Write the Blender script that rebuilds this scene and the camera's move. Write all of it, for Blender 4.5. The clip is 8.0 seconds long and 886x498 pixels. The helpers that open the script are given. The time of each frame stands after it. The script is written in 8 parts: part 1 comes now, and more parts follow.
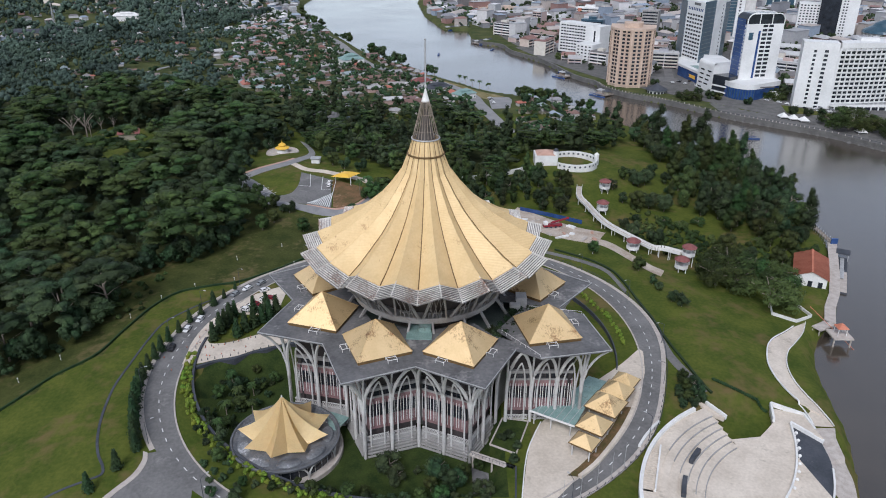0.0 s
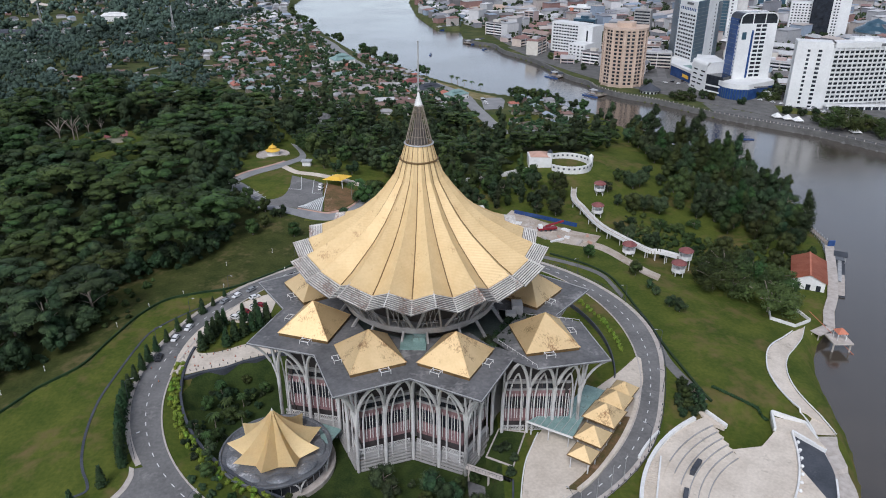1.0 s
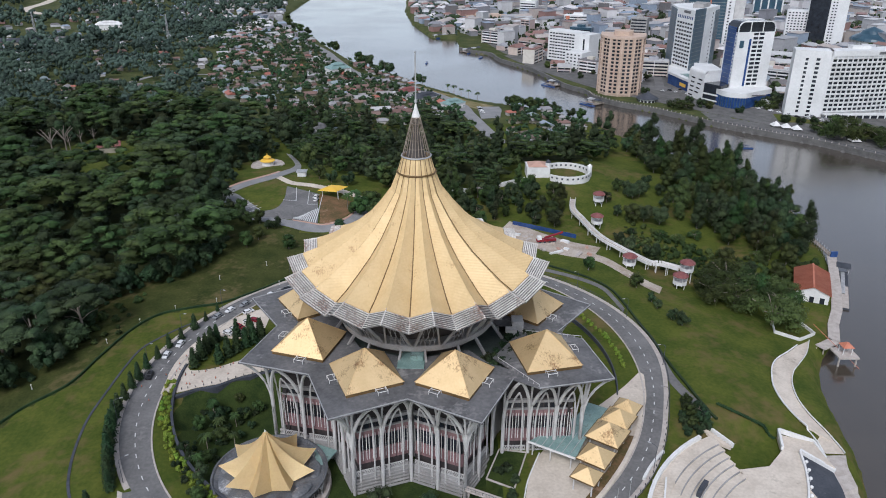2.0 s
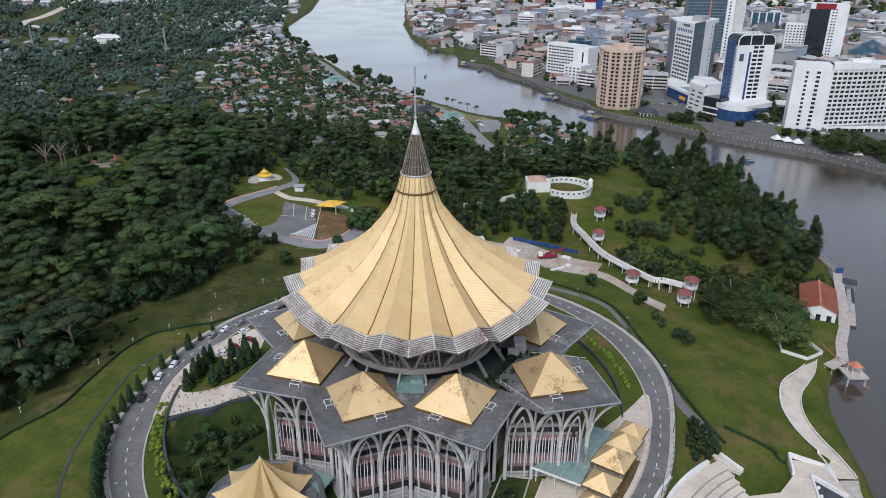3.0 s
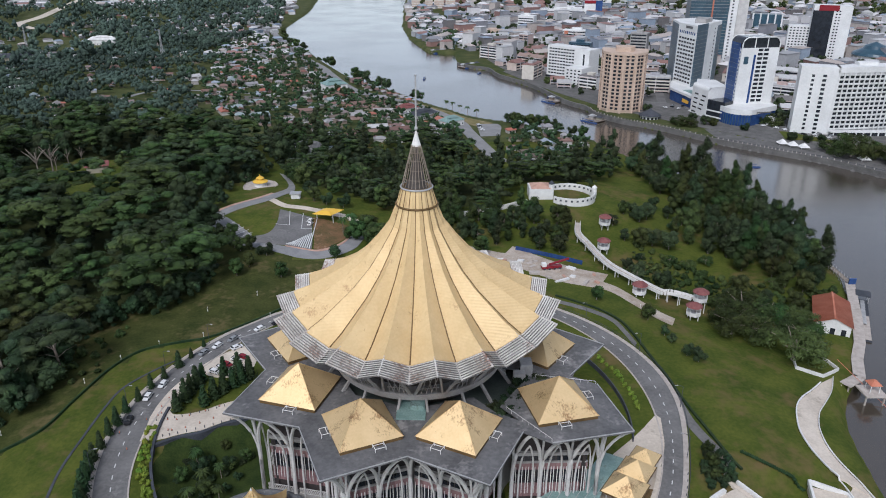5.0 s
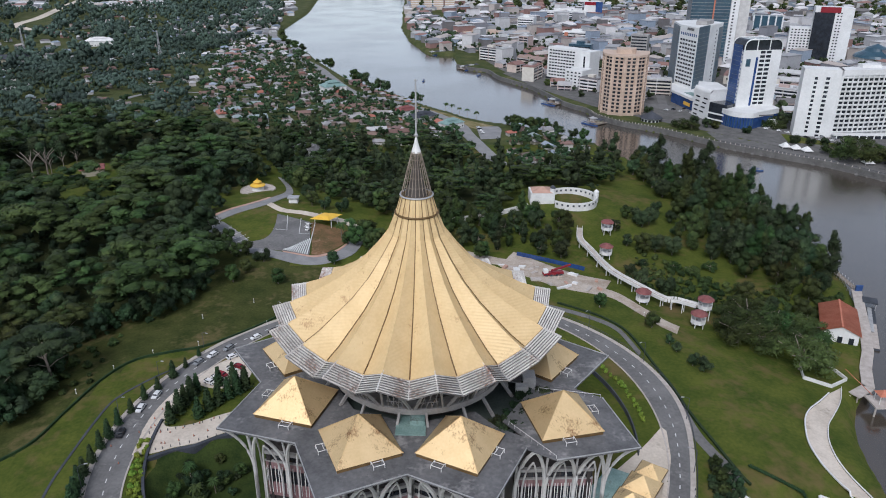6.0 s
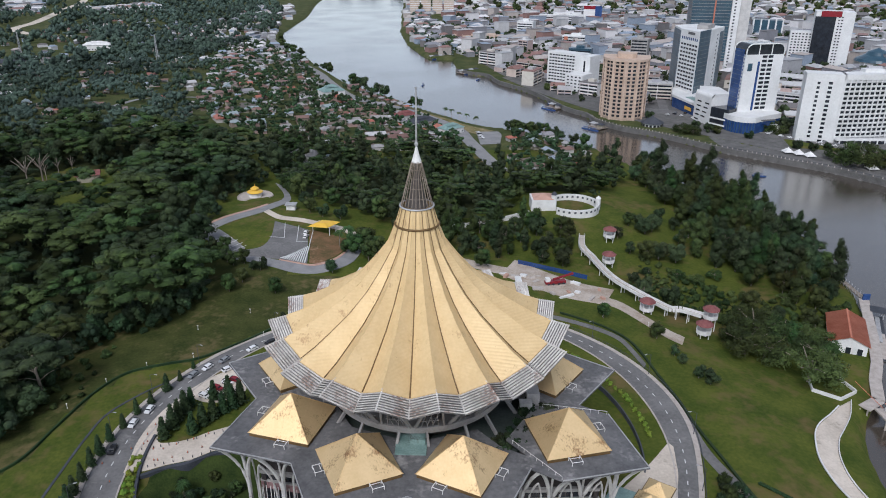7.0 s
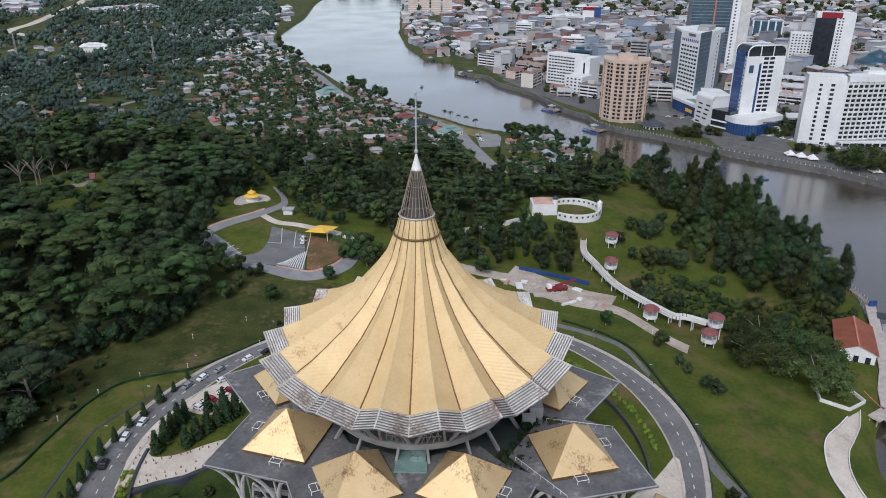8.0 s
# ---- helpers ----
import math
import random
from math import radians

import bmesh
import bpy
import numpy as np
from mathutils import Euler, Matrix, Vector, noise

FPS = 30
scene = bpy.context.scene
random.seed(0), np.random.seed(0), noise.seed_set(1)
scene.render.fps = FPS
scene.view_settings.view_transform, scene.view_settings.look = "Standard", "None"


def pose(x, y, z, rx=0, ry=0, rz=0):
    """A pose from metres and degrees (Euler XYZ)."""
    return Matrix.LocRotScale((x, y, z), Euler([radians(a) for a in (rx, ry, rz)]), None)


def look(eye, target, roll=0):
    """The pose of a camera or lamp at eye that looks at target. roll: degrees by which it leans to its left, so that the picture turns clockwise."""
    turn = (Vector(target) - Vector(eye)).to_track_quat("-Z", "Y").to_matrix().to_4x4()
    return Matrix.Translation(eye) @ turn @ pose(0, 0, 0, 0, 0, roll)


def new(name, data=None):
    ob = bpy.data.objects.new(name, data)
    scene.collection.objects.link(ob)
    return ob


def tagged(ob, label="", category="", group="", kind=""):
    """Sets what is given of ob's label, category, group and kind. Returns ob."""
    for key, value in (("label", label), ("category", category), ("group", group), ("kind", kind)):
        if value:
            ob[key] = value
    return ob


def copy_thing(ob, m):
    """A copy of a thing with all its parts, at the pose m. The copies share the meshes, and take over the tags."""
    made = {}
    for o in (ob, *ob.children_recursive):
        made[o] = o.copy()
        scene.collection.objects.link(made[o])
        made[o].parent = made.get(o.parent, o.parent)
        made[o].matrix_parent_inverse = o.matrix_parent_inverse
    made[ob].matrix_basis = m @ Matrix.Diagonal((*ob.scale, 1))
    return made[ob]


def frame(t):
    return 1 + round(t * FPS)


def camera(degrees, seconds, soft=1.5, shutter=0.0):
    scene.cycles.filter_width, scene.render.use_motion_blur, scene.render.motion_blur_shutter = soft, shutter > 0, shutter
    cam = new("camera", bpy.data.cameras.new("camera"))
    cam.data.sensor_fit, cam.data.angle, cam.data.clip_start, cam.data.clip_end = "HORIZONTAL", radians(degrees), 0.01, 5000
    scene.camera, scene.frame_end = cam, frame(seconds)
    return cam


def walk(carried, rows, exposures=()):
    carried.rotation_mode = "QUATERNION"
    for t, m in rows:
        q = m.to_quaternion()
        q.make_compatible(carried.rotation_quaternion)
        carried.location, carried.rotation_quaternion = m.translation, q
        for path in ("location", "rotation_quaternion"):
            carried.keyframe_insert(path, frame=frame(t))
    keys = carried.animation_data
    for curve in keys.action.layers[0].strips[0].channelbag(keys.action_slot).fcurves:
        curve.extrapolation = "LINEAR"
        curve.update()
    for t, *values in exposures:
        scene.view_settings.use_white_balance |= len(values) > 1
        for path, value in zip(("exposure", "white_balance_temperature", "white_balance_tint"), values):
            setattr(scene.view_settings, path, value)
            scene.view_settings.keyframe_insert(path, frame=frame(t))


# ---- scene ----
cam = camera(62.5, 8.0, 1.0)
PATH = [
    (0, (8.53, -220.557, 147.821), (8.505, -218.742, 146.982), 0.2),
    (0.5, (8.292, -217.535, 147.749), (8.278, -215.72, 146.91), 0.2),
    (1, (7.895, -214.358, 147.72), (7.891, -212.543, 146.879), 0.2),
    (1.5, (7.563, -211.175, 147.566), (7.565, -209.358, 146.729), 0.2),
    (3, (6.638, -201.657, 147.012), (6.649, -199.82, 146.219), 0.2),
    (3.5, (6.431, -198.566, 146.945), (6.442, -196.729, 146.154), 0.2),
    (4, (6.237, -195.414, 146.851), (6.249, -193.577, 146.061), 0.2),
    (4.5, (5.908, -192.369, 146.88), (5.922, -190.532, 146.089), 0.2),
    (6, (5.252, -182.961, 146.624), (5.27, -181.123, 145.836), 0.3),
    (6.5, (4.956, -179.733, 146.519), (4.976, -177.893, 145.736), 0.3),
    (7, (4.72, -176.431, 146.382), (4.741, -174.59, 145.603), 0.3),
    (7.5, (4.481, -173.35, 146.34), (4.502, -171.508, 145.562), 0.3),
    (8, (4.245, -170.074, 146.217), (4.27, -168.231, 145.44), 0.3),
]
walk(cam, [(t, look(eye, target, roll)) for t, eye, target, roll in PATH], [(0, 0.15, 6020, 12), (8, 0.05, 6020, 12)])

# ---- light ----
world = bpy.data.worlds.new("overcast_sky")
scene.world = world
world.use_nodes = True
wt = world.node_tree
sky = wt.nodes.new("ShaderNodeTexSky")
sky.sky_type = "NISHITA"
sky.sun_disc = False
sky.sun_elevation, sky.sun_rotation = radians(47), radians(197)
sky.air_density, sky.dust_density, sky.ozone_density = 1.0, 0.8, 1.0
soft_sky = wt.nodes.new("ShaderNodeHueSaturation")
soft_sky.inputs["Saturation"].default_value = 0.42
wt.links.new(sky.outputs[0], soft_sky.inputs["Color"])
wt.links.new(soft_sky.outputs[0], wt.nodes["Background"].inputs[0])
wt.nodes["Background"].inputs[1].default_value = 0.14
sun = new("sun", bpy.data.lights.new("sun", "SUN"))
sun.data.energy, sun.data.angle, sun.data.color = 2.0, radians(22), (1.0, 0.97, 0.93)
sun.matrix_world = look((0, 0, 0), (0.20, 0.65, -0.73))
scene.view_settings.exposure = 0.0

# ---- materials ----


def surface(name, dark, light, size=4.0, rough=0.8, metal=0.0, bump=0.15, vary=0.0, spots=None, bands=None, island=0.0, spec=0.4, stand=0.0):
    """A two-scale noisy surface: size is the width of its large patches in metres.
    spots: (colour, size, threshold, stretch); bands: (spacing, depth) of level grooves;
    stand: width of the plant stands that differ in tint."""
    m = bpy.data.materials.new(name)
    m.use_nodes = True
    t = m.node_tree
    n, l = t.nodes, t.links
    b = n["Principled BSDF"]
    b.inputs["Roughness"].default_value, b.inputs["Metallic"].default_value = rough, metal
    b.inputs["Specular IOR Level"].default_value = spec
    geo = n.new("ShaderNodeNewGeometry")

    def noisy(scale, detail=5.0, stretch=None):
        k = n.new("ShaderNodeTexNoise")
        k.inputs["Scale"].default_value, k.inputs["Detail"].default_value = scale, detail
        src = geo.outputs["Position"]
        if stretch:
            vm = n.new("ShaderNodeVectorMath")
            vm.operation = "MULTIPLY"
            l.new(src, vm.inputs[0])
            vm.inputs[1].default_value = stretch
            src = vm.outputs[0]
        l.new(src, k.inputs["Vector"])
        return k.outputs["Fac"]

    def maths(op, x, y):
        k = n.new("ShaderNodeMath")
        k.operation = op
        for i, v in enumerate((x, y)):
            if isinstance(v, (int, float)):
                k.inputs[i].default_value = v
            else:
                l.new(v, k.inputs[i])
        return k.outputs[0]

    big, small = noisy(1.0 / size), noisy(9.0 / size)
    mix = maths("ADD", maths("MULTIPLY", big, 0.6), maths("MULTIPLY", small, 0.4))
    ramp = n.new("ShaderNodeValToRGB")
    ramp.color_ramp.elements[0].position, ramp.color_ramp.elements[1].position = 0.36, 0.64
    ramp.color_ramp.elements[0].color, ramp.color_ramp.elements[1].color = (*dark, 1), (*light, 1)
    l.new(mix, ramp.inputs[0])
    colour = ramp.outputs[0]
    if spots:
        sr = n.new("ShaderNodeValToRGB")
        sr.color_ramp.elements[0].position, sr.color_ramp.elements[1].position = spots[2], spots[2] + 0.14
        l.new(maths("ADD", maths("MULTIPLY", noisy(1.0 / spots[1], 3.0), 0.62), maths("MULTIPLY", noisy(7.0 / spots[1], 8.0, spots[3] if len(spots) > 3 else None), 0.38)), sr.inputs[0])
        mx = n.new("ShaderNodeMix")
        mx.data_type = "RGBA"
        l.new(sr.outputs[0], mx.inputs[0])
        l.new(colour, mx.inputs[6])
        mx.inputs[7].default_value = (*spots[0], 1)
        colour = mx.outputs[2]
    if stand:
        cell = n.new("ShaderNodeTexVoronoi")
        cell.voronoi_dimensions = "2D"
        cell.inputs["Scale"].default_value = 1.0 / stand
        l.new(geo.outputs["Position"], cell.inputs["Vector"])
        tint = n.new("ShaderNodeHueSaturation")
        pick = n.new("ShaderNodeSeparateColor")
        l.new(cell.outputs["Color"], pick.inputs[0])
        l.new(maths("ADD", maths("MULTIPLY", pick.outputs[0], 0.75), 0.62), tint.inputs["Value"])
        l.new(maths("ADD", maths("MULTIPLY", pick.outputs[1], 0.06), 0.45), tint.inputs["Hue"])
        l.new(colour, tint.inputs["Color"])
        colour = tint.outputs[0]
    if vary or island:
        hs = n.new("ShaderNodeHueSaturation")
        info = n.new("ShaderNodeObjectInfo")
        v = maths("ADD", maths("MULTIPLY", info.outputs["Random"], 2 * vary), 1.0 - vary - island)
        v = maths("ADD", v, maths("MULTIPLY", geo.outputs["Random Per Island"], 2 * island))
        l.new(v, hs.inputs["Value"])
        l.new(maths("ADD", maths("MULTIPLY", info.outputs["Random"], 0.06 * (vary > 0.1)), 0.5 - 0.03 * (vary > 0.1)), hs.inputs["Hue"])
        l.new(colour, hs.inputs["Color"])
        colour = hs.outputs[0]
    l.new(colour, b.inputs["Base Color"])
    height = small
    if bands:
        sep = n.new("ShaderNodeSeparateXYZ")
        l.new(geo.outputs["Position"], sep.inputs[0])
        wave = maths("SINE", maths("MULTIPLY", sep.outputs["Z"], 2 * math.pi / bands[0]), 0)
        height = maths("ADD", maths("MULTIPLY", small, 0.5), maths("MULTIPLY", wave, bands[1]))
    if bump:
        bp = n.new("ShaderNodeBump")
        bp.inputs["Strength"].default_value, bp.inputs["Distance"].default_value = min(bump, 1.0), size * (0.05 if bump <= 1 else 0.16)
        l.new(height, bp.inputs["Height"])
        l.new(bp.outputs[0], b.inputs["Normal"])
    return m


def palette(name, colours, rough=0.7, by_island=False):
    """One of several paints for each object (or each loose piece), with weathering."""
    m = surface(name, (0.4, 0.4, 0.4), (0.6, 0.6, 0.6), 3.0, rough)
    t = m.node_tree
    n, l = t.nodes, t.links
    pick = n.new("ShaderNodeValToRGB")
    pick.color_ramp.interpolation = "CONSTANT"
    e = pick.color_ramp.elements
    e[0].color, e[1].position, e[1].color = (*colours[0], 1), 1.0 / len(colours), (*colours[1], 1)
    for i, c in enumerate(colours[2:], 2):
        e.new(i / len(colours)).color = (*c, 1)
    src = n.new("ShaderNodeNewGeometry").outputs["Random Per Island"] if by_island else n.new("ShaderNodeObjectInfo").outputs["Random"]
    l.new(src, pick.inputs[0])
    b = n["Principled BSDF"]
    old = b.inputs["Base Color"].links[0].from_socket
    mx = n.new("ShaderNodeMix")
    mx.data_type, mx.blend_type = "RGBA", "OVERLAY"
    mx.inputs[0].default_value = 0.55
    l.new(pick.outputs[0], mx.inputs[6])
    l.new(old, mx.inputs[7])
    l.new(mx.outputs[2], b.inputs["Base Color"])
    return m


GOLD = surface("gilded_cladding", (0.63, 0.45, 0.225), (0.72, 0.535, 0.285), 7.0, 0.55, 0.12, 0.1, vary=0.05, spots=((0.36, 0.20, 0.09), 5.0, 0.60, (1.5, 1.5, 0.35)), bands=(0.62, 0.9))
TENT = surface("gilded_tent_sheet", (0.84, 0.65, 0.34), (0.92, 0.74, 0.42), 5.0, 0.45, 0.15, 0.06, vary=0.05, bands=(0.5, 0.7))
STRUT = surface("grey_concrete_strut", (0.26, 0.25, 0.24), (0.38, 0.37, 0.36), 4.0, 0.8)
GOLD_STAINED = surface("stained_gilded_sheet", (0.72, 0.515, 0.265), (0.81, 0.595, 0.325), 5.0, 0.45, 0.55, 0.06, vary=0.06, spots=((0.27, 0.13, 0.055), 5.5, 0.545, (1.8, 1.8, 0.3)))
SPIRE = surface("weathered_brown_steel", (0.22, 0.17, 0.13), (0.40, 0.34, 0.28), 2.0, 0.6, 0.2, 0.05)
SEAM = surface("dark_bronze_seam", (0.10, 0.06, 0.02), (0.2, 0.12, 0.05), 2.0, 0.6, 0.2)
SLAT = surface("weathered_white_slat", (0.46, 0.43, 0.40), (0.74, 0.71, 0.67), 5.0, 0.6, 0.0, 0.1, vary=0.08, spots=((0.26, 0.15, 0.11), 7.0, 0.51, (1.5, 1.5, 0.5)))
CONCRETE = surface("painted_white_concrete", (0.44, 0.43, 0.42), (0.61, 0.595, 0.575), 5.0, 0.75, 0.0, 0.15, spots=((0.28, 0.26, 0.24), 4.0, 0.66))
DECK = surface("grey_roof_membrane", (0.086, 0.086, 0.089), (0.172, 0.169, 0.171), 9.0, 0.7, 0.0, 0.1, spots=((0.30, 0.29, 0.285), 8.0, 0.55))
# near-black wall colour that stands in for the shade of deep recesses
RECESS_SHADE = surface("dark_recess", (0.025, 0.022, 0.022), (0.06, 0.05, 0.05), 3.0, 0.7)
PINK = surface("mauve_pink_panel", (0.20, 0.115, 0.12), (0.28, 0.165, 0.165), 4.0, 0.65, vary=0.08)
GLASS = surface("dark_tinted_glass", (0.012, 0.015, 0.02), (0.03, 0.035, 0.045), 4.0, 0.12, 0.0, 0.02, spec=0.6)
TEAL = surface("aged_teal_glass_roof", (0.14, 0.235, 0.22), (0.27, 0.38, 0.355), 4.0, 0.3, 0.0, 0.05, spots=((0.09, 0.12, 0.11), 4.0, 0.555))
METAL = surface("galvanised_metal", (0.34, 0.34, 0.35), (0.52, 0.52, 0.52), 3.0, 0.6, 0.3, 0.05)
ASPHALT = surface("asphalt", (0.118, 0.114, 0.112), (0.198, 0.192, 0.187), 10.0, 0.85, 0.0, 0.2, spots=((0.27, 0.262, 0.25), 9.0, 0.58))
PAINT = surface("road_paint", (0.55, 0.55, 0.54), (0.75, 0.75, 0.73), 2.0, 0.7)
KERB = surface("kerb_concrete", (0.37, 0.32, 0.28), (0.54, 0.49, 0.45), 2.0, 0.8)
PAVING = surface("pale_paving", (0.50, 0.43, 0.355), (0.68, 0.60, 0.51), 8.0, 0.8, 0.0, 0.2, spots=((0.31, 0.265, 0.21), 9.0, 0.59))
PALE = surface("whitewashed_wall", (0.62, 0.61, 0.59), (0.80, 0.79, 0.77), 4.0, 0.7, spots=((0.38, 0.36, 0.33), 5.0, 0.66))
GRASS = surface("lawn", (0.044, 0.068, 0.011), (0.100, 0.114, 0.022), 12.0, 0.95, 0.0, 0.35, spots=((0.140, 0.106, 0.044), 32.0, 0.52), spec=0.1)
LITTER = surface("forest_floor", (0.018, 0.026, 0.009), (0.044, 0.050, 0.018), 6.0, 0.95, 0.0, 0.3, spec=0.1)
SCRUB = surface("scrub_ground", (0.038, 0.056, 0.018), (0.10, 0.105, 0.042), 14.0, 0.95, 0.0, 0.3, spots=((0.19, 0.16, 0.11), 24.0, 0.58), spec=0.1)
EARTH = surface("bare_earth", (0.34, 0.27, 0.21), (0.56, 0.49, 0.42), 7.0, 0.95, 0.0, 0.3, spots=((0.20, 0.17, 0.11), 9.0, 0.60))
SOIL = surface("reddish_soil", (0.085, 0.075, 0.03), (0.22, 0.125, 0.07), 6.0, 0.95, 0.0, 0.3, spots=((0.32, 0.20, 0.13), 7.0, 0.56), spec=0.1)
ROOF_PINK = surface("pink_paver", (0.42, 0.25, 0.19), (0.56, 0.36, 0.28), 3.0, 0.8, spots=((0.36, 0.30, 0.26), 5.0, 0.6))
SHELL = surface("stained_grey_shell", (0.09, 0.095, 0.105), (0.22, 0.225, 0.235), 5.0, 0.5, 0.0, 0.1, spots=((0.62, 0.62, 0.64), 5.0, 0.56))
RIM = surface("dark_grey_gutter", (0.075, 0.08, 0.09), (0.17, 0.175, 0.185), 5.0, 0.6, 0.0, 0.1, spots=((0.30, 0.30, 0.31), 6.0, 0.62))
LEAF = surface("leaves_dark_green", (0.017, 0.030, 0.017), (0.054, 0.088, 0.038), 2.6, 0.6, 0.0, 1.5, vary=0.22, island=0.2, spec=0.1, stand=13.0)
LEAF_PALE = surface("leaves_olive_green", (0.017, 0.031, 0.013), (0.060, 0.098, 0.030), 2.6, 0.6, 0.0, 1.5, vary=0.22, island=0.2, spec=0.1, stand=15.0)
LEAF_CONE = surface("leaves_cypress", (0.014, 0.032, 0.014), (0.035, 0.062, 0.022), 3.0, 0.7, 0.0, 0.0, vary=0.15, island=0.25, spec=0.2)
HEDGE = surface("leaves_hedge", (0.10, 0.16, 0.02), (0.20, 0.26, 0.035), 5.0, 0.65, 0.0, 0.0, vary=0.15, island=0.25, spec=0.2)
DRUM = surface("dark_brown_drum_wall", (0.05, 0.042, 0.036), (0.10, 0.085, 0.075), 4.0, 0.5, 0.0, 0.05)
COURT = surface("dark_green_court_paving", (0.028, 0.040, 0.036), (0.075, 0.090, 0.080), 6.0, 0.45, 0.0, 0.1)
ROUGH_GRASS = surface("rough_meadow", (0.030, 0.042, 0.011), (0.070, 0.076, 0.023), 9.0, 0.95, 0.0, 0.35, spots=((0.135, 0.108, 0.050), 20.0, 0.52), spec=0.1)
# darker leaf copy: shade below the canopy is put into the colour
LEAF_SHADE = surface("leaves_shaded_green", (0.018, 0.032, 0.019), (0.034, 0.056, 0.028), 2.6, 0.6, 0.0, 1.5, island=0.2, spec=0.1, stand=11.0)
GARDEN = surface("garden_ground", (0.018, 0.033, 0.010), (0.050, 0.070, 0.018), 5.0, 0.95, 0.0, 0.3, spots=((0.055, 0.046, 0.026), 6.0, 0.60), spec=0.1)
LEAF_SOFT = surface("leaves_grey_green", (0.042, 0.066, 0.018), (0.085, 0.118, 0.034), 2.6, 0.6, 0.0, 0.0, vary=0.1, island=0.28, spec=0.2)
# leaf colour paled and blued: distance haze is painted into it
LEAF_HAZE = surface("leaves_hazy_green", (0.034, 0.054, 0.045), (0.096, 0.138, 0.112), 3.4, 0.6, 0.0, 1.5, island=0.16, spec=0.1, stand=40.0)
BARK = surface("bark", (0.14, 0.11, 0.09), (0.30, 0.26, 0.22), 1.5, 0.9)
ROOF_RED = surface("orange_red_sheet_roof", (0.42, 0.13, 0.07), (0.56, 0.22, 0.14), 5.0, 0.6)
ROOF_MAROON = surface("maroon_shingle_roof", (0.16, 0.05, 0.05), (0.26, 0.10, 0.09), 2.0, 0.75)
YELLOW = surface("yellow_sheet_roof", (0.70, 0.40, 0.04), (0.80, 0.52, 0.08), 3.0, 0.5)
BLACK = surface("dark_slate_floor", (0.035, 0.04, 0.05), (0.075, 0.08, 0.095), 5.0, 0.7, spots=((0.25, 0.25, 0.25), 6.0, 0.68))
VILLAGE_ROOF = palette("village_roofs", [(0.34, 0.33, 0.33), (0.17, 0.10, 0.085), (0.34, 0.33, 0.33), (0.24, 0.11, 0.09), (0.11, 0.10, 0.09), (0.20, 0.13, 0.12), (0.30, 0.34, 0.40), (0.22, 0.18, 0.17), (0.19, 0.12, 0.10), (0.40, 0.15, 0.11), (0.27, 0.26, 0.27), (0.31, 0.29, 0.28), (0.15, 0.12, 0.10), (0.46, 0.45, 0.45), (0.21, 0.13, 0.11), (0.28, 0.33, 0.34)])
VILLAGE_WALL = palette("village_walls", [(0.47, 0.44, 0.42), (0.36, 0.33, 0.26), (0.42, 0.29, 0.26), (0.55, 0.53, 0.52), (0.26, 0.21, 0.17)])
CITY_WALL = palette("city_walls", [(0.57, 0.56, 0.56), (0.43, 0.42, 0.42), (0.55, 0.45, 0.39), (0.72, 0.70, 0.70), (0.47, 0.36, 0.33), (0.36, 0.36, 0.39), (0.57, 0.53, 0.47)])
CITY_ROOF = palette("city_roofs", [(0.36, 0.36, 0.38), (0.25, 0.14, 0.12), (0.47, 0.47, 0.47), (0.21, 0.21, 0.22), (0.57, 0.57, 0.57), (0.29, 0.21, 0.18), (0.29, 0.34, 0.38), (0.39, 0.38, 0.38), (0.17, 0.16, 0.16)])
CITY_MIXED = palette("far_city", [(0.35, 0.35, 0.36), (0.27, 0.16, 0.14), (0.54, 0.53, 0.53), (0.43, 0.38, 0.35), (0.65, 0.63, 0.63), (0.24, 0.24, 0.26), (0.27, 0.32, 0.39), (0.16, 0.15, 0.15), (0.41, 0.41, 0.41)], by_island=True)
QUAY = surface("dark_quay_stone", (0.085, 0.082, 0.078), (0.16, 0.155, 0.148), 6.0, 0.85)
CAR_PAINT = palette("car_paint", [(0.75, 0.75, 0.75), (0.02, 0.02, 0.022), (0.7, 0.7, 0.7), (0.25, 0.26, 0.27), (0.78, 0.78, 0.78)], 0.25)
CAR_RED = surface("dark_red_car_paint", (0.20, 0.015, 0.025), (0.26, 0.02, 0.03), 2.0, 0.2)
TOWER_WHITE = surface("tower_white_cladding", (0.62, 0.62, 0.61), (0.76, 0.76, 0.75), 14.0, 0.6, spots=((0.45, 0.44, 0.42), 18.0, 0.66))
TOWER_TAN = surface("tower_tan_render", (0.47, 0.35, 0.27), (0.60, 0.46, 0.37), 9.0, 0.75)
BLUE_GLASS = surface("blue_curtain_glass", (0.016, 0.045, 0.15), (0.035, 0.085, 0.24), 8.0, 0.25, 0.0, 0.02, spec=0.6)
GREY_GLASS = surface("grey_blue_curtain_glass", (0.020, 0.055, 0.085), (0.045, 0.100, 0.140), 8.0, 0.3, 0.0, 0.02, spec=0.6)

WORN_ASPHALT = surface("worn_pale_asphalt", (0.20, 0.20, 0.205), (0.29, 0.285, 0.285), 6.0, 0.9, 0.0, 0.1)
DRY_GRASS = surface("dry_verge", (0.13, 0.12, 0.045), (0.27, 0.22, 0.12), 9.0, 0.95, 0.0, 0.2, spots=((0.38, 0.31, 0.21), 14.0, 0.52), spec=0.1)
WATER = surface("river_water", (0.050, 0.040, 0.030), (0.070, 0.056, 0.042), 90.0, 0.10, 0.0, 0.0, spec=1.0)
wn, wl = WATER.node_tree.nodes, WATER.node_tree.links
wg = wn.new("ShaderNodeNewGeometry")
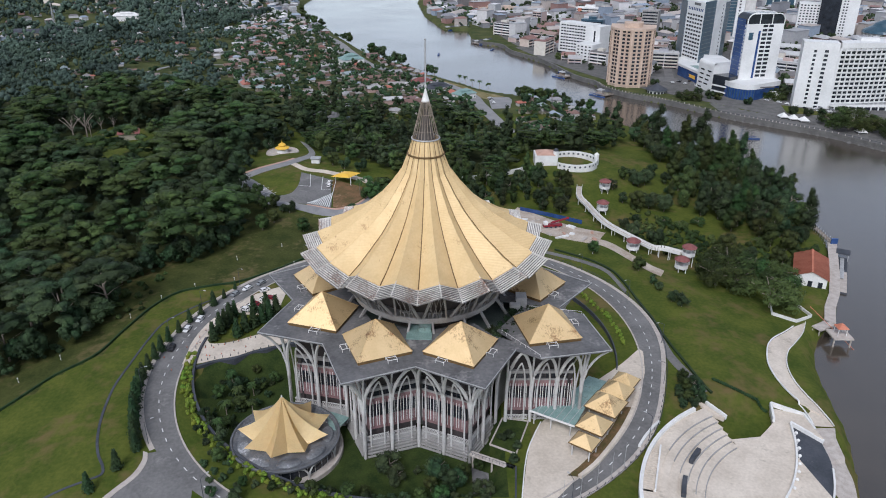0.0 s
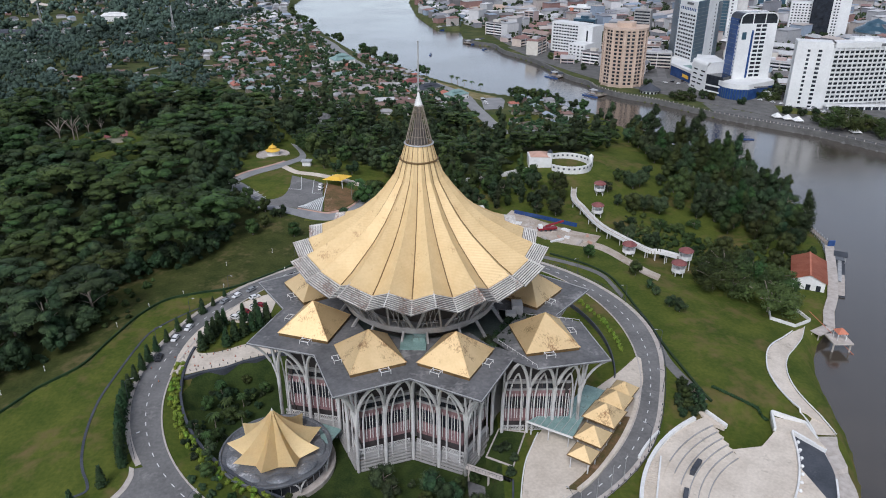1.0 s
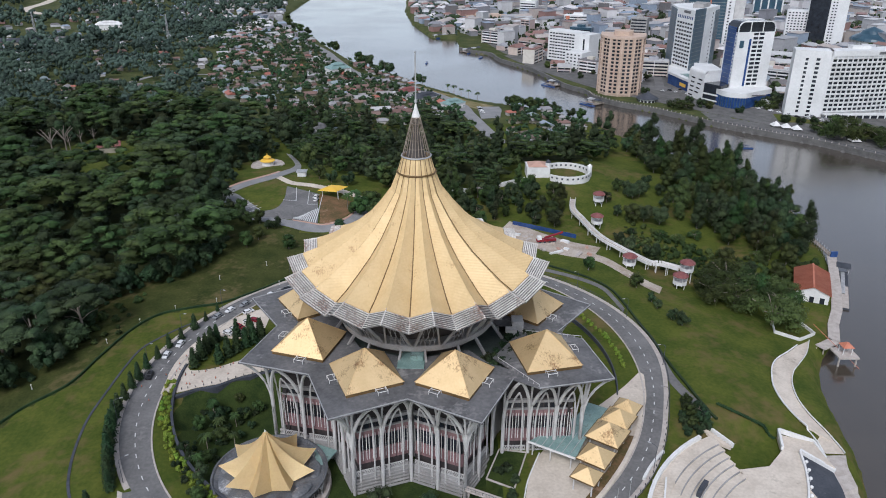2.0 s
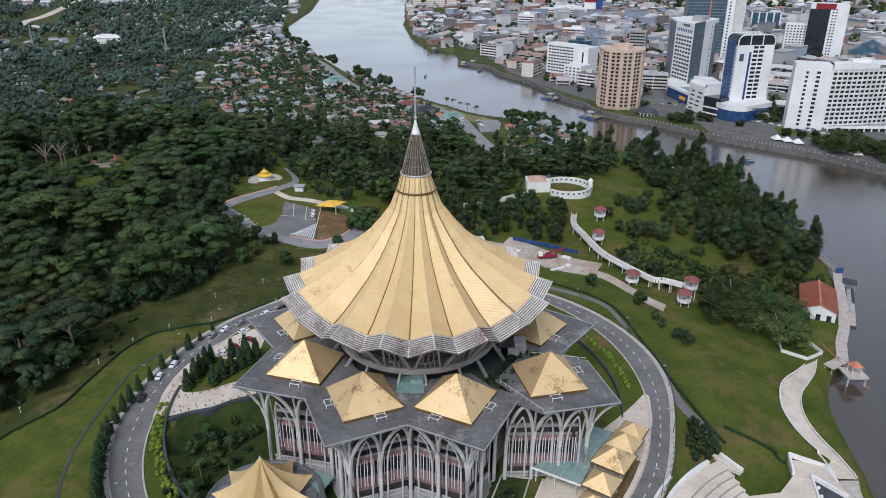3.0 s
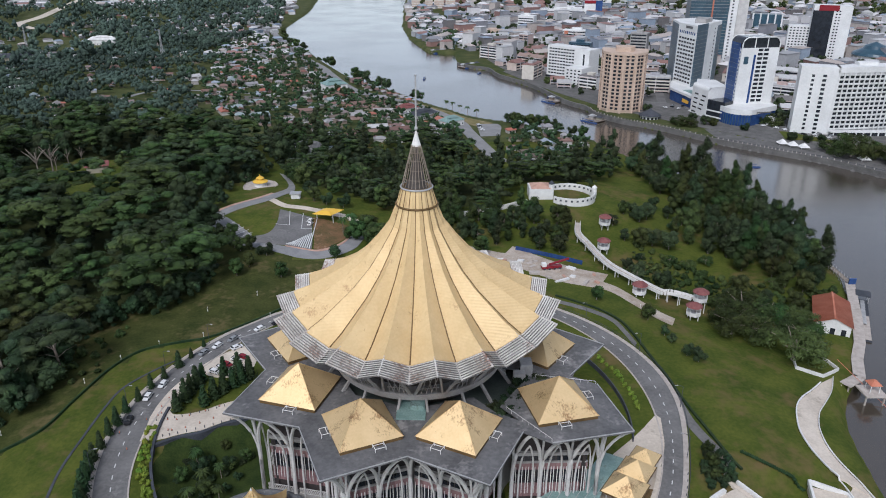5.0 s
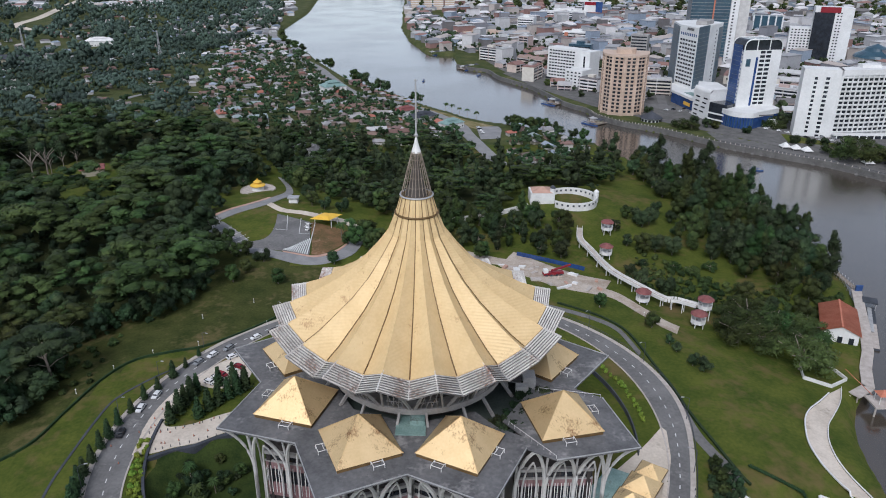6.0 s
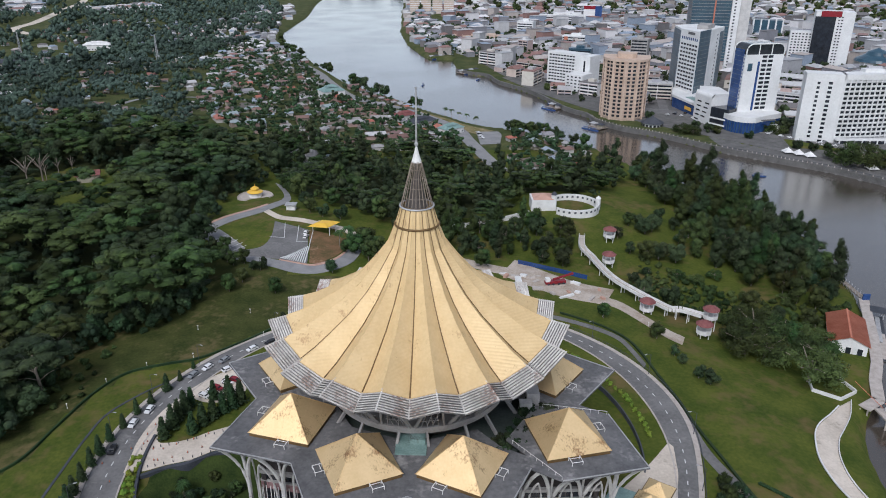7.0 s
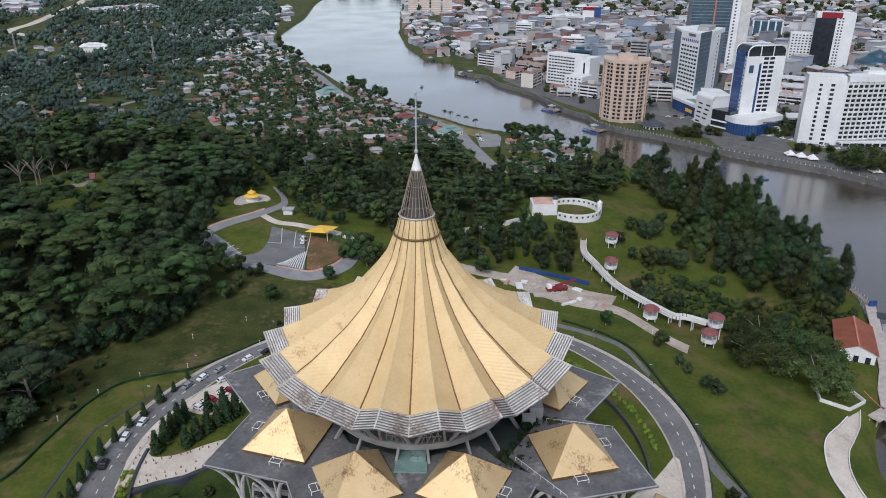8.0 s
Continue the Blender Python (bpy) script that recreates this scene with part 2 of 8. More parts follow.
w1, w2 = wn.new("ShaderNodeTexNoise"), wn.new("ShaderNodeTexNoise")
w1.inputs["Scale"].default_value, w2.inputs["Scale"].default_value = 0.35, 0.012
for k in (w1, w2):
    wl.new(wg.outputs["Position"], k.inputs["Vector"])
    k.inputs["Detail"].default_value = 2.5
wn["Principled BSDF"].inputs["Coat Weight"].default_value = 0.6
wn["Principled BSDF"].inputs["Coat Roughness"].default_value = 0.16
wn["Principled BSDF"].inputs["Coat IOR"].default_value = 1.5
wr = wn.new("ShaderNodeMapRange")
wr.inputs["From Min"].default_value, wr.inputs["From Max"].default_value = 0.4, 0.62
wr.inputs["To Min"].default_value, wr.inputs["To Max"].default_value = 0.15, 0.21
wl.new(w2.outputs["Fac"], wr.inputs["Value"])
wl.new(wr.outputs[0], wn["Principled BSDF"].inputs["Roughness"])
wb = wn.new("ShaderNodeBump")
wb.inputs["Strength"].default_value, wb.inputs["Distance"].default_value = 0.03, 0.3
wl.new(w1.outputs["Fac"], wb.inputs["Height"])
wl.new(wb.outputs[0], wn["Principled BSDF"].inputs["Normal"])

# ---- building blocks ----


def mesh_of(name, bm, *mats):
    me = bpy.data.meshes.new(name)
    bmesh.ops.recalc_face_normals(bm, faces=bm.faces)
    bm.to_mesh(me)
    bm.free()
    for m in mats:
        me.materials.append(m)
    return me


def put(name, me, parent=None, m=None, label=""):
    ob = new(name, me)
    if m is not None:
        ob.matrix_basis = m
    ob.parent = parent
    return tagged(ob, label)


def part(name, bm, material, parent=None, label=""):
    return put(name, mesh_of(name, bm, material), parent, None, label)


def thing(name, m=None, label="", category="", group="", kind=""):
    return tagged(put(name, None, None, m), label, category, group, kind)


def box(bm, x0, x1, y0, y1, z0, z1, bevel=0.0):
    v = [bm.verts.new(p) for p in ((x0, y0, z0), (x1, y0, z0), (x1, y1, z0), (x0, y1, z0), (x0, y0, z1), (x1, y0, z1), (x1, y1, z1), (x0, y1, z1))]
    f = [bm.faces.new([v[i] for i in q]) for q in ((3, 2, 1, 0), (4, 5, 6, 7), (0, 1, 5, 4), (1, 2, 6, 5), (2, 3, 7, 6), (3, 0, 4, 7))]
    if bevel:
        bmesh.ops.bevel(bm, geom=list({e for q in f for e in q.edges}), offset=bevel, segments=1, affect="EDGES")
    return bm


def boxes(*rows):
    bm = bmesh.new()
    for r in rows:
        box(bm, *r)
    return bm


def prism(bm, pts, z0, z1):
    lo = [bm.verts.new((x, y, z0)) for x, y in pts]
    hi = [bm.verts.new((x, y, z1)) for x, y in pts]
    bm.faces.new(hi)
    bm.faces.new(lo[::-1])
    for i in range(len(pts)):
        j = (i + 1) % len(pts)
        bm.faces.new((lo[i], lo[j], hi[j], hi[i]))
    return bm


def lathe(bm, profile, n=24, a0=0.0, a1=2 * math.pi):
    """profile: (radius, z) from the outside up; closed round unless an arc is given."""
    full = abs(a1 - a0 - 2 * math.pi) < 1e-6
    rows = []
    for k in range(n if full else n + 1):
        a = a0 + (a1 - a0) * k / n
        rows.append([bm.verts.new((r * math.cos(a), r * math.sin(a), z)) for r, z in profile])
    for k in range(n):
        p, q = rows[k], rows[(k + 1) % len(rows)]
        for i in range(len(profile) - 1):
            bm.faces.new((p[i], q[i], q[i + 1], p[i + 1]))
    return bm


def tube(bm, pts, radius, sides=6, taper=1.0, closed=False):
    rings = []
    n = len(pts)
    for i, p in enumerate(pts):
        p = Vector(p)
        d = (Vector(pts[(i + 1) % n if closed else min(i + 1, n - 1)]) - Vector(pts[i - 1 if closed else max(i - 1, 0)])).normalized()
        side = d.cross(Vector((0, 0, 1)) if abs(d.z) < 0.95 else Vector((1, 0, 0))).normalized()
        up = side.cross(d)
        r = radius * (1 + (taper - 1) * i / max(1, n - 1))
        rings.append([bm.verts.new(p + side * r * math.cos(2 * math.pi * k / sides) + up * r * math.sin(2 * math.pi * k / sides)) for k in range(sides)])
    for i in range(n if closed else n - 1):
        a, b = rings[i], rings[(i + 1) % n]
        for k in range(sides):
            bm.faces.new((a[k], a[(k + 1) % sides], b[(k + 1) % sides], b[k]))
    if not closed:
        bm.faces.new(rings[0][::-1])
        bm.faces.new(rings[-1])
    return bm


def beam(bm, a, b, w, h):
    """A straight bar from a to b, w wide and h deep."""
    a, b = Vector(a), Vector(b)
    d = (b - a).normalized()
    s = d.cross(Vector((0, 0, 1)) if abs(d.z) < 0.98 else Vector((0, 1, 0))).normalized() * w / 2
    u = s.cross(d).normalized() * h / 2
    v = [bm.verts.new(p + q) for p in (a, b) for q in (-s - u, s - u, s + u, -s + u)]
    for q in ((3, 2, 1, 0), (4, 5, 6, 7), (0, 1, 5, 4), (1, 2, 6, 5), (2, 3, 7, 6), (3, 0, 4, 7)):
        bm.faces.new([v[i] for i in q])
    return bm


def ribbon(bm, line, width, z0, z1):
    """A wall along a line of the plan; z0 and z1 are heights over the land."""
    prev = None
    n = len(line)
    for i, p in enumerate(line):
        d = (Vector(line[min(i + 1, n - 1)]) - Vector(line[max(i - 1, 0)])).normalized() * width / 2
        z = land(p[0], p[1])
        cur = [bm.verts.new((p[0] + s * d.y, p[1] - s * d.x, z + h)) for s, h in ((-1, z0), (-1, z1), (1, z1), (1, z0))]
        if prev:
            for k in range(4):
                bm.faces.new((prev[k], prev[(k + 1) % 4], cur[(k + 1) % 4], cur[k]))
        else:
            bm.faces.new(cur)
        prev = cur
    bm.faces.new(prev[::-1])
    return bm


def smooth01(t):
    t = min(1.0, max(0.0, t))
    return t * t * (3 - 2 * t)


def curve_through(pts, n=8):
    """A smooth line (Catmull-Rom) through points of the plan."""
    p = [Vector(q) for q in pts]
    p = [2 * p[0] - p[1]] + p + [2 * p[-1] - p[-2]]
    out = []
    for i in range(1, len(p) - 2):
        for k in range(n):
            t = k / n
            out.append(0.5 * ((2 * p[i]) + (p[i + 1] - p[i - 1]) * t + (2 * p[i - 1] - 5 * p[i] + 4 * p[i + 1] - p[i + 2]) * t * t + (3 * p[i] - p[i - 1] - 3 * p[i + 1] + p[i + 2]) * t ** 3))
    return out + [p[-2]]

# ---- ground, river, roads ----
WATER_Z = -13.0
WEST_BANK = [(-330, 2400), (-312, 1887), (-277, 1500), (-276, 1381), (-273, 1211), (-246, 1088), (-222, 984), (-176, 901), (-160, 850), (-106, 718), (-74, 651), (-48, 626), (-22, 587), (0, 547), (23, 519), (37, 497), (55, 480), (89, 460), (116, 436), (140, 405), (158, 354), (190, 300), (214, 250), (222, 205), (214, 150), (196, 95), (178, 58), (164, 43), (155, 29), (150.5, 16), (148, 2), (146, -11), (143.2, -24), (139.5, -36), (135, -47), (122, -90), (100, -200), (60, -420), (0, -900)]
EAST_BANK = [(-120, 2400), (-84, 2039), (-76, 1631), (-67, 1421), (-62, 1244), (-42, 1063), (-8, 906), (29, 894), (31, 796), (47, 774), (70, 755), (80, 708), (113, 645), (135, 563), (152, 532), (156, 505), (174, 475), (193, 459), (212, 438), (238, 404), (261, 382), (279, 365), (301, 346), (331, 304), (390, 220), (430, 130), (450, 0), (440, -200), (400, -500), (350, -900)]


def bank_x(bank, y):
    for (x0, y0), (x1, y1) in zip(bank, bank[1:]):
        if y1 <= y <= y0:
            return x1 + (x0 - x1) * (y - y1) / (y0 - y1)
    return bank[0][0] if y > bank[0][1] else bank[-1][0]


def land(x, y):
    """Height of the land away from the river's edge."""
    d = math.hypot(x + 4, y - 13)
    z = -9 + 9 * smooth01(1 - (d - 100) / 75)
    e = math.hypot(x - 119, y + 74)
    if e < 60 and x < 131:
        z = min(z, -4.6 + 4.6 * smooth01((e - 55) / 4)) if x < 124 else z - 1.2
    if d < 80:
        rim_y = 1.9 + (x + 76.6) * (0.47 if x > -76.6 else 0.3)
        z -= 5.6 * smooth01((80 - d) / 5) * smooth01((25 - x) / 4) * smooth01((rim_y - 2.5 - y) / 4)
    s = smooth01((d - 100) / 50)
    z += s * 12 * math.exp(-((x - 78) ** 2 + (y - 230) ** 2) / 5000.0)
    z += s * 14 * math.exp(-((x + 82) ** 2 + (y - 200) ** 2) / 6728.0)
    return z


def ground_z(x, y):
    z = land(x, y)
    if y > 2400:
        return z
    w, e = bank_x(WEST_BANK, y), bank_x(EAST_BANK, y)
    if x <= w:
        k = smooth01((w - x) / 7.0)
    elif x >= e:
        k = smooth01((x - e) / 3.0)
    else:
        k = 0.0
    if 0 < k < 1:
        return WATER_Z - 1.0 + (z - WATER_Z + 1.0) * k
    return z if k else WATER_Z - 3.0


def axis(lo, hi, fine_lo, fine_hi, step):
    out, x, s = [], fine_lo, step
    while x > lo:
        s *= 1.13
        x -= s
        out.append(x)
    out = out[::-1]
    k = fine_lo
    while k < fine_hi:
        out.append(k)
        k += step
    s = step
    while k < hi:
        out.append(k)
        s *= 1.10
        k += s
    return out + [k]


xs, ys = axis(-4200, 4200, -320, 460, 5.0), axis(-900, 4600, -130, 1100, 5.0)
gv = [(x, y, ground_z(x, y)) for y in ys for x in xs]
gf = [(j * len(xs) + i, j * len(xs) + i + 1, (j + 1) * len(xs) + i + 1, (j + 1) * len(xs) + i) for j in range(len(ys) - 1) for i in range(len(xs) - 1)]
gm = bpy.data.meshes.new("ground")
gm.from_pydata(gv, [], gf)
gm.materials.append(GRASS)
gm.polygons.foreach_set("use_smooth", [True] * len(gf))
tagged(new("ground", gm), "rolling green lawn and low riverside land", "ground", kind="structure")

bm = bmesh.new()
rows = [(bank_x(WEST_BANK, y) - 9, bank_x(EAST_BANK, y) + 9, y) for y in list(range(-880, 2400, 10)) + [2400]]
prev = None
for a, b, y in rows:
    cur = (bm.verts.new((a, y, WATER_Z)), bm.verts.new((b, y, WATER_Z)))
    if prev:
        bm.faces.new((prev[0], prev[1], cur[1], cur[0]))
    prev = cur
tagged(part("water", bm, WATER), "wide calm brown-grey river under a cloudy sky", "river", kind="structure")


def strip(name, inner, outer, lift, material, label, category="road", drop=0.4, kind="structure", skip=False):
    """A paved band between two lines of the plan, laid on the land, with real edges."""
    bm = bmesh.new()
    prev = None
    for (x0, y0), (x1, y1) in zip(inner, outer):
        z0, z1 = land(x0, y0) + lift, land(x1, y1) + lift
        cur = [bm.verts.new(p) for p in ((x0, y0, z0 - drop), (x0, y0, z0), (x1, y1, z1), (x1, y1, z1 - drop))]
        if prev:
            for i in range(3):
                bm.faces.new((prev[i], prev[i + 1], cur[i + 1], cur[i]))
        prev = cur
    return tagged(part(name, bm, material), label, category, kind=kind)


RING = Vector((-4, 13))


def ring_in(a):
    return 86.4 - 0.35 * math.cos(a) - 1.57 * math.sin(a) - 3.4 * math.cos(2 * a) + 2.8 * math.sin(2 * a)


def ring_out(a):
    near = (math.degrees(a) + 194) % 360 - 180
    return 93.2 - 0.7 * math.cos(a) - 1.15 * math.sin(a) + 3.0 * math.sin(2 * a) - 3.3 * math.exp(-(near / 19.0) ** 2)


def ring_at(a, k):
    r = ring_in(a) * (1 - k) + ring_out(a) * k
    return Vector((RING.x + r * math.cos(a), RING.y + r * math.sin(a)))


def ring_off(a, r):
    return Vector((RING.x + r * math.cos(a), RING.y + r * math.sin(a)))


turns = [2 * math.pi * k / 180 for k in range(181)]
strip("road", [ring_at(a, 0) for a in turns], [ring_at(a, 1) for a in turns], 0.06, ASPHALT, "grey asphalt ring road round the assembly building")
strip("kerb", [ring_off(a, ring_in(a) - 0.5) for a in turns], [ring_at(a, 0) for a in turns], 0.22, KERB, "pale concrete kerb on the inner edge of the ring road", "kerb")
open_turns = [radians(252 + 2 * k) for k in range(164)]
strip("pavement", [ring_at(a, 1) for a in open_turns], [ring_off(a, ring_out(a) + 1.6) for a in open_turns], 0.20, KERB, "narrow worn pavement with kerb outside the ring road", "pavement")
bm = bmesh.new()
for k in range(0, 108):
    a = 2 * math.pi * k / 108
    d = 0.010
    p, q = ring_at(a - d, 0.5), ring_at(a + d, 0.5)
    beam(bm, (p.x, p.y, 0.07), (q.x, q.y, 0.07), 0.28, 0.03)
tagged(part("lane_marking", bm, PAINT), "broken white centre line on the ring road", "road marking", kind="structure")

# side roads and drives
corner_kerb = curve_through([(-82.2, -48.8), (-81.0, -53), (-81.8, -59), (-86.6, -67), (-108, -102)])
strip("side_road", curve_through([(-72, -46), (-66, -58), (-63, -70), (-66, -86), (-84, -130)]), corner_kerb, 0.07, ASPHALT, "asphalt side road joining the ring road")
strip("pavement", corner_kerb, [p + Vector((-1.7, 0.8)) for p in corner_kerb], 0.2, KERB, "worn pavement turning into the side road", "pavement")
drive = curve_through([(-87, 5), (-80, 7), (-70, 11), (-60, 16), (-48, 22)])
strip("drive", curve_through([(-88, -1.6), (-82.2, -0.8), (-76.6, 1.9), (-70, 4.3), (-63, 9), (-48, 16)]), curve_through([(-89, 10), (-83, 12), (-77.3, 12.8), (-72.5, 14.8), (-66, 19), (-50, 27)]), 0.12, PAVING, "pale concrete drive leading under the building", "drive")
strip("parking_apron", curve_through([(-79.5, 37), (-74.5, 34.6), (-69, 34.7), (-62, 41)]), curve_through([(-82.6, 40.5), (-78, 47.6), (-72.4, 53.8), (-62, 61)]), 0.11, PAVING, "pale parking apron between road and building", "parking")
strip("drive_edge", curve_through([(-80.5, 38), (-82.6, 30.5), (-83.6, 24), (-84.0, 17.3), (-82.7, 13.0), (-79, 12.2)]), curve_through([(-82.5, 38.5), (-86.4, 31), (-88.4, 23), (-89.2, 14), (-88, 8), (-79, 8)]), 0.115, PAVING, "pale paved margin round the cypress bed", "drive")
porch_in = curve_through([(78.5, 12), (70, 2), (60, -8), (48, -20), (37.5, -32.2), (32.5, -44.4), (28.7, -65.3)])
porch_out = curve_through([(79.6, 10), (78.5, 4), (76.2, -6), (69, -22), (60, -37.5), (50, -51), (36, -68)])
strip("forecourt", porch_in, porch_out, 0.13, PAVING, "pale paved forecourt in front of the entrance porch", "forecourt")
slip = curve_through([(84.9, 30), (86.2, 20), (87.0, 8), (89, -1), (91.6, -9), (93.6, -15)])
upper_slip = curve_through([(34, 104), (45, 99), (55, 94), (64.5, 88.5), (73, 82), (78, 75.5), (80.5, 66), (82.4, 56)])
strip("footpath", slip, [p + Vector((3.4, 1.2)) for p in slip], 0.10, ASPHALT, "dark footpath running down beside the ring road", "path")
strip("footpath", upper_slip, [p + Vector((1.6, 2.6)) for p in upper_slip], 0.10, ASPHALT, "grey footpath curving off the ring road", "path")
walk_in = curve_through([(150, 42), (143.1, 35.1), (136.2, 28.6), (131.2, 21.9), (127.4, 13.6), (125.4, 7.4), (124.7, 1.9), (124.8, -4.2), (126, -10.2), (127.6, -14.2), (128.4, -19.3), (128.3, -25)])
walk_out = curve_through([(157, 47), (151, 36.4), (143.6, 26.8), (138.2, 20.0), (133.8, 11.7), (131.5, 3.7), (131.0, -3.2), (131.8, -9.5), (133.2, -15.3), (134.0, -20.9), (134.3, -23.5), (134.3, -25.6)])
strip("river_walk", walk_in, walk_out, 0.15, PAVING, "pale winding riverside walk with low edging", "path")
for line, name in ((walk_in, "inner"), (walk_out, "outer")):
    off = 0.32 if name == "outer" else -0.5
    strip("path_edging", line, [p + Vector((off, 0)) for p in line], 0.75, PALE, "low white wall edging the riverside walk", "edging")
quay_in = curve_through([(128, -26), (126, -33), (123.5, -38.8), (120.8, -48.7), (118, -57.7), (108, -78)])
quay_out = curve_through([(134.6, -26), (132.6, -31), (131.8, -35), (130.6, -43.4), (128.7, -52.7), (119, -78)])
strip("promenade", quay_in, quay_out, 0.14, KERB, "weathered concrete promenade along the river bank", "path")

# lot on the hill behind, works road, far roads
lot = curve_through([(-82.5, 196), (-80.7, 178), (-83, 166), (-91, 162.5), (-99, 163)])
lot_r = curve_through([(-63, 186), (-60.2, 167), (-57.6, 145), (-68, 149.5), (-88, 156)])
strip("car_park", lot, lot_r, 0.25, ASPHALT, "grey asphalt hillside car park", "parking")
hill_in = curve_through([(-99, 163.4), (-86.3, 157.5), (-74, 150.5), (-60, 144.5), (-51.6, 144), (-43, 152), (-39.5, 164), (-40, 174)])
hill_out = curve_through([(-102, 157), (-88, 150.5), (-75, 143), (-61.2, 136.6), (-49, 137.4), (-37, 147), (-33, 160), (-33.5, 176)])
strip("hill_road", hill_in, hill_out, 0.23, WORN_ASPHALT, "grey asphalt road curving below the hillside car park")
strip("hill_kerb", hill_in[18:], [p + Vector((-0.9, 1.5)) for p in hill_in[18:]], 0.36, ROOF_PINK, "pinkish paved footway beside the hill road", "pavement")
bay_in = curve_through([(-120, 190), (-112.2, 189.5), (-103.5, 179.5), (-91, 164)])
bay_out = curve_through([(-126, 182), (-116, 178), (-108.3, 169.6), (-99, 158)])
strip("car_park", bay_in, bay_out, 0.24, WORN_ASPHALT, "lower asphalt parking bay half hidden by trees", "parking")
loop = curve_through([(-150, 150), (-134, 176), (-121, 189), (-109.5, 203), (-97, 214), (-89.5, 226), (-85, 240), (-89.5, 262), (-101, 294)])
strip("hill_lane", [p + Vector((-2.6, 3.6)) for p in loop], [p + Vector((3, -3.6)) for p in loop], 0.22, WORN_ASPHALT, "grey lane climbing past the domed kiosk", "road")
strip("hill_kerb", [p + Vector((-4.2, 5.6)) for p in loop[:40]], [p + Vector((-2.6, 3.6)) for p in loop[:40]], 0.34, ROOF_PINK, "pinkish paved footway beside the hill lane", "pavement")
lane = curve_through([(-92, 212), (-82, 200), (-70, 196.5), (-58, 192), (-46, 188), (-36, 180)])
strip("hill_path", lane, [p + Vector((1.6, 4.6)) for p in lane], 0.26, PAVING, "pale paved lane above the car park", "road")
plot = curve_through([(-62.4, 187), (-60, 170), (-57.5, 156), (-56.2, 146)])
plot_r = curve_through([(-40, 178), (-41, 166), (-44, 156), (-51.6, 145.5)])
strip("bare_plot", plot, plot_r, 0.12, SOIL, "bare reddish earth plot under clearance", "soil")
works = curve_through([(12, 160), (30, 150), (47, 142), (60, 128), (74, 120), (86, 113), (94, 98), (100, 86), (105, 80)])
strip("works_road", [p + Vector((-1.5, -3.5)) for p in works], [p + Vector((2.2, 4.5)) for p in works], 0.15, EARTH, "dusty earth track of a construction site", "track")
apron = curve_through([(36, 142), (50, 128), (64, 117), (80, 112)])
strip("works_yard", apron, [p + Vector((9, 20)) for p in apron], 0.10, EARTH, "pale churned soil of the construction yard", "soil")
riverside = curve_through([(-300, 1190), (-219, 933), (-144, 761), (-125.6, 710), (-87.5, 613), (-52, 572), (-18, 536), (22, 470), (33.5, 421), (46, 363), (54, 330)])
strip("riverside_road", [p + Vector((-5, -3)) for p in riverside], [p + Vector((5, 3)) for p in riverside], 0.3, WORN_ASPHALT, "pale grey riverside road along the village")
village_lane = curve_through([(-345, 500), (-322, 560), (-300, 600), (-230, 600), (-150, 570)])
strip("village_lane", village_lane, [p + Vector((7, 2)) for p in village_lane], 0.3, WORN_ASPHALT, "grey lane bending between village houses")
far_road = curve_through([(-700, 1150), (-773, 1228), (-795, 1356), (-868, 1630), (-915, 1824), (-967, 1977), (-1030, 2200)])
strip("far_road", [p + Vector((-9, -2)) for p in far_road], [p + Vector((9, 2)) for p in far_road], 0.6, PAVING, "pale far road across cleared land")
strip("verge", [p + Vector((10, 2)) for p in far_road[20:]], [p + Vector((60, 10)) for p in far_road[20:]], 0.4, GRASS, "open green verge beside the far road", "verge")
sandbar = curve_through([(-22, 577), (0, 536), (23, 508), (38, 485), (62, 462)])
lot_w = curve_through([(40, 455), (41, 440), (41.5, 425), (42, 411)])
strip("river_car_park", lot_w, curve_through([(60, 456), (62, 444), (60, 428), (58.5, 414)]), 0.32, WORN_ASPHALT, "grey riverside car park with rows of cars", "parking")
strip("river_verge", [p + Vector((-20, -16)) for p in sandbar], [p + Vector((-6, -3)) for p in sandbar], 0.26, DRY_GRASS, "dry grassy riverside verge with sandy edge", "verge")
city_front = curve_through([(90, 735), (122, 640), (166, 545), (205, 492), (258, 430), (300, 378), (338, 330), (398, 240)])
strip("city_esplanade", [p + Vector((-3, -4)) for p in city_front], [p + Vector((2, 3)) for p in city_front], 0.34, QUAY, "dark grey paved city esplanade on the river wall", "path")
street = curve_through([(180, 560), (225, 530), (262, 500), (300, 440), (352, 380), (420, 300)])
strip("city_street", [p + Vector((0, 0)) for p in street], [p + Vector((14, 12)) for p in street], 0.36, ASPHALT, "busy grey city street behind the esplanade")
for a, b in (((225, 530), (255, 760)), ((262, 505), (420, 640)), ((255, 760), (330, 1100)), ((120, 720), (330, 720))):
    line = curve_through([a, ((a[0] + b[0]) / 2 + 8, (a[1] + b[1]) / 2), b])
    strip("city_street", line, [p + Vector((10, 4)) for p in line], 0.38, ASPHALT, "grey city street between shophouses")

bm = prism(bmesh.new(), [(86, 760), (118, 648), (162, 552), (202, 498), (256, 436), (298, 384), (336, 338), (396, 250), (520, 280), (960, 690), (960, 1320), (430, 1560), (40, 1560), (20, 1180), (70, 1000), (66, 860)], -9.6, -8.85)
tagged(part("city_pavement", bm, QUAY), "grey paved streets and yards of the city", "pavement", kind="structure")
bm = prism(bmesh.new(), [(296, 404), (318, 398), (344, 378), (396, 300), (420, 320), (370, 392), (330, 424), (302, 432)], -9.0, -8.78)
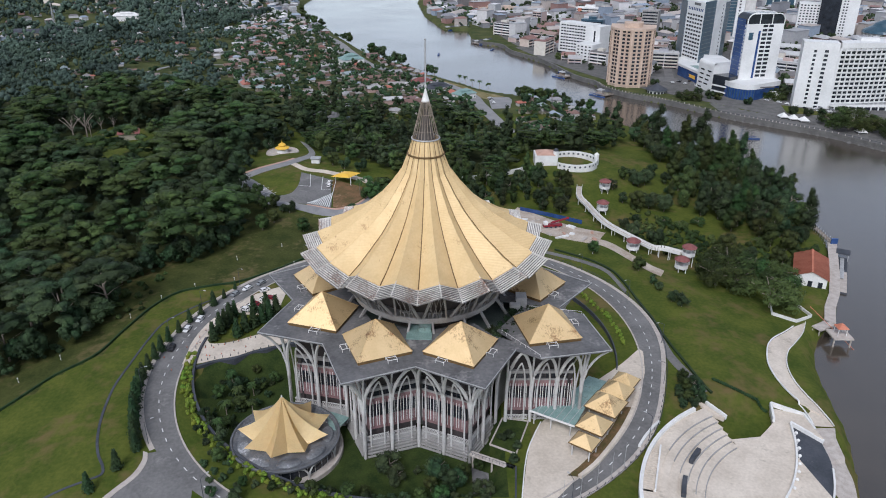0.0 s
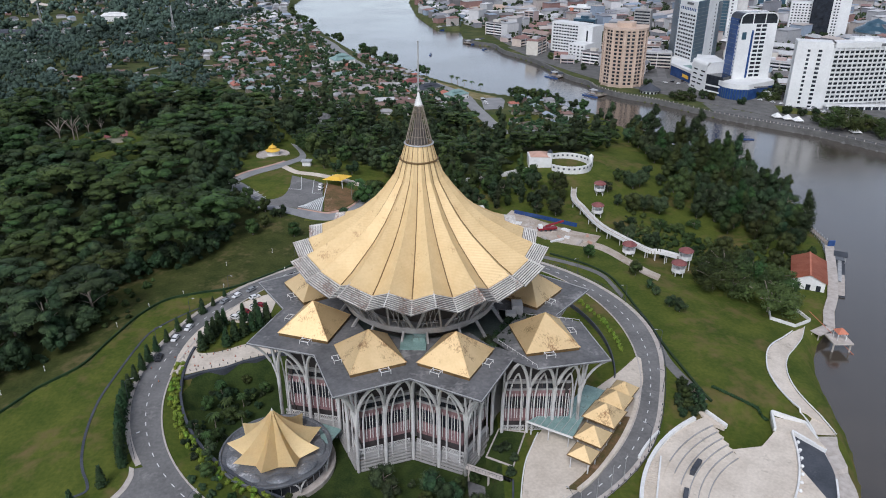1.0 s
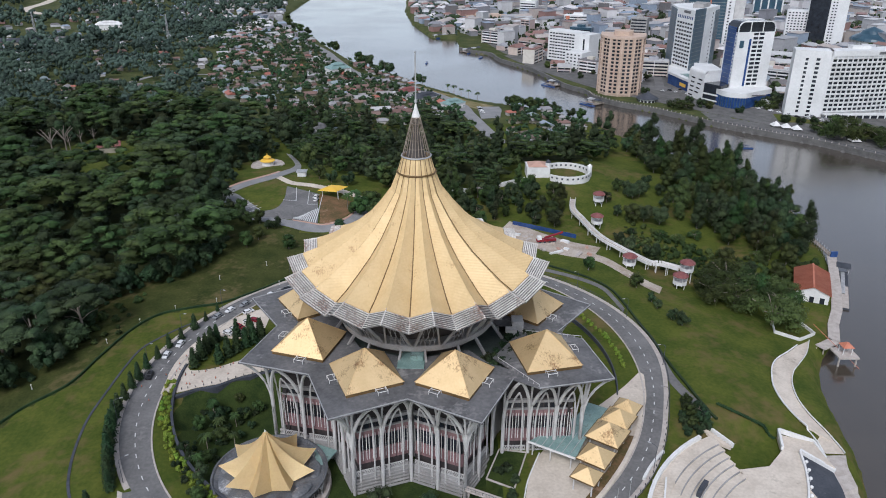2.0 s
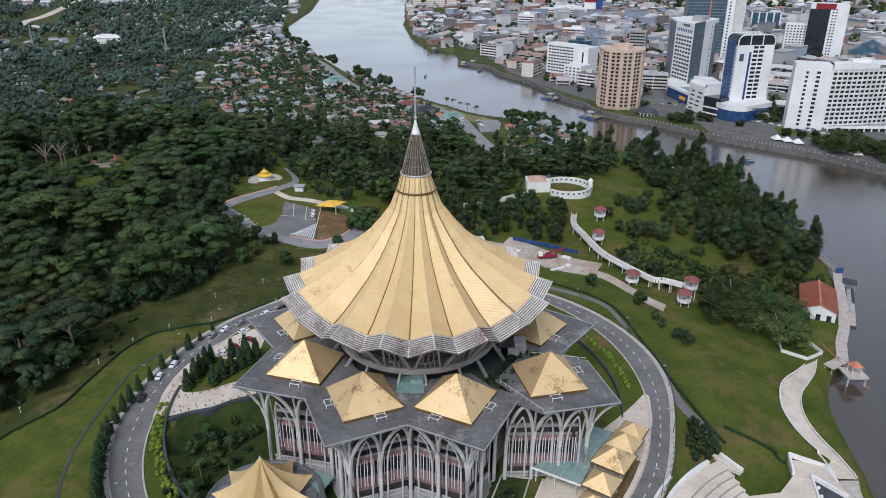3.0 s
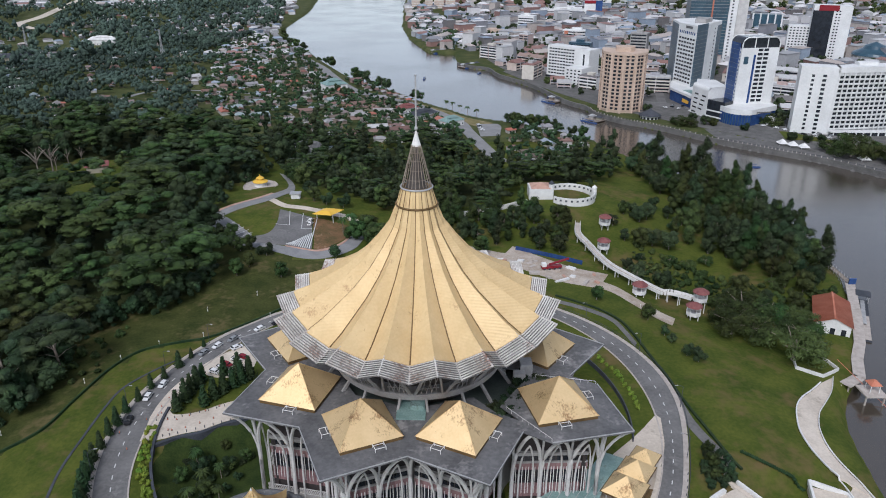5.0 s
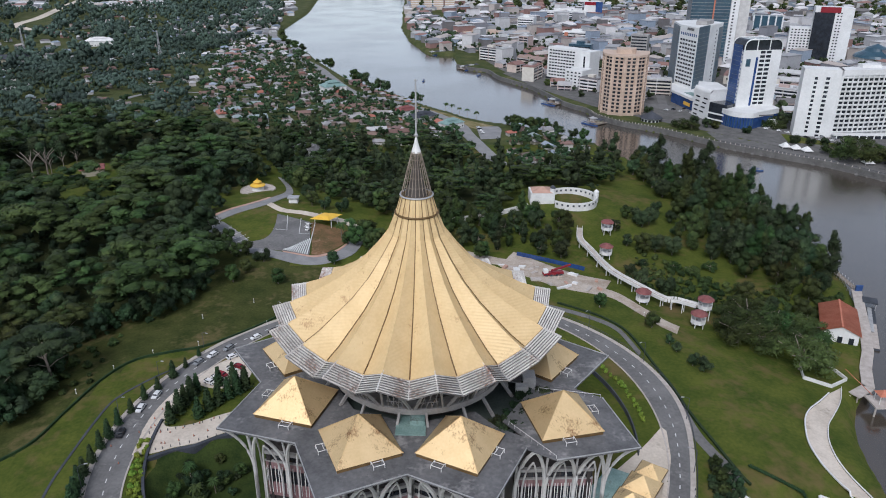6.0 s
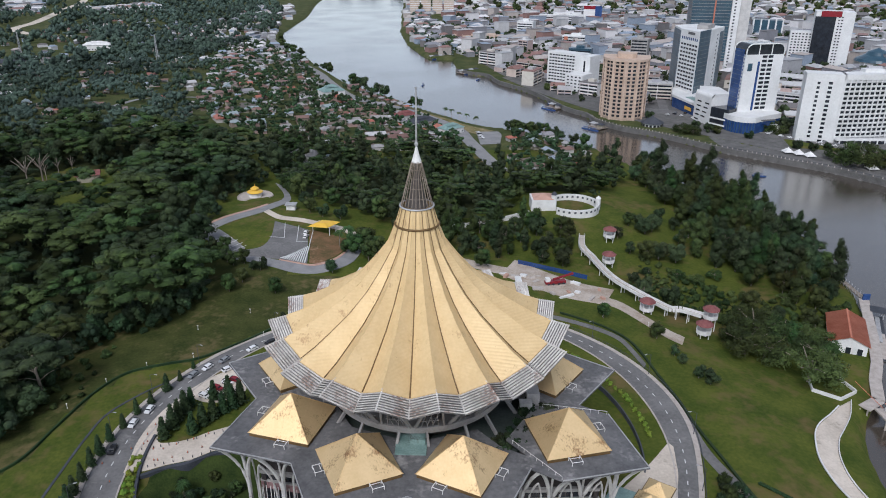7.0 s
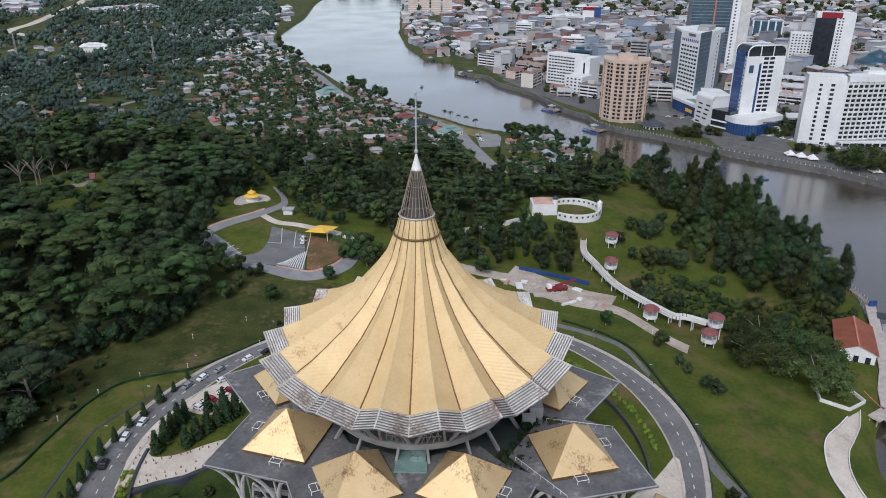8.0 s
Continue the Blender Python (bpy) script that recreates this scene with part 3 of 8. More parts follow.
tagged(part("hotel_lawn", bm, GRASS), "green lawn in front of the white hotel", "lawn", kind="structure")

# ---- the assembly building ----
PHI = radians(-2.03)
HALL = thing("assembly_building", None, "nine-pointed pale assembly building with gilded umbrella roof", "landmark building")


def polar(r, a, z):
    """Angle from the front (-y) towards +x, turned with the building."""
    return Vector((r * math.sin(PHI + a), -r * math.cos(PHI + a), z))


# umbrella roof: eighteen folds
FOLDS = [(38.0, 45.6, 41.3, 49.8), (33.3, 48.0, 36.2, 51.4), (29.2, 50.3, 31.5, 53.4), (24.8, 53.5, 26.7, 56.2), (19.8, 57.3, 21.0, 59.7), (15, 62.0, 15.7, 64.1), (11, 67.2, 11.5, 68.9), (7.3, 73.0, 7.7, 74.0), (5.4, 78.8, 5.6, 79.2), (4.05, 84.0, 4.1, 84.0)]


def fold_point(i, k, lift=0.0):
    """Row i of the folds (fractions allowed), half-fold k: even in a valley, odd on a ridge."""
    j = min(int(i), len(FOLDS) - 2)
    f = i - j
    a = [FOLDS[j][c] * (1 - f) + FOLDS[j + 1][c] * f for c in range(4)]
    r, z = (a[2], a[3]) if k % 2 else (a[0], a[1])
    return polar(r, radians(10) * k, z + lift)


umbrella = thing("umbrella_roof")
umbrella.parent = HALL
for k in range(36):
    bm = bmesh.new()
    prev = None
    for i in [1 + 0.5 * s for s in range(17)]:
        p, q = fold_point(i, k), fold_point(i, k + 1)
        cur = [bm.verts.new(p), bm.verts.new(p.lerp(q, 0.5)), bm.verts.new(q)]
        low = [bm.verts.new(v.co - Vector((0, 0, 0.35))) for v in cur]
        if prev:
            for c in range(2):
                bm.faces.new((prev[0][c], prev[0][c + 1], cur[c + 1], cur[c]))
                bm.faces.new((prev[1][c], low[c], low[c + 1], prev[1][c + 1]))
        else:
            for c in range(2):
                bm.faces.new((cur[c], low[c], low[c + 1], cur[c + 1]))
        prev = (cur, low)
    part("roof_panel", bm, GOLD, umbrella)
for k in range(0, 36, 2):
    bm = tube(bmesh.new(), [fold_point(1 + 0.5 * s, k, 0.10) for s in range(17)], 0.20, 5, 0.5)
    part("valley_seam", bm, SEAM, umbrella, "dark valley seam between gilded panels")
    bm = tube(bmesh.new(), [fold_point(1 + 0.5 * s, k + 1, 0.02) for s in range(17)], 0.09, 4, 0.6)
    part("ridge_cap", bm, GOLD, umbrella)
# slatted eave
eave = thing("slatted_eave")
eave.parent = HALL
for k in range(36):
    for s in range(8):
        i = 0.02 + s * 0.128
        p, q = fold_point(i, k, 0.05), fold_point(i, k + 1, 0.05)
        part("slat", beam(bmesh.new(), p, q, 0.38, 0.16), SLAT, eave)
    bm = bmesh.new()
    v = [bm.verts.new(p) for p in (fold_point(0, k, -0.42), fold_point(0, k + 1, -0.42), fold_point(1.05, k + 1, -0.46), fold_point(1.05, k, -0.46))]
    bm.faces.new(v)
    bmesh.ops.solidify(bm, geom=bm.faces[:], thickness=0.12)
    part("soffit", bm, STRUT, eave)
    part("outrigger", beam(bmesh.new(), fold_point(0, k, -0.18), fold_point(1.2, k, -0.22), 0.3, 0.3), SLAT, eave)
# collar, lattice spire, finial
bm = bmesh.new()
tube(bm, [polar(5.75, radians(10 * k), 79.1) for k in range(36)], 0.28, 6, closed=True)
part("collar", bm, SEAM, HALL, "dark ring collar round the spire")
bm = bmesh.new()
tube(bm, [polar(4.35, radians(10 * k), 84.0) for k in range(36)], 0.24, 6, closed=True)
part("collar", bm, METAL, HALL, "grey ring at the foot of the open spire")
spire = thing("lattice_spire")
spire.parent = HALL
for k in range(24):
    part("spire_rod", tube(bmesh.new(), [polar(4.1, radians(15 * k), 84.0), polar(1.2, radians(15 * k), 95.6)], 0.11, 4, 0.7), SPIRE, spire)
for z, r in ((86.5, 3.5), (89, 2.87), (91.5, 2.25), (93.6, 1.72)):
    part("spire_ring", tube(bmesh.new(), [polar(r, radians(20 * k), z) for k in range(18)], 0.06, 4, closed=True), SPIRE, spire)
part("spire_core", lathe(bmesh.new(), [(3.0, 83.9), (2.2, 86), (0.8, 92), (0.4, 95.4)], 16), DRUM, spire, "dark core inside the spire lattice")
part("cone_cap", lathe(bmesh.new(), [(0.0, 95.2), (1.3, 95.3), (1.22, 95.6), (0.62, 97.6), (0.25, 99.2), (0, 99.3)], 18), PALE, HALL, "white cone cap on the spire")
part("finial", lathe(bmesh.new(), [(0.0, 99.2), (0.42, 99.6), (0.5, 100.0), (0.3, 100.4), (0.24, 100.6), (0.22, 112.6), (0.14, 113.4), (0.3, 113.6), (0.3, 113.9), (0, 114.0)], 10), METAL, HALL, "slender grey mast with small ball")

# drum under the roof
part("drum_ring", lathe(bmesh.new(), [(20.5, 31.3), (24.0, 31.0), (24.9, 31.7), (25.2, 33.6), (24.6, 33.7), (23.0, 33.4), (20.0, 33.0)], 54), STRUT, HALL, "grey concrete ring beam under the umbrella roof")
part("drum_wall", lathe(bmesh.new(), [(20.0, 27.3), (20.0, 33.2), (24.6, 42.5), (28.6, 47.6)], 54), DRUM, HALL, "dark glazed drum wall behind lattice struts")
part("drum_floor", lathe(bmesh.new(), [(28.3, 46.2), (29.4, 46.4), (29.4, 47.0), (28.3, 47.0)], 54), CONCRETE, HALL)
for k in range(18):
    a = radians(20) * k
    for d in (-1, 1):
        part("drum_strut", beam(bmesh.new(), polar(24.6, a + d * radians(1.2), 33.1), polar(34.4, a + d * radians(7.6), 47.2), 0.5, 0.7), STRUT, HALL)
    b = a + radians(10)
    bm = bmesh.new()
    for s in (-1, 1):
        for o in (-3.2, 0, 3.2):
            beam(bm, polar(24.7, b + radians(o - 1.9 * s), 33.5), polar(30.4, b + radians(o + 1.9 * s), 44.6), 0.14, 0.14)
    beam(bm, polar(24.4, b - radians(6.5), 35.0), polar(24.4, b + radians(6.5), 35.0), 0.25, 0.25)
    beam(bm, polar(30.6, b - radians(9), 44.8), polar(30.6, b + radians(9), 44.8), 0.25, 0.25)
    part("lattice_panel", bm, STRUT, HALL, "pale diamond lattice screen")
    for d in ((-8, 8) if k % 2 == 0 else ()):
        part("raking_leg", beam(bmesh.new(), polar(24.4, a + radians(d), 32.3), polar(28.6, a + radians(d * 1.1), 27.2), 0.65, 0.8), STRUT, HALL)
part("inner_court", lathe(bmesh.new(), [(36.5, 26.4), (36.5, 27.2), (0.1, 27.2)], 54), COURT, HALL, "grey-green inner court roof under the drum")

# wings
TIP, NOTCH, SHIFT = 58.5, 45.3, 8.3
C20, S20 = math.cos(radians(20)), math.sin(radians(20))
FOOT = -5.6
NOTCH_COL = Vector((37.4 * C20, 37.4 * S20, 0))


def half(v, side):
    return Vector((v.x, v.y * side, v.z))


def to_edge(p):
    """How far outwards the roof's edge lies from a place on the column line."""
    e0, e1 = Vector((TIP, 0)), Vector((NOTCH * C20, NOTCH * S20))
    d = (e1 - e0).normalized()
    nrm = Vector((d.y, -d.x))
    return min((e0 - p.to_2d()).dot(nrm) / OUT.to_2d().dot(nrm), (NOTCH * S20 - p.y) / OUT.y) - 0.7


def rib_points(foot, sideways, reach, rise=17.8, spread=1.0, out=3.9, n=8):
    """A rib that leaves a column upright and leans over to the crown of a pointed arch."""
    pts = []
    for s in range(n + 1):
        a = radians(62) * s / n
        c, h = (1 - math.cos(a)) / (1 - math.cos(radians(62))), math.sin(a) / math.sin(radians(62))
        pts.append(foot + sideways * reach * c * spread + OUT * out * (0.45 * c + 0.55 * h ** 1.6) + Vector((0, 0, rise * h)))
    return pts


def side_tube(side, pts, r, sides=6, taper=1.0):
    return tube(bmesh.new(), [half(p, side) for p in pts], r, sides, taper)


SPRING = 11.2

def wing_sides(tip, inner=NOTCH_COL, bays=2):
    """Both half facades of a wing whose corner column stands tip metres out, and its corner rib."""
    global TIP_COL, ALONG, OUT, BAY
    TIP_COL = Vector((tip, 0, 0))
    ALONG = (inner - TIP_COL).normalized()
    OUT = Vector((ALONG.y, -ALONG.x, 0))
    BAY = (inner - TIP_COL).length / bays
    made = {}
    for side in (1, -1):
        rows = []
        for at in range(bays + 1):
            foot = TIP_COL + ALONG * BAY * at
            rows.append(("column", side_tube(side, [foot + Vector((0, 0, FOOT)), foot + Vector((0, 0, SPRING + 0.3))], 0.56, 8), CONCRETE))
            top = foot + Vector((0, 0, SPRING))
            if at > 0:
                rows.append(("arch_rib", side_tube(side, rib_points(top, -ALONG, BAY / 2, out=to_edge(foot - ALONG * BAY / 2)), 0.58, 6, 0.8), CONCRETE))
            if at < bays:
                rows.append(("arch_rib", side_tube(side, rib_points(top, ALONG, BAY / 2, out=to_edge(foot + ALONG * BAY / 2)), 0.58, 6, 0.8), CONCRETE))
            rows.append(("arch_rib", side_tube(side, rib_points(top, ALONG, 0.0, 17.6, 1.0, 3.0), 0.36, 6, 0.8), CONCRETE))
        for at in [b + 0.5 for b in range(bays)]:
            mid = TIP_COL + ALONG * BAY * at - OUT * 0.7
            for d in (-1, 1):
                foot = mid + ALONG * d * BAY * 0.25
                top = foot + Vector((0, 0, SPRING - 1.0))
                pts = [foot + Vector((0, 0, FOOT))] + rib_points(top, -ALONG * d, BAY * 0.25, 13.6, 1.0, 3.6, 6)
                rows.append(("lancet", side_tube(side, pts, 0.27, 6), CONCRETE))
            lat = bmesh.new()
            a, b = mid - ALONG * BAY * 0.42 - OUT * 0.3, mid + ALONG * BAY * 0.42 - OUT * 0.3
            for s in range(13):
                p = a.lerp(b, s / 13)
                q = a.lerp(b, (s + 1) / 13)
                for z0, z1 in ((0.2, 1.7), (1.7, 0.2)):
                    beam(lat, half(p + Vector((0, 0, z0)), side), half(q + Vector((0, 0, z1)), side), 0.1, 0.14)
            for z in (0.1, 1.8):
                beam(lat, half(a + Vector((0, 0, z)), side), half(b + Vector((0, 0, z)), side), 0.18, 0.2)
            rows.append(("balustrade", lat, CONCRETE))
            for s in range(5):
                st = bmesh.new()
                z = -1.4 - 0.9 * s
                beam(st, half(a + OUT * (0.35 * s) + Vector((0, 0, z)), side), half(b + OUT * (0.35 * s) + Vector((0, 0, z)), side), 0.7, 0.4)
                rows.append(("step", st, STRUT))
        # wall behind the columns
        w0 = TIP_COL - Vector((3.0, 0, 0))
        w1 = inner - OUT * 2.24
        wl_ = (w1 - w0).length

        def wall_box(s0, s1, z0, z1, d0, d1):
            bm = bmesh.new()
            c = [w0 + ALONG * s + OUT * d for s, d in ((s0, d0), (s1, d0), (s1, d1), (s0, d1))]
            return prism(bm, [(half(p, side).x, half(p, side).y) for p in c], z0, z1)

        # back wall: the shade under the overhang is put into its colour
        rows.append(("facade_wall", wall_box(0, wl_, FOOT, 29.0, -1.6, -0.4), RECESS_SHADE))
        rows.append(("floor_slab", wall_box(0, wl_, FOOT, -0.1, -0.4, 1.2), STRUT))
        rows.append(("floor_slab", wall_box(0, wl_, 17.4, 18.4, -0.4, 0.55), STRUT))
        rows.append(("floor_slab", wall_box(0, wl_, 14.6, 15.0, -0.4, 0.2), STRUT))
        n = 4 * bays
        for s in range(n):
            a, b = wl_ * s / n + 0.06, wl_ * (s + 1) / n - 0.06
            rows.append(("panel", wall_box(a, b, 3.2, 7.6, -0.4, 0.12), PINK))
            rows.append(("panel", wall_box(a, b, 12.4, 14.5, -0.4, 0.12), PINK))
            rows.append(("window_pane", wall_box(a + 0.1, b - 0.1, 7.8, 12.2, -0.4, -0.1), GLASS))
            rows.append(("window_pane", wall_box(a + 0.1, b - 0.1, 15.2, 17.2, -0.4, -0.2), GLASS))
            for h in (0.3, 0.75):
                f = w0 + ALONG * (a + (b - a) * h) + OUT * 0.45
                fin = tube(bmesh.new(), [half(f + Vector((0, 0, z)), side) for z in (4.6, 5.4, 12.8, 13.6)], 0.11, 5)
                rows.append(("fin", fin, PALE))
        made[side] = [(nm, mesh_of(nm, bm, mt)) for nm, bm, mt in rows]
    reach = TIP - 1.1 - tip
    rib = [TIP_COL + Vector((reach * (1 - math.cos(a)) / 0.53, 0, SPRING - 0.2 + 17.9 * math.sin(a) / 0.883)) for a in [radians(62) * s / 8 for s in range(9)]]
    return made, mesh_of("arch_rib", tube(bmesh.new(), rib, 0.46, 6, 0.8), CONCRETE)


FRONT_WING, SIDE_WING = wing_sides(46.8), wing_sides(49.8)
LONG_FACE = wing_sides(49.8, Vector((30.4, 12.9, 0)), 3)[0][-1]

# roof slab of a wing, with raised edges
bm = bmesh.new()
outline = [(TIP, 0), (NOTCH * C20, NOTCH * S20), (25.5 * C20, 25.5 * S20), (25.5 * C20, -25.5 * S20), (NOTCH * C20, -NOTCH * S20)]
prism(bm, outline, 29.05, 29.4)
wing_roof = mesh_of("wing_roof", bm, DECK)
bm = bmesh.new()
for side in (1, -1):
    a, b = Vector((TIP - 0.25, 0, 29.45)), Vector((NOTCH * C20 - 0.2, (NOTCH * S20) * side, 29.45))
    beam(bm, a, b, 0.22, 0.35)
roof_edge = mesh_of("roof_edge", bm, METAL)


def pyramid_faces(size, height, base_h=0.5):
    """Four separate sheets and a curb, one corner pointing outwards."""
    h = size / math.sqrt(2)
    pts = [Vector((h, 0, base_h)), Vector((0, h, base_h)), Vector((-h, 0, base_h)), Vector((0, -h, base_h))]
    out = []
    for i in range(4):
        bm = bmesh.new()
        a, b, top = pts[i], pts[(i + 1) % 4], Vector((0, 0, base_h + height))
        n = 6
        prev = None
        for s in range(n + 1):
            p, q = a.lerp(top, s / n), b.lerp(top, s / n)
            cur = [bm.verts.new(p.lerp(q, c / 4)) for c in range(5)] if s < n else [bm.verts.new(top)]
            if prev:
                for c in range(4):
                    bm.faces.new((prev[c], prev[c + 1], cur[c + 1], cur[c]) if s < n else (prev[c], prev[c + 1], cur[0]))
            prev = cur
        out.append(bm)
    return out


pyr_sheets = [mesh_of("roof_sheet", b, GOLD_STAINED) for b in pyramid_faces(16.8, 8.2)]
bm = bmesh.new()
prism(bm, [(11.6, 0), (0, 11.6), (-11.6, 0), (0, -11.6)], -0.55, 0.42)
pyr_curb = mesh_of("pyramid_roof", bm, SEAM)
pyr_hips = [mesh_of("hip_cap", beam(bmesh.new(), pose(0, 0, 0, 0, 0, 90 * i) @ Vector((11.98, 0, 0.54)), Vector((0, 0, 8.74)), 0.16, 0.12), GOLD_STAINED) for i in range(4)]
bm = bmesh.new()
for a, b in (((0, -1.4, 0), (0, -1.4, 1.0)), ((0, 1.4, 0), (0, 1.4, 1.0)), ((2.2, -1.4, 0), (2.2, -1.4, 1.0)), ((2.2, 1.4, 0), (2.2, 1.4, 1.0))):
    tube(bm, [a, b], 0.09, 5)
for a, b in (((0, -1.4, 1.0), (2.2, -1.4, 1.0)), ((2.2, -1.4, 1.0), (2.2, 1.4, 1.0)), ((2.2, 1.4, 1.0), (0, 1.4, 1.0)), ((0.6, -1.4, 1.0), (0.6, 1.4, 1.0))):
    tube(bm, [a, b], 0.09, 5)
davit = mesh_of("cleaning_rail", bm, PALE)

for k in range(9):
    shift = SHIFT if k == 1 else 0.0
    turn = pose(0, 0, 0, 0, 0, -90 + math.degrees(PHI) + 20 + 40 * k) @ pose(shift, 0, 0)
    front = k in (0, 1, 7, 8)
    label = "dark grey roof terrace with pale edges" if k == 0 else ""
    wing = put("wing", wing_roof, HALL, turn, label)
    put("roof_edge", roof_edge, wing)
    wing_meshes, tip_rib = SIDE_WING if k in (1, 7) else FRONT_WING
    put("arch_rib", tip_rib, wing)
    for side in (1, -1):
        for nm, me in LONG_FACE if (k, side) == (1, -1) else wing_meshes[side]:
            if front or nm in ("facade_wall", "column", "arch_rib"):
                put(nm, me, wing)
    peak = put("pyramid_roof", pyr_curb, HALL, turn @ pose(36.8, 0, 30.0), "small gilded pyramid roof with dark stains" if k == 0 else "")
    for me in pyr_sheets:
        put("roof_sheet", me, peak)
    for me in pyr_hips:
        put("hip_cap", me, peak)
    for a, sgn in ((45, 1), (-45, -1)):
        put("cleaning_rail", davit, peak, pose(0, 0, -0.5, 0, 0, a) @ pose(8.4, 1.5 * sgn, 0))
    part("wing_wall", prism(bmesh.new(), [(25.7 * C20, 25.7 * S20), (25.7 * C20, -25.7 * S20), (26.6 * C20, -26.6 * S20), (26.6 * C20, 26.6 * S20)], FOOT, 28.25), CONCRETE, wing)
    if shift:
        for side in (1,):
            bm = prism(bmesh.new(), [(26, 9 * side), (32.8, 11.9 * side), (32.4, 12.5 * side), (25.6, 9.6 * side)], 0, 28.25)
            # gap-side wall, its recess shade painted as near-black
            part("wing_wall", bm, RECESS_SHADE, wing)
        for side in (1, -1):
            bm = bmesh.new()
            a, b = Vector((26, 9.2 * side, 30.4)), Vector((42, 15.2 * side, 30.4))
            for s in range(9):
                p = a.lerp(b, s / 8)
                tube(bm, [p - Vector((0, 0, 1.0)), p], 0.05, 4)
            tube(bm, [a, b], 0.07, 4)
            part("terrace_rail", bm, PALE, wing)
# roof and wall that join the outer wing to its neighbours
push = polar(SHIFT, radians(60), 0)
for a in (radians(40), radians(80)):
    p, q = polar(45.3, a, 0), polar(34.0, a, 0)
    pts = [p, p + push, q + push, q]
    part("link_roof", prism(bmesh.new(), [(v.x, v.y) for v in pts], 29.05, 29.38), DECK, HALL)
    if a < 1.0:
        continue
    r0, r1 = polar(37.0, a, 0), polar(37.0, a, 0) + push
    # link wall coloured near-black for the shade between the wings
    part("link_wall", beam(bmesh.new(), r0 + Vector((0, 0, 11.3)), r1 + Vector((0, 0, 11.3)), 0.8, 34.0), RECESS_SHADE, HALL)
    face, along = (p - q).normalized(), (r1 - r0).normalized()
    for t in (0.22, 0.78):
        c = r0.lerp(r1, t) + face * 1.2
        part("column", tube(bmesh.new(), [c + Vector((0, 0, FOOT)), c + Vector((0, 0, SPRING + 0.2))], 0.54, 8), CONCRETE, HALL)
        for d in (-1, 1):
            rib = [c + along * d * 2.3 * (1 - math.cos(u)) / 0.53 + face * 5.4 * (u / 1.08) + Vector((0, 0, SPRING + 17.6 * math.sin(u) / 0.883)) for u in [1.08 * k / 8 for k in range(9)]]
            part("arch_rib", tube(bmesh.new(), rib, 0.5, 6, 0.8), CONCRETE, HALL)
    for t in (0.34, 0.42, 0.5, 0.58, 0.66):
        c = r0.lerp(r1, t) + face * 0.9
        part("fin", tube(bmesh.new(), [c + Vector((0, 0, 4.6)), c + Vector((0, 0, 13.6))], 0.12, 5), PALE, HALL)
    for z in (9.6, 16.4):
        part("window_pane", beam(bmesh.new(), r0 + face * 0.45 + Vector((0, 0, z)), r1 + face * 0.45 + Vector((0, 0, z)), 0.12, 3.4), GLASS, HALL)
    for z in (5.4, 13.4):
        part("panel", beam(bmesh.new(), r0 + (p - q).normalized() * 0.5 + Vector((0, 0, z)), r1 + (p - q).normalized() * 0.5 + Vector((0, 0, z)), 0.3, 3.0), PINK, HALL)
# plant room with teal roof in the front notch
plant = put("plant_room", mesh_of("plant_room", boxes((-4.2, 3.6, -30.5, -22, 27.3, 29.8)), TEAL), HALL, pose(0, 0, 0, 0, 0, math.degrees(PHI)), "pale teal plant room in the roof notch")
part("roof_unit", boxes((-0.6, 3.2, -27, -23, 29.84, 31.4)), TEAL, plant)
part("roof_unit", boxes((30.0, 33.5, -7.5, -3.0, 27.25, 31.6)), CONCRETE, HALL)
part("roof_unit", boxes((27.8, 31.2, -10.0, -7.6, 27.25, 30.2)), CONCRETE, HALL)

# ---- round annex with tent roof ----


def tent_mesh(n, r_tip, z_tip, r_dip, z_dip, z_top, k, rows=9):
    """Half a fold of a concave tent roof: from dip k to the tip beside it."""
    bm = bmesh.new()
    prev = None
    for s in range(rows + 1):
        f = s / rows
        cur = []
        for j in (k, k + 1):
            r, z = (r_tip, z_tip) if j % 2 else (r_dip, z_dip)
            rr = r * (1 - f) + 0.35 * f
            zz = z + (z_top - z) * (0.42 * f + 0.58 * f ** 2.6)
            a = math.pi * j / n
            cur.append(bm.verts.new((rr * math.sin(a), -rr * math.cos(a), zz)))
        if prev:
            bm.faces.new((prev[0], prev[1], cur[1], cur[0]))
        prev = cur
    bmesh.ops.solidify(bm, geom=bm.faces[:], thickness=0.12)
    return bm


annex = thing("round_annex", pose(-42.4, -40.6, 0, 0, 0, -24) @ Matrix.Scale(0.94, 4), "round annex with gilded nine-pointed tent roof in a sunken garden", "annex building")
tent = thing("tent_roof")
tent.parent = annex
for k in range(18):
    part("roof_sheet", tent_mesh(9, 15.2, 4.3, 10.4, 2.0, 16.0, k), TENT, tent)
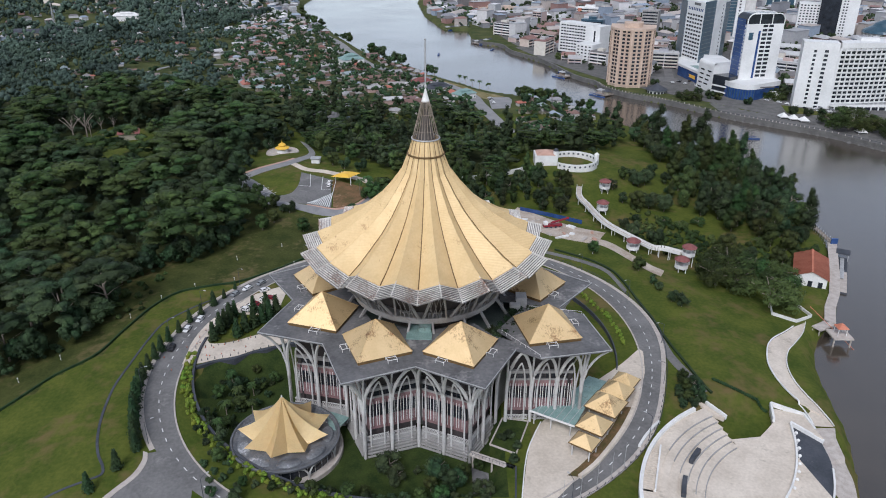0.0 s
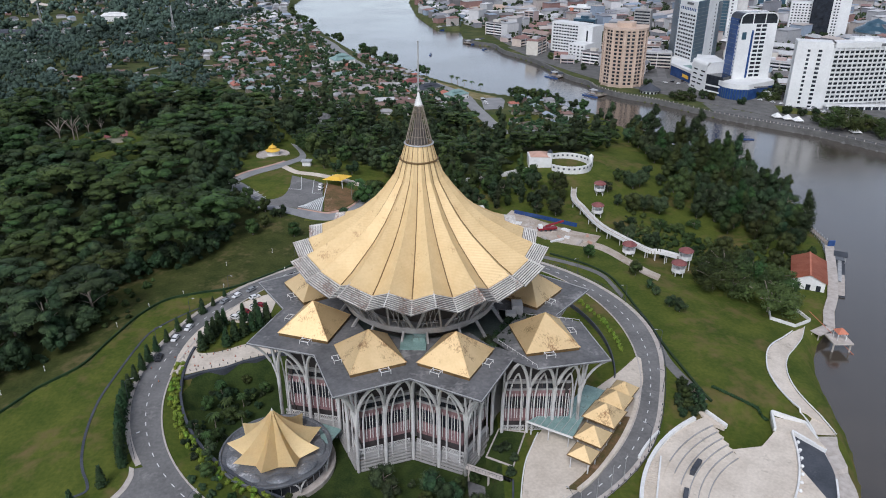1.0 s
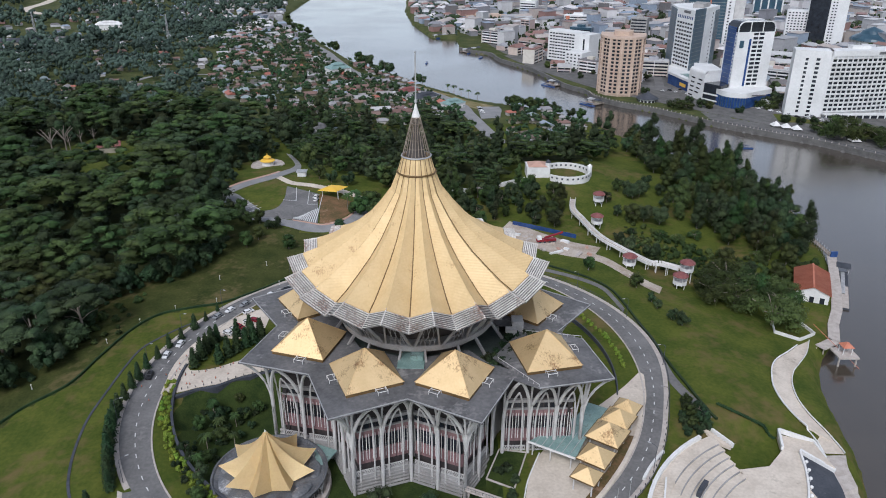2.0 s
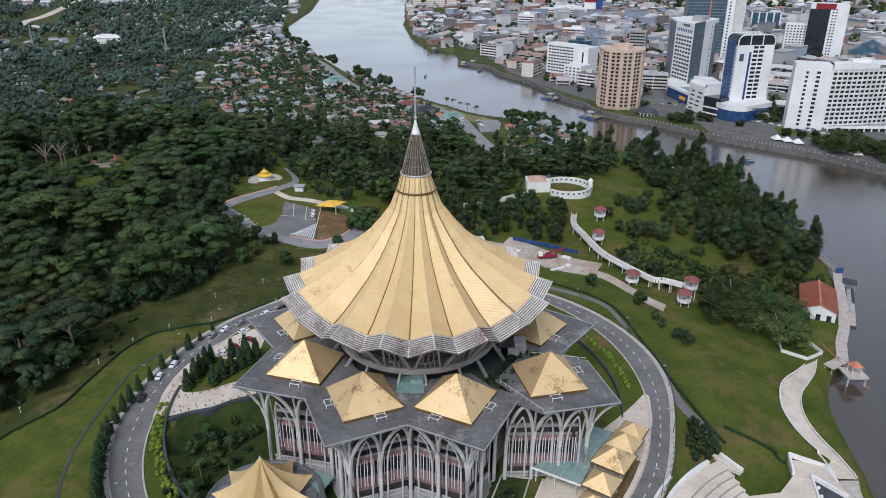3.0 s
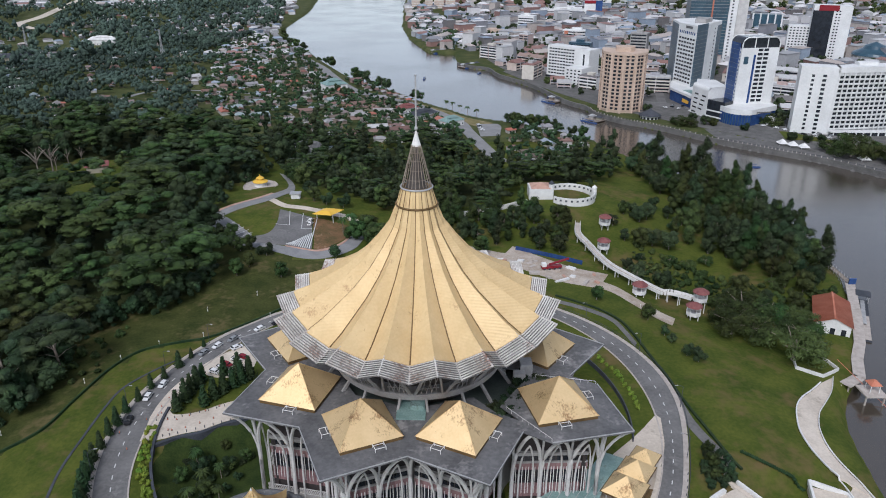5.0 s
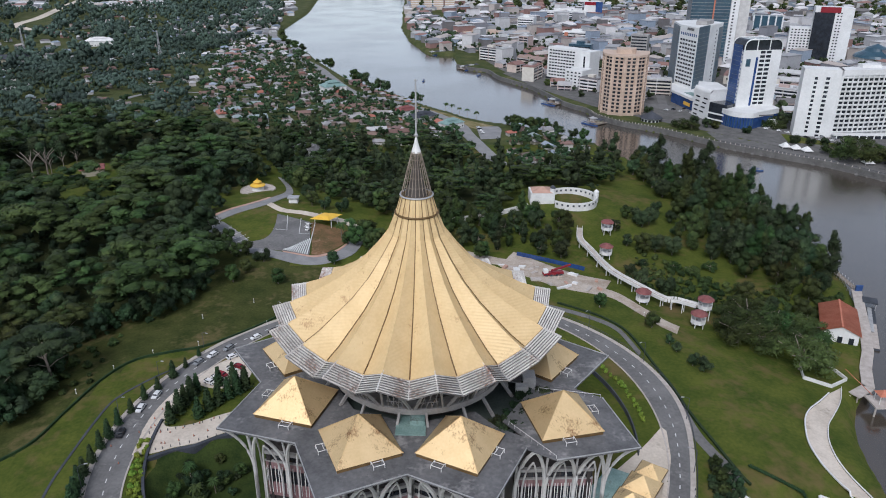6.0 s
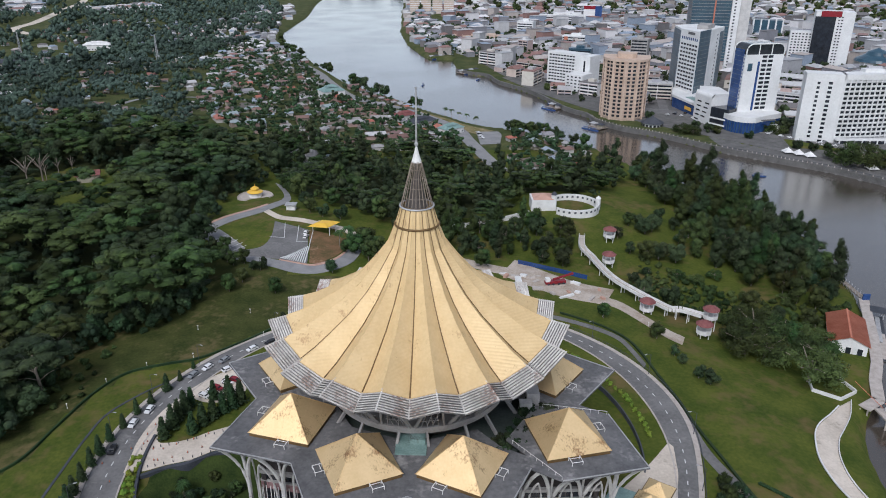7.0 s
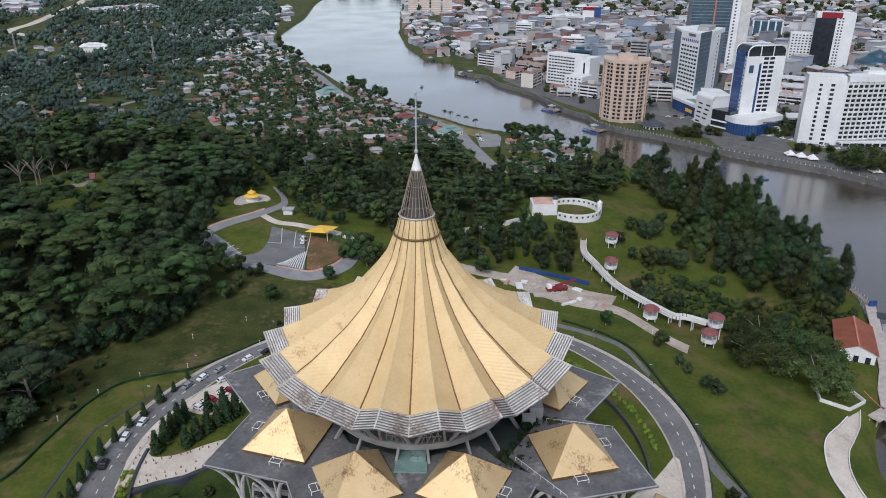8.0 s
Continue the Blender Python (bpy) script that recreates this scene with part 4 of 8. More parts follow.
for k in range(9):
    a = math.pi * (2 * k + 1) / 9
    part("eave_strut", beam(bmesh.new(), (13.6 * math.sin(a), -13.6 * math.cos(a), 3.5), (11.2 * math.sin(a), -11.2 * math.cos(a), 2.2), 0.25, 0.25), METAL, annex)
    b = a - math.pi / 9
    bm = bmesh.new()
    bmesh.ops.create_icosphere(bm, subdivisions=3, radius=1.0, matrix=Matrix.Translation((13.6 * math.sin(b), -13.6 * math.cos(b), 0.35)) @ Matrix.Rotation(b, 4, "Z") @ Matrix.Diagonal((4.0, 2.1, 0.75, 1)))
    part("roof_shell", bm, SHELL, annex, "grey domed roof shell")
    bm = bmesh.new()
    for s in (-1, 1):
        tube(bm, [(17.0 * math.sin(a + s * c), -17.0 * math.cos(a + s * c), z) for c, z in ((0.0, -4.6), (0.02, -2.4), (0.08, -0.8), (0.2, 0.3))], 0.28, 6)
    part("arch_support", bm, CONCRETE, annex)
part("finial", lathe(bmesh.new(), [(0, 15.8), (0.35, 15.9), (0.25, 16.3), (0.06, 16.8), (0, 16.9)], 8), PALE, annex, "white finial")
part("gutter_ring", lathe(bmesh.new(), [(16.6, -0.4), (17.6, 0.0), (17.8, 0.8), (17.2, 0.9), (16.8, 0.35), (15.6, 0.1), (9, 1.2)], 48), RIM, annex, "grey metal gutter ring")
part("glazed_wall", lathe(bmesh.new(), [(15.8, -4.6), (15.8, -0.2)], 48), GLASS, annex, "dark glazed round wall")
for k in range(36):
    a = 2 * math.pi * k / 36
    part("mullion", boxes((-0.08, 0.08, -15.95, -15.75, -4.6, -0.2)), METAL, annex).matrix_basis = Matrix.Rotation(a, 4, "Z")
part("plinth", lathe(bmesh.new(), [(18.6, -6.4), (18.6, -4.4), (18.2, -4.2), (17.4, -4.2), (17.4, -4.6), (12, -4.6)], 48), KERB, annex, "pale curved plinth")
link = part("link_roof", boxes((6, 13.5, 9.5, 17.5, -0.2, 0.25)), TEAL, annex, "pale teal link roof to the main building")

# ---- entrance porch ----
porch = thing("entrance_porch", None, "stepped row of gilded pyramid canopies over the entrance porch", "porch")
for x, y, w, d in ((48.6, -46.7, 7.6, 6.9), (52.8, -38.6, 9.2, 8.8), (58.3, -28.5, 10.9, 10.5), (63.2, -20.9, 9.4, 8.8), (67.2, -15.2, 8.0, 7.4)):
    canopy = put("canopy", mesh_of("canopy", boxes((-d / 2, d / 2, -w / 2, w / 2, 4.6, 4.95)), SEAM), porch, pose(x, y, 0, 0, 0, 55), "bronze-edged canopy")
    k = 0.48
    pts = [Vector((d * k, w * k, 4.96)), Vector((-d * k, w * k, 4.96)), Vector((-d * k, -w * k, 4.96)), Vector((d * k, -w * k, 4.96))]
    for i in range(4):
        bm = bmesh.new()
        n, top = 5, Vector((0, 0, 4.96 + d * 0.40))
        prev = None
        for s in range(n):
            p, q = pts[i].lerp(top, s / n), pts[(i + 1) % 4].lerp(top, s / n)
            cur = [bm.verts.new(p), bm.verts.new(q)]
            if prev:
                bm.faces.new((prev[0], prev[1], cur[1], cur[0]))
            prev = cur
        bm.faces.new((prev[0], prev[1], bm.verts.new(top)))
        part("roof_sheet", bm, GOLD_STAINED, canopy)
    for sx in (-1, 1):
        for sy in (-1, 1):
            part("post", tube(bmesh.new(), [(sx * d * 0.36, sy * w * 0.36, 0.1), (sx * d * 0.36, sy * w * 0.36, 4.7)], 0.22, 8), CONCRETE, canopy)
bm = prism(bmesh.new(), [(33.5, -32.3), (46.5, -39.9), (51.2, -30.5), (60.8, -15.9), (55.3, -12.7), (50, -20)], 4.5, 4.8)
glass_canopy = tagged(part("glass_canopy", bm, TEAL), "sloping teal glass canopy beside the entrance porch", "canopy")
for x, y in ((35, -32.5), (40, -35.2), (45.6, -38.4), (50, -30), (58.6, -16.2)):
    part("post", tube(bmesh.new(), [(x, y, 0.05), (x, y, 4.6)], 0.2, 8), CONCRETE, glass_canopy)
a, b = Vector((33.5, -32.3, 4.85)), Vector((46.5, -39.9, 4.85))
part("edge_beam", beam(bmesh.new(), a, b, 0.4, 0.5), PALE, glass_canopy)
for s in range(1, 7):
    p = a.lerp(b, s / 7)
    part("glazing_bar", beam(bmesh.new(), p, p + Vector((9.2, 14.2, 0)) * (0.55 + 0.05 * s), 0.14, 0.16), METAL, glass_canopy)
wall_line = curve_through([(72.2, -14.8), (68.5, -24.2), (62.9, -34.9), (57.0, -43.9), (51.2, -51.5), (45.8, -57.0)])
tagged(part("planter_wall", ribbon(bmesh.new(), wall_line, 1.3, 0.0, 0.9), PAVING), "low curved pale planter wall along the forecourt", "wall")
strip("planter_bed", [p + Vector((-3.4, 0.6)) for p in wall_line[8:]], [p + Vector((-0.5, 0.1)) for p in wall_line[8:]], 0.45, SOIL, "dark soil planter bed beside the porch", "planter")
edge_line = curve_through([(37.3, -31.8), (35.0, -37.3), (32.3, -44.4), (30.6, -51.9), (29.4, -59.7), (28.5, -66)])
tagged(part("forecourt_kerb", ribbon(bmesh.new(), edge_line, 0.35, 0.0, 0.3), PALE), "thin white kerb along the forecourt", "kerb", kind="structure")
bed_line = [(20.6, -43), (25.2, -30.2), (33.4, -31.6), (28.3, -47.2)]
tagged(part("garden_bed", prism(bmesh.new(), bed_line, -5.6, 0.08), GARDEN), "walled green planting bed beside the facade", "garden bed", kind="structure")
for p, q in zip(bed_line, bed_line[1:] + bed_line[:1]):
    tagged(part("bed_kerb", beam(bmesh.new(), (*p, 0.15), (*q, 0.15), 0.4, 0.45), KERB), "pale concrete kerb of the planting bed", "kerb", kind="structure")

# sunken garden walls
bm = bmesh.new()
rim_line = [ring_off(radians(178 + 1.6 * k), 80.6) for k in range(61)]
prev = None
for p in rim_line:
    d = (p - RING).normalized() * 0.4
    cur = [bm.verts.new((p.x + s * d.x, p.y + s * d.y, z)) for s, z in ((-1, -6.0), (-1, 0.8), (1, 0.8), (1, -6.0))]
    if prev:
        for k in range(4):
            bm.faces.new((prev[k], prev[(k + 1) % 4], cur[(k + 1) % 4], cur[k]))
    prev = cur
tagged(part("retaining_wall", bm, BLACK), "dark curved retaining wall round the sunken garden", "wall")
drive_wall = curve_through([(-83.5, -3.2), (-76.8, 0.9), (-70.2, 3.3), (-63.2, 8), (-48, 15)])
bm = prism(bmesh.new(), [(p.x, p.y) for p in drive_wall] + [(p.x + 0.3, p.y - 1.3) for p in drive_wall[::-1]], -6.0, 0.45)
tagged(part("retaining_wall", bm, BLACK), "dark retaining wall below the pale drive", "wall")
bm = ribbon(bmesh.new(), [ring_off(radians(-12 + 2.6 * k), 73.0) for k in range(23)], 0.4, -0.2, 1.8)
tagged(part("garden_fence", bm, BLACK), "dark curved fence round the side garden", "fence")
bridge_a, bridge_b = Vector((14.6, -46.6, -0.3)), Vector((27.4, -52.8, -0.3))
ramp = tagged(part("service_bridge", beam(bmesh.new(), bridge_a, bridge_b, 1.8, 0.6), KERB), "concrete slab over the service ramp with dark railing", "bridge")
for t in (0.06, 0.5, 0.94):
    c = bridge_a.lerp(bridge_b, t)
    part("post", tube(bmesh.new(), [(c.x, c.y, -5.8), (c.x, c.y, -0.5)], 0.35, 6), KERB, ramp)
bm = bmesh.new()
for k in range(14):
    c = bridge_a.lerp(bridge_b, k / 13) + Vector((-0.4, -0.8, 0.3))
    tube(bm, [c, c + Vector((0, 0, 1.0))], 0.05, 4)
tube(bm, [bridge_a + Vector((-0.4, -0.8, 1.3)), bridge_b + Vector((-0.4, -0.8, 1.3))], 0.07, 4)
part("railing", bm, BLACK, ramp)
tagged(part("service_yard", prism(bmesh.new(), [(15.5, -59), (26.4, -57.5), (27.6, -53), (15, -47)], -5.9, -5.45), DECK), "dark grey concrete floor of the service ramp", "yard", kind="structure")
tagged(part("ramp_wall", beam(bmesh.new(), (27.8, -52.6, -2.8), (26.8, -66, -2.8), 0.5, 6.2), BLACK), "dark retaining wall beside the service ramp", "wall")

# ---- amphitheatre and riverside ----
STAGE = Vector((119, -74))
amphi = thing("amphitheatre", None, "pale stone open-air amphitheatre with curved terraces", "amphitheatre")


def arc_slab(r0, r1, a0, a1, z0, z1, n=28):
    bm = bmesh.new()
    prev = None
    for k in range(n + 1):
        a = radians(a0 + (a1 - a0) * k / n)
        c, s = math.cos(a), math.sin(a)
        cur = [bm.verts.new((STAGE.x + r * c, STAGE.y + r * s, z)) for r, z in ((r0, z0), (r0, z1), (r1, z1), (r1, z0))]
        if prev:
            for i in range(4):
                bm.faces.new((prev[i], prev[(i + 1) % 4], cur[(i + 1) % 4], cur[i]))
        else:
            bm.faces.new(cur)
        prev = cur
    bm.faces.new(prev[::-1])
    return bm


for i, (r0, r1) in enumerate(((53.2, 57.5), (50.6, 53.2), (48.0, 50.6), (45.4, 48.0), (42.8, 45.4), (40.2, 42.8))):
    part("terrace", arc_slab(r0, r1, 118 + i * 0.8, 176, -4, -0.05 - 0.42 * i), PAVING, amphi)
for i, r0 in enumerate((53.2, 50.6, 48.0, 45.4, 42.8, 40.2)):
    part("tread_edge", arc_slab(r0 - 0.14, r0 + 0.16, 119 + i * 0.8, 146 + 4 * i, -3, -0.02 - 0.42 * i), STRUT, amphi, "grey worn step edge")
part("outer_wall", arc_slab(57.5, 58.6, 122, 172, -4, 1.1), PALE, amphi, "white curved back wall")
part("outer_wall", arc_slab(60.8, 61.6, 136, 150, -3, 1.0), PALE, amphi)
part("arena_floor", arc_slab(9.0, 40.2, 99, 200, -4.2, -2.5), PAVING, amphi, "pale worn arena floor")
part("arena_floor", prism(bmesh.new(), [(97, -36), (106.5, -34.5), (113.5, -27.2), (119, -28.6), (116.2, -38), (112, -50), (100, -62)], -4.2, -2.46), PAVING, amphi)
for a0, a1 in ((139, 147), (156.5, 166)):
    part("planter", arc_slab(45.6, 46.9, a0, a1, -2, 0.3), BLACK, amphi, "dark soil planter bed")
for i in range(22):
    p = Vector((70.2, -44.2)).lerp(Vector((63.6, -62.2)), i / 21)
    part("step", boxes((-1.8, 1.8, -0.35, 0.35, -0.8, 0.35 - 0.02 * i)), PAVING, amphi).matrix_basis = pose(p.x, p.y, 0, 0, 0, -16)
part("stair_wall", beam(bmesh.new(), (72.4, -43.4, 0.5), (66.2, -62.0, 0.3), 0.5, 1.6), PALE, amphi)
part("stair_wall", beam(bmesh.new(), (91, -17, 0.2), (97.8, -27.5, -0.6), 0.6, 1.7), PALE, amphi)
for i in range(9):
    p = Vector((92.3, -19.2)).lerp(Vector((97.0, -26.6)), i / 8)
    part("step", boxes((-1.6, 1.6, -0.4, 0.4, -1.6, -0.05 * i)), PAVING, amphi).matrix_basis = pose(p.x - 1.3, p.y - 0.5, 0, 0, 0, -38)
stage = thing("riverside_stage", None, "dark slate stage floor with white edge walls beside the river", "stage")
left = curve_through([(118.4, -28.3), (116.0, -38), (112.3, -47.5), (107.3, -56.5), (100, -66)])
right = curve_through([(126.0, -35.0), (124.9, -43.4), (122.5, -50.6), (119.3, -57.6), (113, -69)])
bm = bmesh.new()
prev = None
for p, q in zip(left, right):
    cur = [bm.verts.new(v) for v in ((p.x, p.y, -5.5), (p.x, p.y, -2.9), (q.x, q.y, -4.4), (q.x, q.y, -6.5))]
    if prev:
        for i in range(3):
            bm.faces.new((prev[i], prev[i + 1], cur[i + 1], cur[i]))
    prev = cur
part("stage_floor", bm, BLACK, stage)
for line, z in ((left, -2.3), (right, -4.0)):
    part("edge_wall", ribbon(bmesh.new(), line, 0.55, 0.8, 5.3 + z), PALE, stage)
part("edge_wall", beam(bmesh.new(), (118.6, -27.6, -2.4), (126.4, -35.0, -4.0), 0.8, 1.6), PALE, stage)
part("edge_wall", beam(bmesh.new(), (115.6, -18.8, -1.4), (113.4, -27.2, -1.7), 0.7, 1.5), PALE, stage)
part("edge_wall", beam(bmesh.new(), (115.6, -18.8, -1.4), (125.2, -22.8, -2.8), 0.7, 1.5), PALE, stage)
part("edge_wall", beam(bmesh.new(), (125.2, -22.8, -2.8), (125.8, -30.0, -3.4), 0.7, 1.5), PALE, stage)
part("landing", prism(bmesh.new(), [(115.4, -19.2), (125, -23.2), (125.6, -31), (126.2, -34.8), (118.8, -27.9), (113.6, -27.2)], -4.6, -2.7), PAVING, stage)
for i in range(8):
    p = left[4 + 3 * i]
    bm = bmesh.new()
    bmesh.ops.create_uvsphere(bm, u_segments=8, v_segments=6, radius=0.55, matrix=Matrix.Translation((p.x + 0.9, p.y, -1.9)))
    tube(bm, [(p.x + 0.9, p.y, -3.3), (p.x + 0.9, p.y, -2.2)], 0.14, 6)
    part("globe_lamp", bm, PALE, stage, "white globe lamp")

pier_house = thing("pier_house", pose(179.0, 93.0, -9.2, 0, 0, -24) @ Matrix.Diagonal((0.96, 0.86, 0.95, 1)), "orange-red roofed pier house with white gable walls", "boathouse")
part("wall", boxes((-7.2, 7.2, -15, 15, 0, 5.0)), PALE, pier_house)
bm = bmesh.new()
v = [bm.verts.new(p) for p in ((-8.2, -16, 4.8), (0, -16, 8.4), (8.2, -16, 4.8), (-8.2, 16, 4.8), (0, 16, 8.4), (8.2, 16, 4.8))]
for q in ((0, 1, 4, 3), (1, 2, 5, 4)):
    bm.faces.new([v[i] for i in q])
bmesh.ops.solidify(bm, geom=bm.faces[:], thickness=0.25)
part("roof", bm, ROOF_RED, pier_house)
for y0 in (-15.1, 15.1):
    bm = bmesh.new()
    bm.faces.new([bm.verts.new(p) for p in ((-7.2, y0, 5), (7.2, y0, 5), (0, y0, 8.1))])
    part("gable", bm, PALE, pier_house)
for x in (-4.5, 0, 4.5):
    part("door", boxes((x - 1, x + 1, -15.25, -15.05, 0, 3.2)), GLASS, pier_house)
for y in (-9, -3, 3, 9):
    part("window_pane", boxes((-7.4, -7.22, y - 1, y + 1, 1.4, 3.4)), GLASS, pier_house)
part("ridge_cap", boxes((-0.4, 0.4, -16.1, 16.1, 8.3, 8.6)), ROOF_RED, pier_house)
jetty = thing("jetty", None, "weathered concrete jetty deck on piles over the water", "jetty")
deck_line = [(160, 43), (168, 48), (174, 61), (182, 74), (192, 95), (201, 116), (207, 130)]
bm = bmesh.new()
for p, q in zip(deck_line, deck_line[1:]):
    beam(bm, (p[0], p[1], -8.9), (q[0], q[1], -8.9), 4.4, 0.5)
part("deck", bm, KERB, jetty)
for i, p in enumerate(deck_line):
    for o in (-1.6, 1.6):
        part("pile", tube(bmesh.new(), [(p[0] + o, p[1], -14.5), (p[0] + o, p[1], -9)], 0.3, 6), KERB, jetty)
landing = thing("footbridge", None, "slatted timber footbridge along the tree-lined bank", "footbridge")
part("deck", beam(bmesh.new(), (207, 130, -8.6), (205, 156, -7.0), 2.6, 0.35), BARK, landing)
for s in range(12):
    p = Vector((207, 130, -8.5)).lerp(Vector((205, 156, -6.9)), s / 11)
    for o in (-1.25, 1.25):
        part("post", tube(bmesh.new(), [p + Vector((o, 0, -5)), p + Vector((o, 0, 1.4))], 0.1, 5), METAL, landing)
part("gate", boxes((205.6, 209.0, 128.6, 129.2, -8.6, -5.6)), BLUE_GLASS, landing, "blue painted gate")
pontoon = thing("pontoon", pose(199, 101.5, -13, 0, 0, -26), "grey floating pontoon with dark roofed shelter", "pontoon")
part("float", boxes((-2.6, 2.6, -22, 20, -0.4, 0.8)), BLACK, pontoon)
part("deck", boxes((-2.4, 2.4, -21.6, 2, 0.8, 1.0)), KERB, pontoon)
part("shelter_roof", boxes((-3.2, 3.2, 16, 22.5, 4.2, 4.6)), BLACK, pontoon)
part("gangway", boxes((-0.9, 0.9, -8, 17, 1.6, 1.9)), METAL, pontoon)
for x in (-2.5, 2.5):
    for y in (16.6, 22):
        part("post", tube(bmesh.new(), [(x, y, 0.5), (x, y, 4.3)], 0.15, 6), METAL, pontoon)
hut = thing("pier_hut", pose(167.5, 38.5, -8.6), "small open hut with orange hipped roof on the jetty end", "hut")
part("platform", boxes((-4, 4, -4, 4, -0.6, 0)), KERB, hut)
bm = bmesh.new()
bmesh.ops.create_cone(bm, cap_ends=True, segments=4, radius1=3.2, radius2=0.05, depth=1.8, matrix=pose(0, 0, 4.2, 0, 0, 45))
part("roof", bm, ROOF_RED, hut)
for x in (-1.7, 1.7):
    for y in (-1.7, 1.7):
        part("post", tube(bmesh.new(), [(x, y, 0), (x, y, 3.4)], 0.14, 6), PALE, hut)
for x in (-3.4, 3.4):
    part("pile", tube(bmesh.new(), [(x, -3, -6), (x, -3, -0.6)], 0.35, 6), KERB, hut)
part("mast", tube(bmesh.new(), [(5, -6, -5), (-7, 14, 5)], 0.12, 5), ROOF_RED, hut, "slanting red boom")
yard = thing("yard_wall", None, "low white wall round a riverside yard", "wall")
for p, q in zip([(147, 59), (144.5, 51.2), (153, 46.6), (162, 52.5)], [(144.5, 51.2), (153, 46.6), (162, 52.5), (160, 62)]):
    part("wall", beam(bmesh.new(), (*p, land(*p) + 0.6), (*q, land(*q) + 0.6), 0.45, 1.5), PALE, yard)

# ---- raised walkway and gazebos ----
walkway = thing("raised_walkway", None, "white-walled raised walkway winding down the hillside", "walkway")
trail = curve_through([(82.6, 183, 2.2), (80.6, 170.5, 0.6), (83.7, 160, -0.8), (87, 145.5, -1.6), (90.3, 134, -1.6), (95.9, 123.3, -1.6), (101.5, 114, -1.7), (107, 105.5, -1.6), (111.5, 104, -1.3), (118.5, 98, -0.9)], 5)
for i, (p, q) in enumerate(zip(trail, trail[1:])):
    part("deck", beam(bmesh.new(), p, q, 2.8, 0.35), KERB, walkway)
    n = (q - p).cross(Vector((0, 0, 1))).normalized() * 1.45
    for s in (-1, 1):
        part("parapet", beam(bmesh.new(), p + n * s + Vector((0, 0, 0.6)), q + n * s + Vector((0, 0, 0.6)), 0.22, 1.5), PALE, walkway)
    if i % 4 == 2:
        for s in (-1, 1):
            c = p + n * s * 0.7
            part("pier", tube(bmesh.new(), [(c.x, c.y, ground_z(c.x, c.y) - 0.5), c], 0.22, 6), PALE, walkway)
gazebo = thing("gazebo", pose(0, 0, 0), "white octagonal gazebo with maroon tent roof", "gazebo", "gazebos along the walkway")
part("floor", lathe(bmesh.new(), [(0, 0), (3.2, 0), (3.2, 0.4), (0, 0.4)], 8), PALE, gazebo)
part("parapet", lathe(bmesh.new(), [(3.2, 0.4), (3.25, 1.7), (3.05, 1.7), (3.0, 0.4)], 8), PALE, gazebo)
part("roof", lathe(bmesh.new(), [(3.3, 4.2), (3.75, 4.0), (2.6, 4.9), (1.0, 5.5), (0, 6.0)], 8), ROOF_MAROON, gazebo)
for k in range(8):
    a = 2 * math.pi * k / 8
    part("post", tube(bmesh.new(), [(3.05 * math.cos(a), 3.05 * math.sin(a), 0.3), (3.05 * math.cos(a), 3.05 * math.sin(a), 4.2)], 0.13, 6), PALE, gazebo)
    if k % 2:
        part("stilt", tube(bmesh.new(), [(2.4 * math.cos(a), 2.4 * math.sin(a), -6.0), (2.4 * math.cos(a), 2.4 * math.sin(a), 0.1)], 0.2, 6), PALE, gazebo)
spots = [(91.8, 158.6, -2.2), (97.6, 107.8, -2.6), (115.6, 87.0, -2.5), (121.6, 97.0, -0.9), (97.5, 184, 1.2)]
gazebo.matrix_basis = pose(*spots[0])
for p in spots[1:]:
    copy_thing(gazebo, pose(*p))
fort = thing("hill_fort", pose(80, 225, 4.0), "old whitewashed fort with curved crenellated yard walls", "fort")
part("house_wall", boxes((-20, -6, -6, 6, -4, 5.5)), PALE, fort)
bm = bmesh.new()
bmesh.ops.create_cone(bm, cap_ends=True, segments=4, radius1=8.5, radius2=1.5, depth=2.0, matrix=pose(-13, 0, 6.6, 0, 0, 45))
part("house_roof", bm, ROOF_PINK, fort, "faded pink roof")
part("turret", lathe(bmesh.new(), [(1.6, -2), (1.6, 8.2), (0, 8.3)], 10), PALE, fort).matrix_basis = pose(-7, -4, 0)
part("turret_cap", lathe(bmesh.new(), [(1.8, 8.2), (1.0, 9.4), (0, 10.2)], 10), BLACK, fort).matrix_basis = pose(-7, -4, 0)
for k in range(22):
    a0, a1 = radians(-140 + k * 12.7), radians(-140 + (k + 1) * 12.7)
    p, q = (Vector((5 + 14.5 * math.cos(a), -1 + 14.5 * math.sin(a), 0)) for a in (a0, a1))
    part("yard_wall", beam(bmesh.new(), p + Vector((0, 0, -1.0)), q + Vector((0, 0, -1.0)), 0.8, 7.4), PALE, fort)
    c = (p + q) / 2
    part("loophole", boxes((-0.6, 0.6, -0.5, 0.5, 0.6, 1.7)), BLACK, fort).matrix_basis = pose(c.x, c.y, 0, 0, 0, math.degrees((a0 + a1) / 2) + 90)
part("turret", lathe(bmesh.new(), [(1.5, -2), (1.5, 4.6), (1.7, 4.6), (0, 6.2)], 10), PALE, fort).matrix_basis = pose(19.5, 0, 0)
bm = ribbon(bmesh.new(), curve_through([(0, 190), (14, 200), (30, 203), (44, 208), (58, 214)]), 0.8, -0.4, 2.7)
tagged(part("hill_wall", bm, PALE), "whitewashed wall climbing to the hill fort", "wall")

# ---- hill car park ----
zebra = thing("hatched_markings", None, "white diagonal hatching on the hillside car park", "road marking", kind="structure")
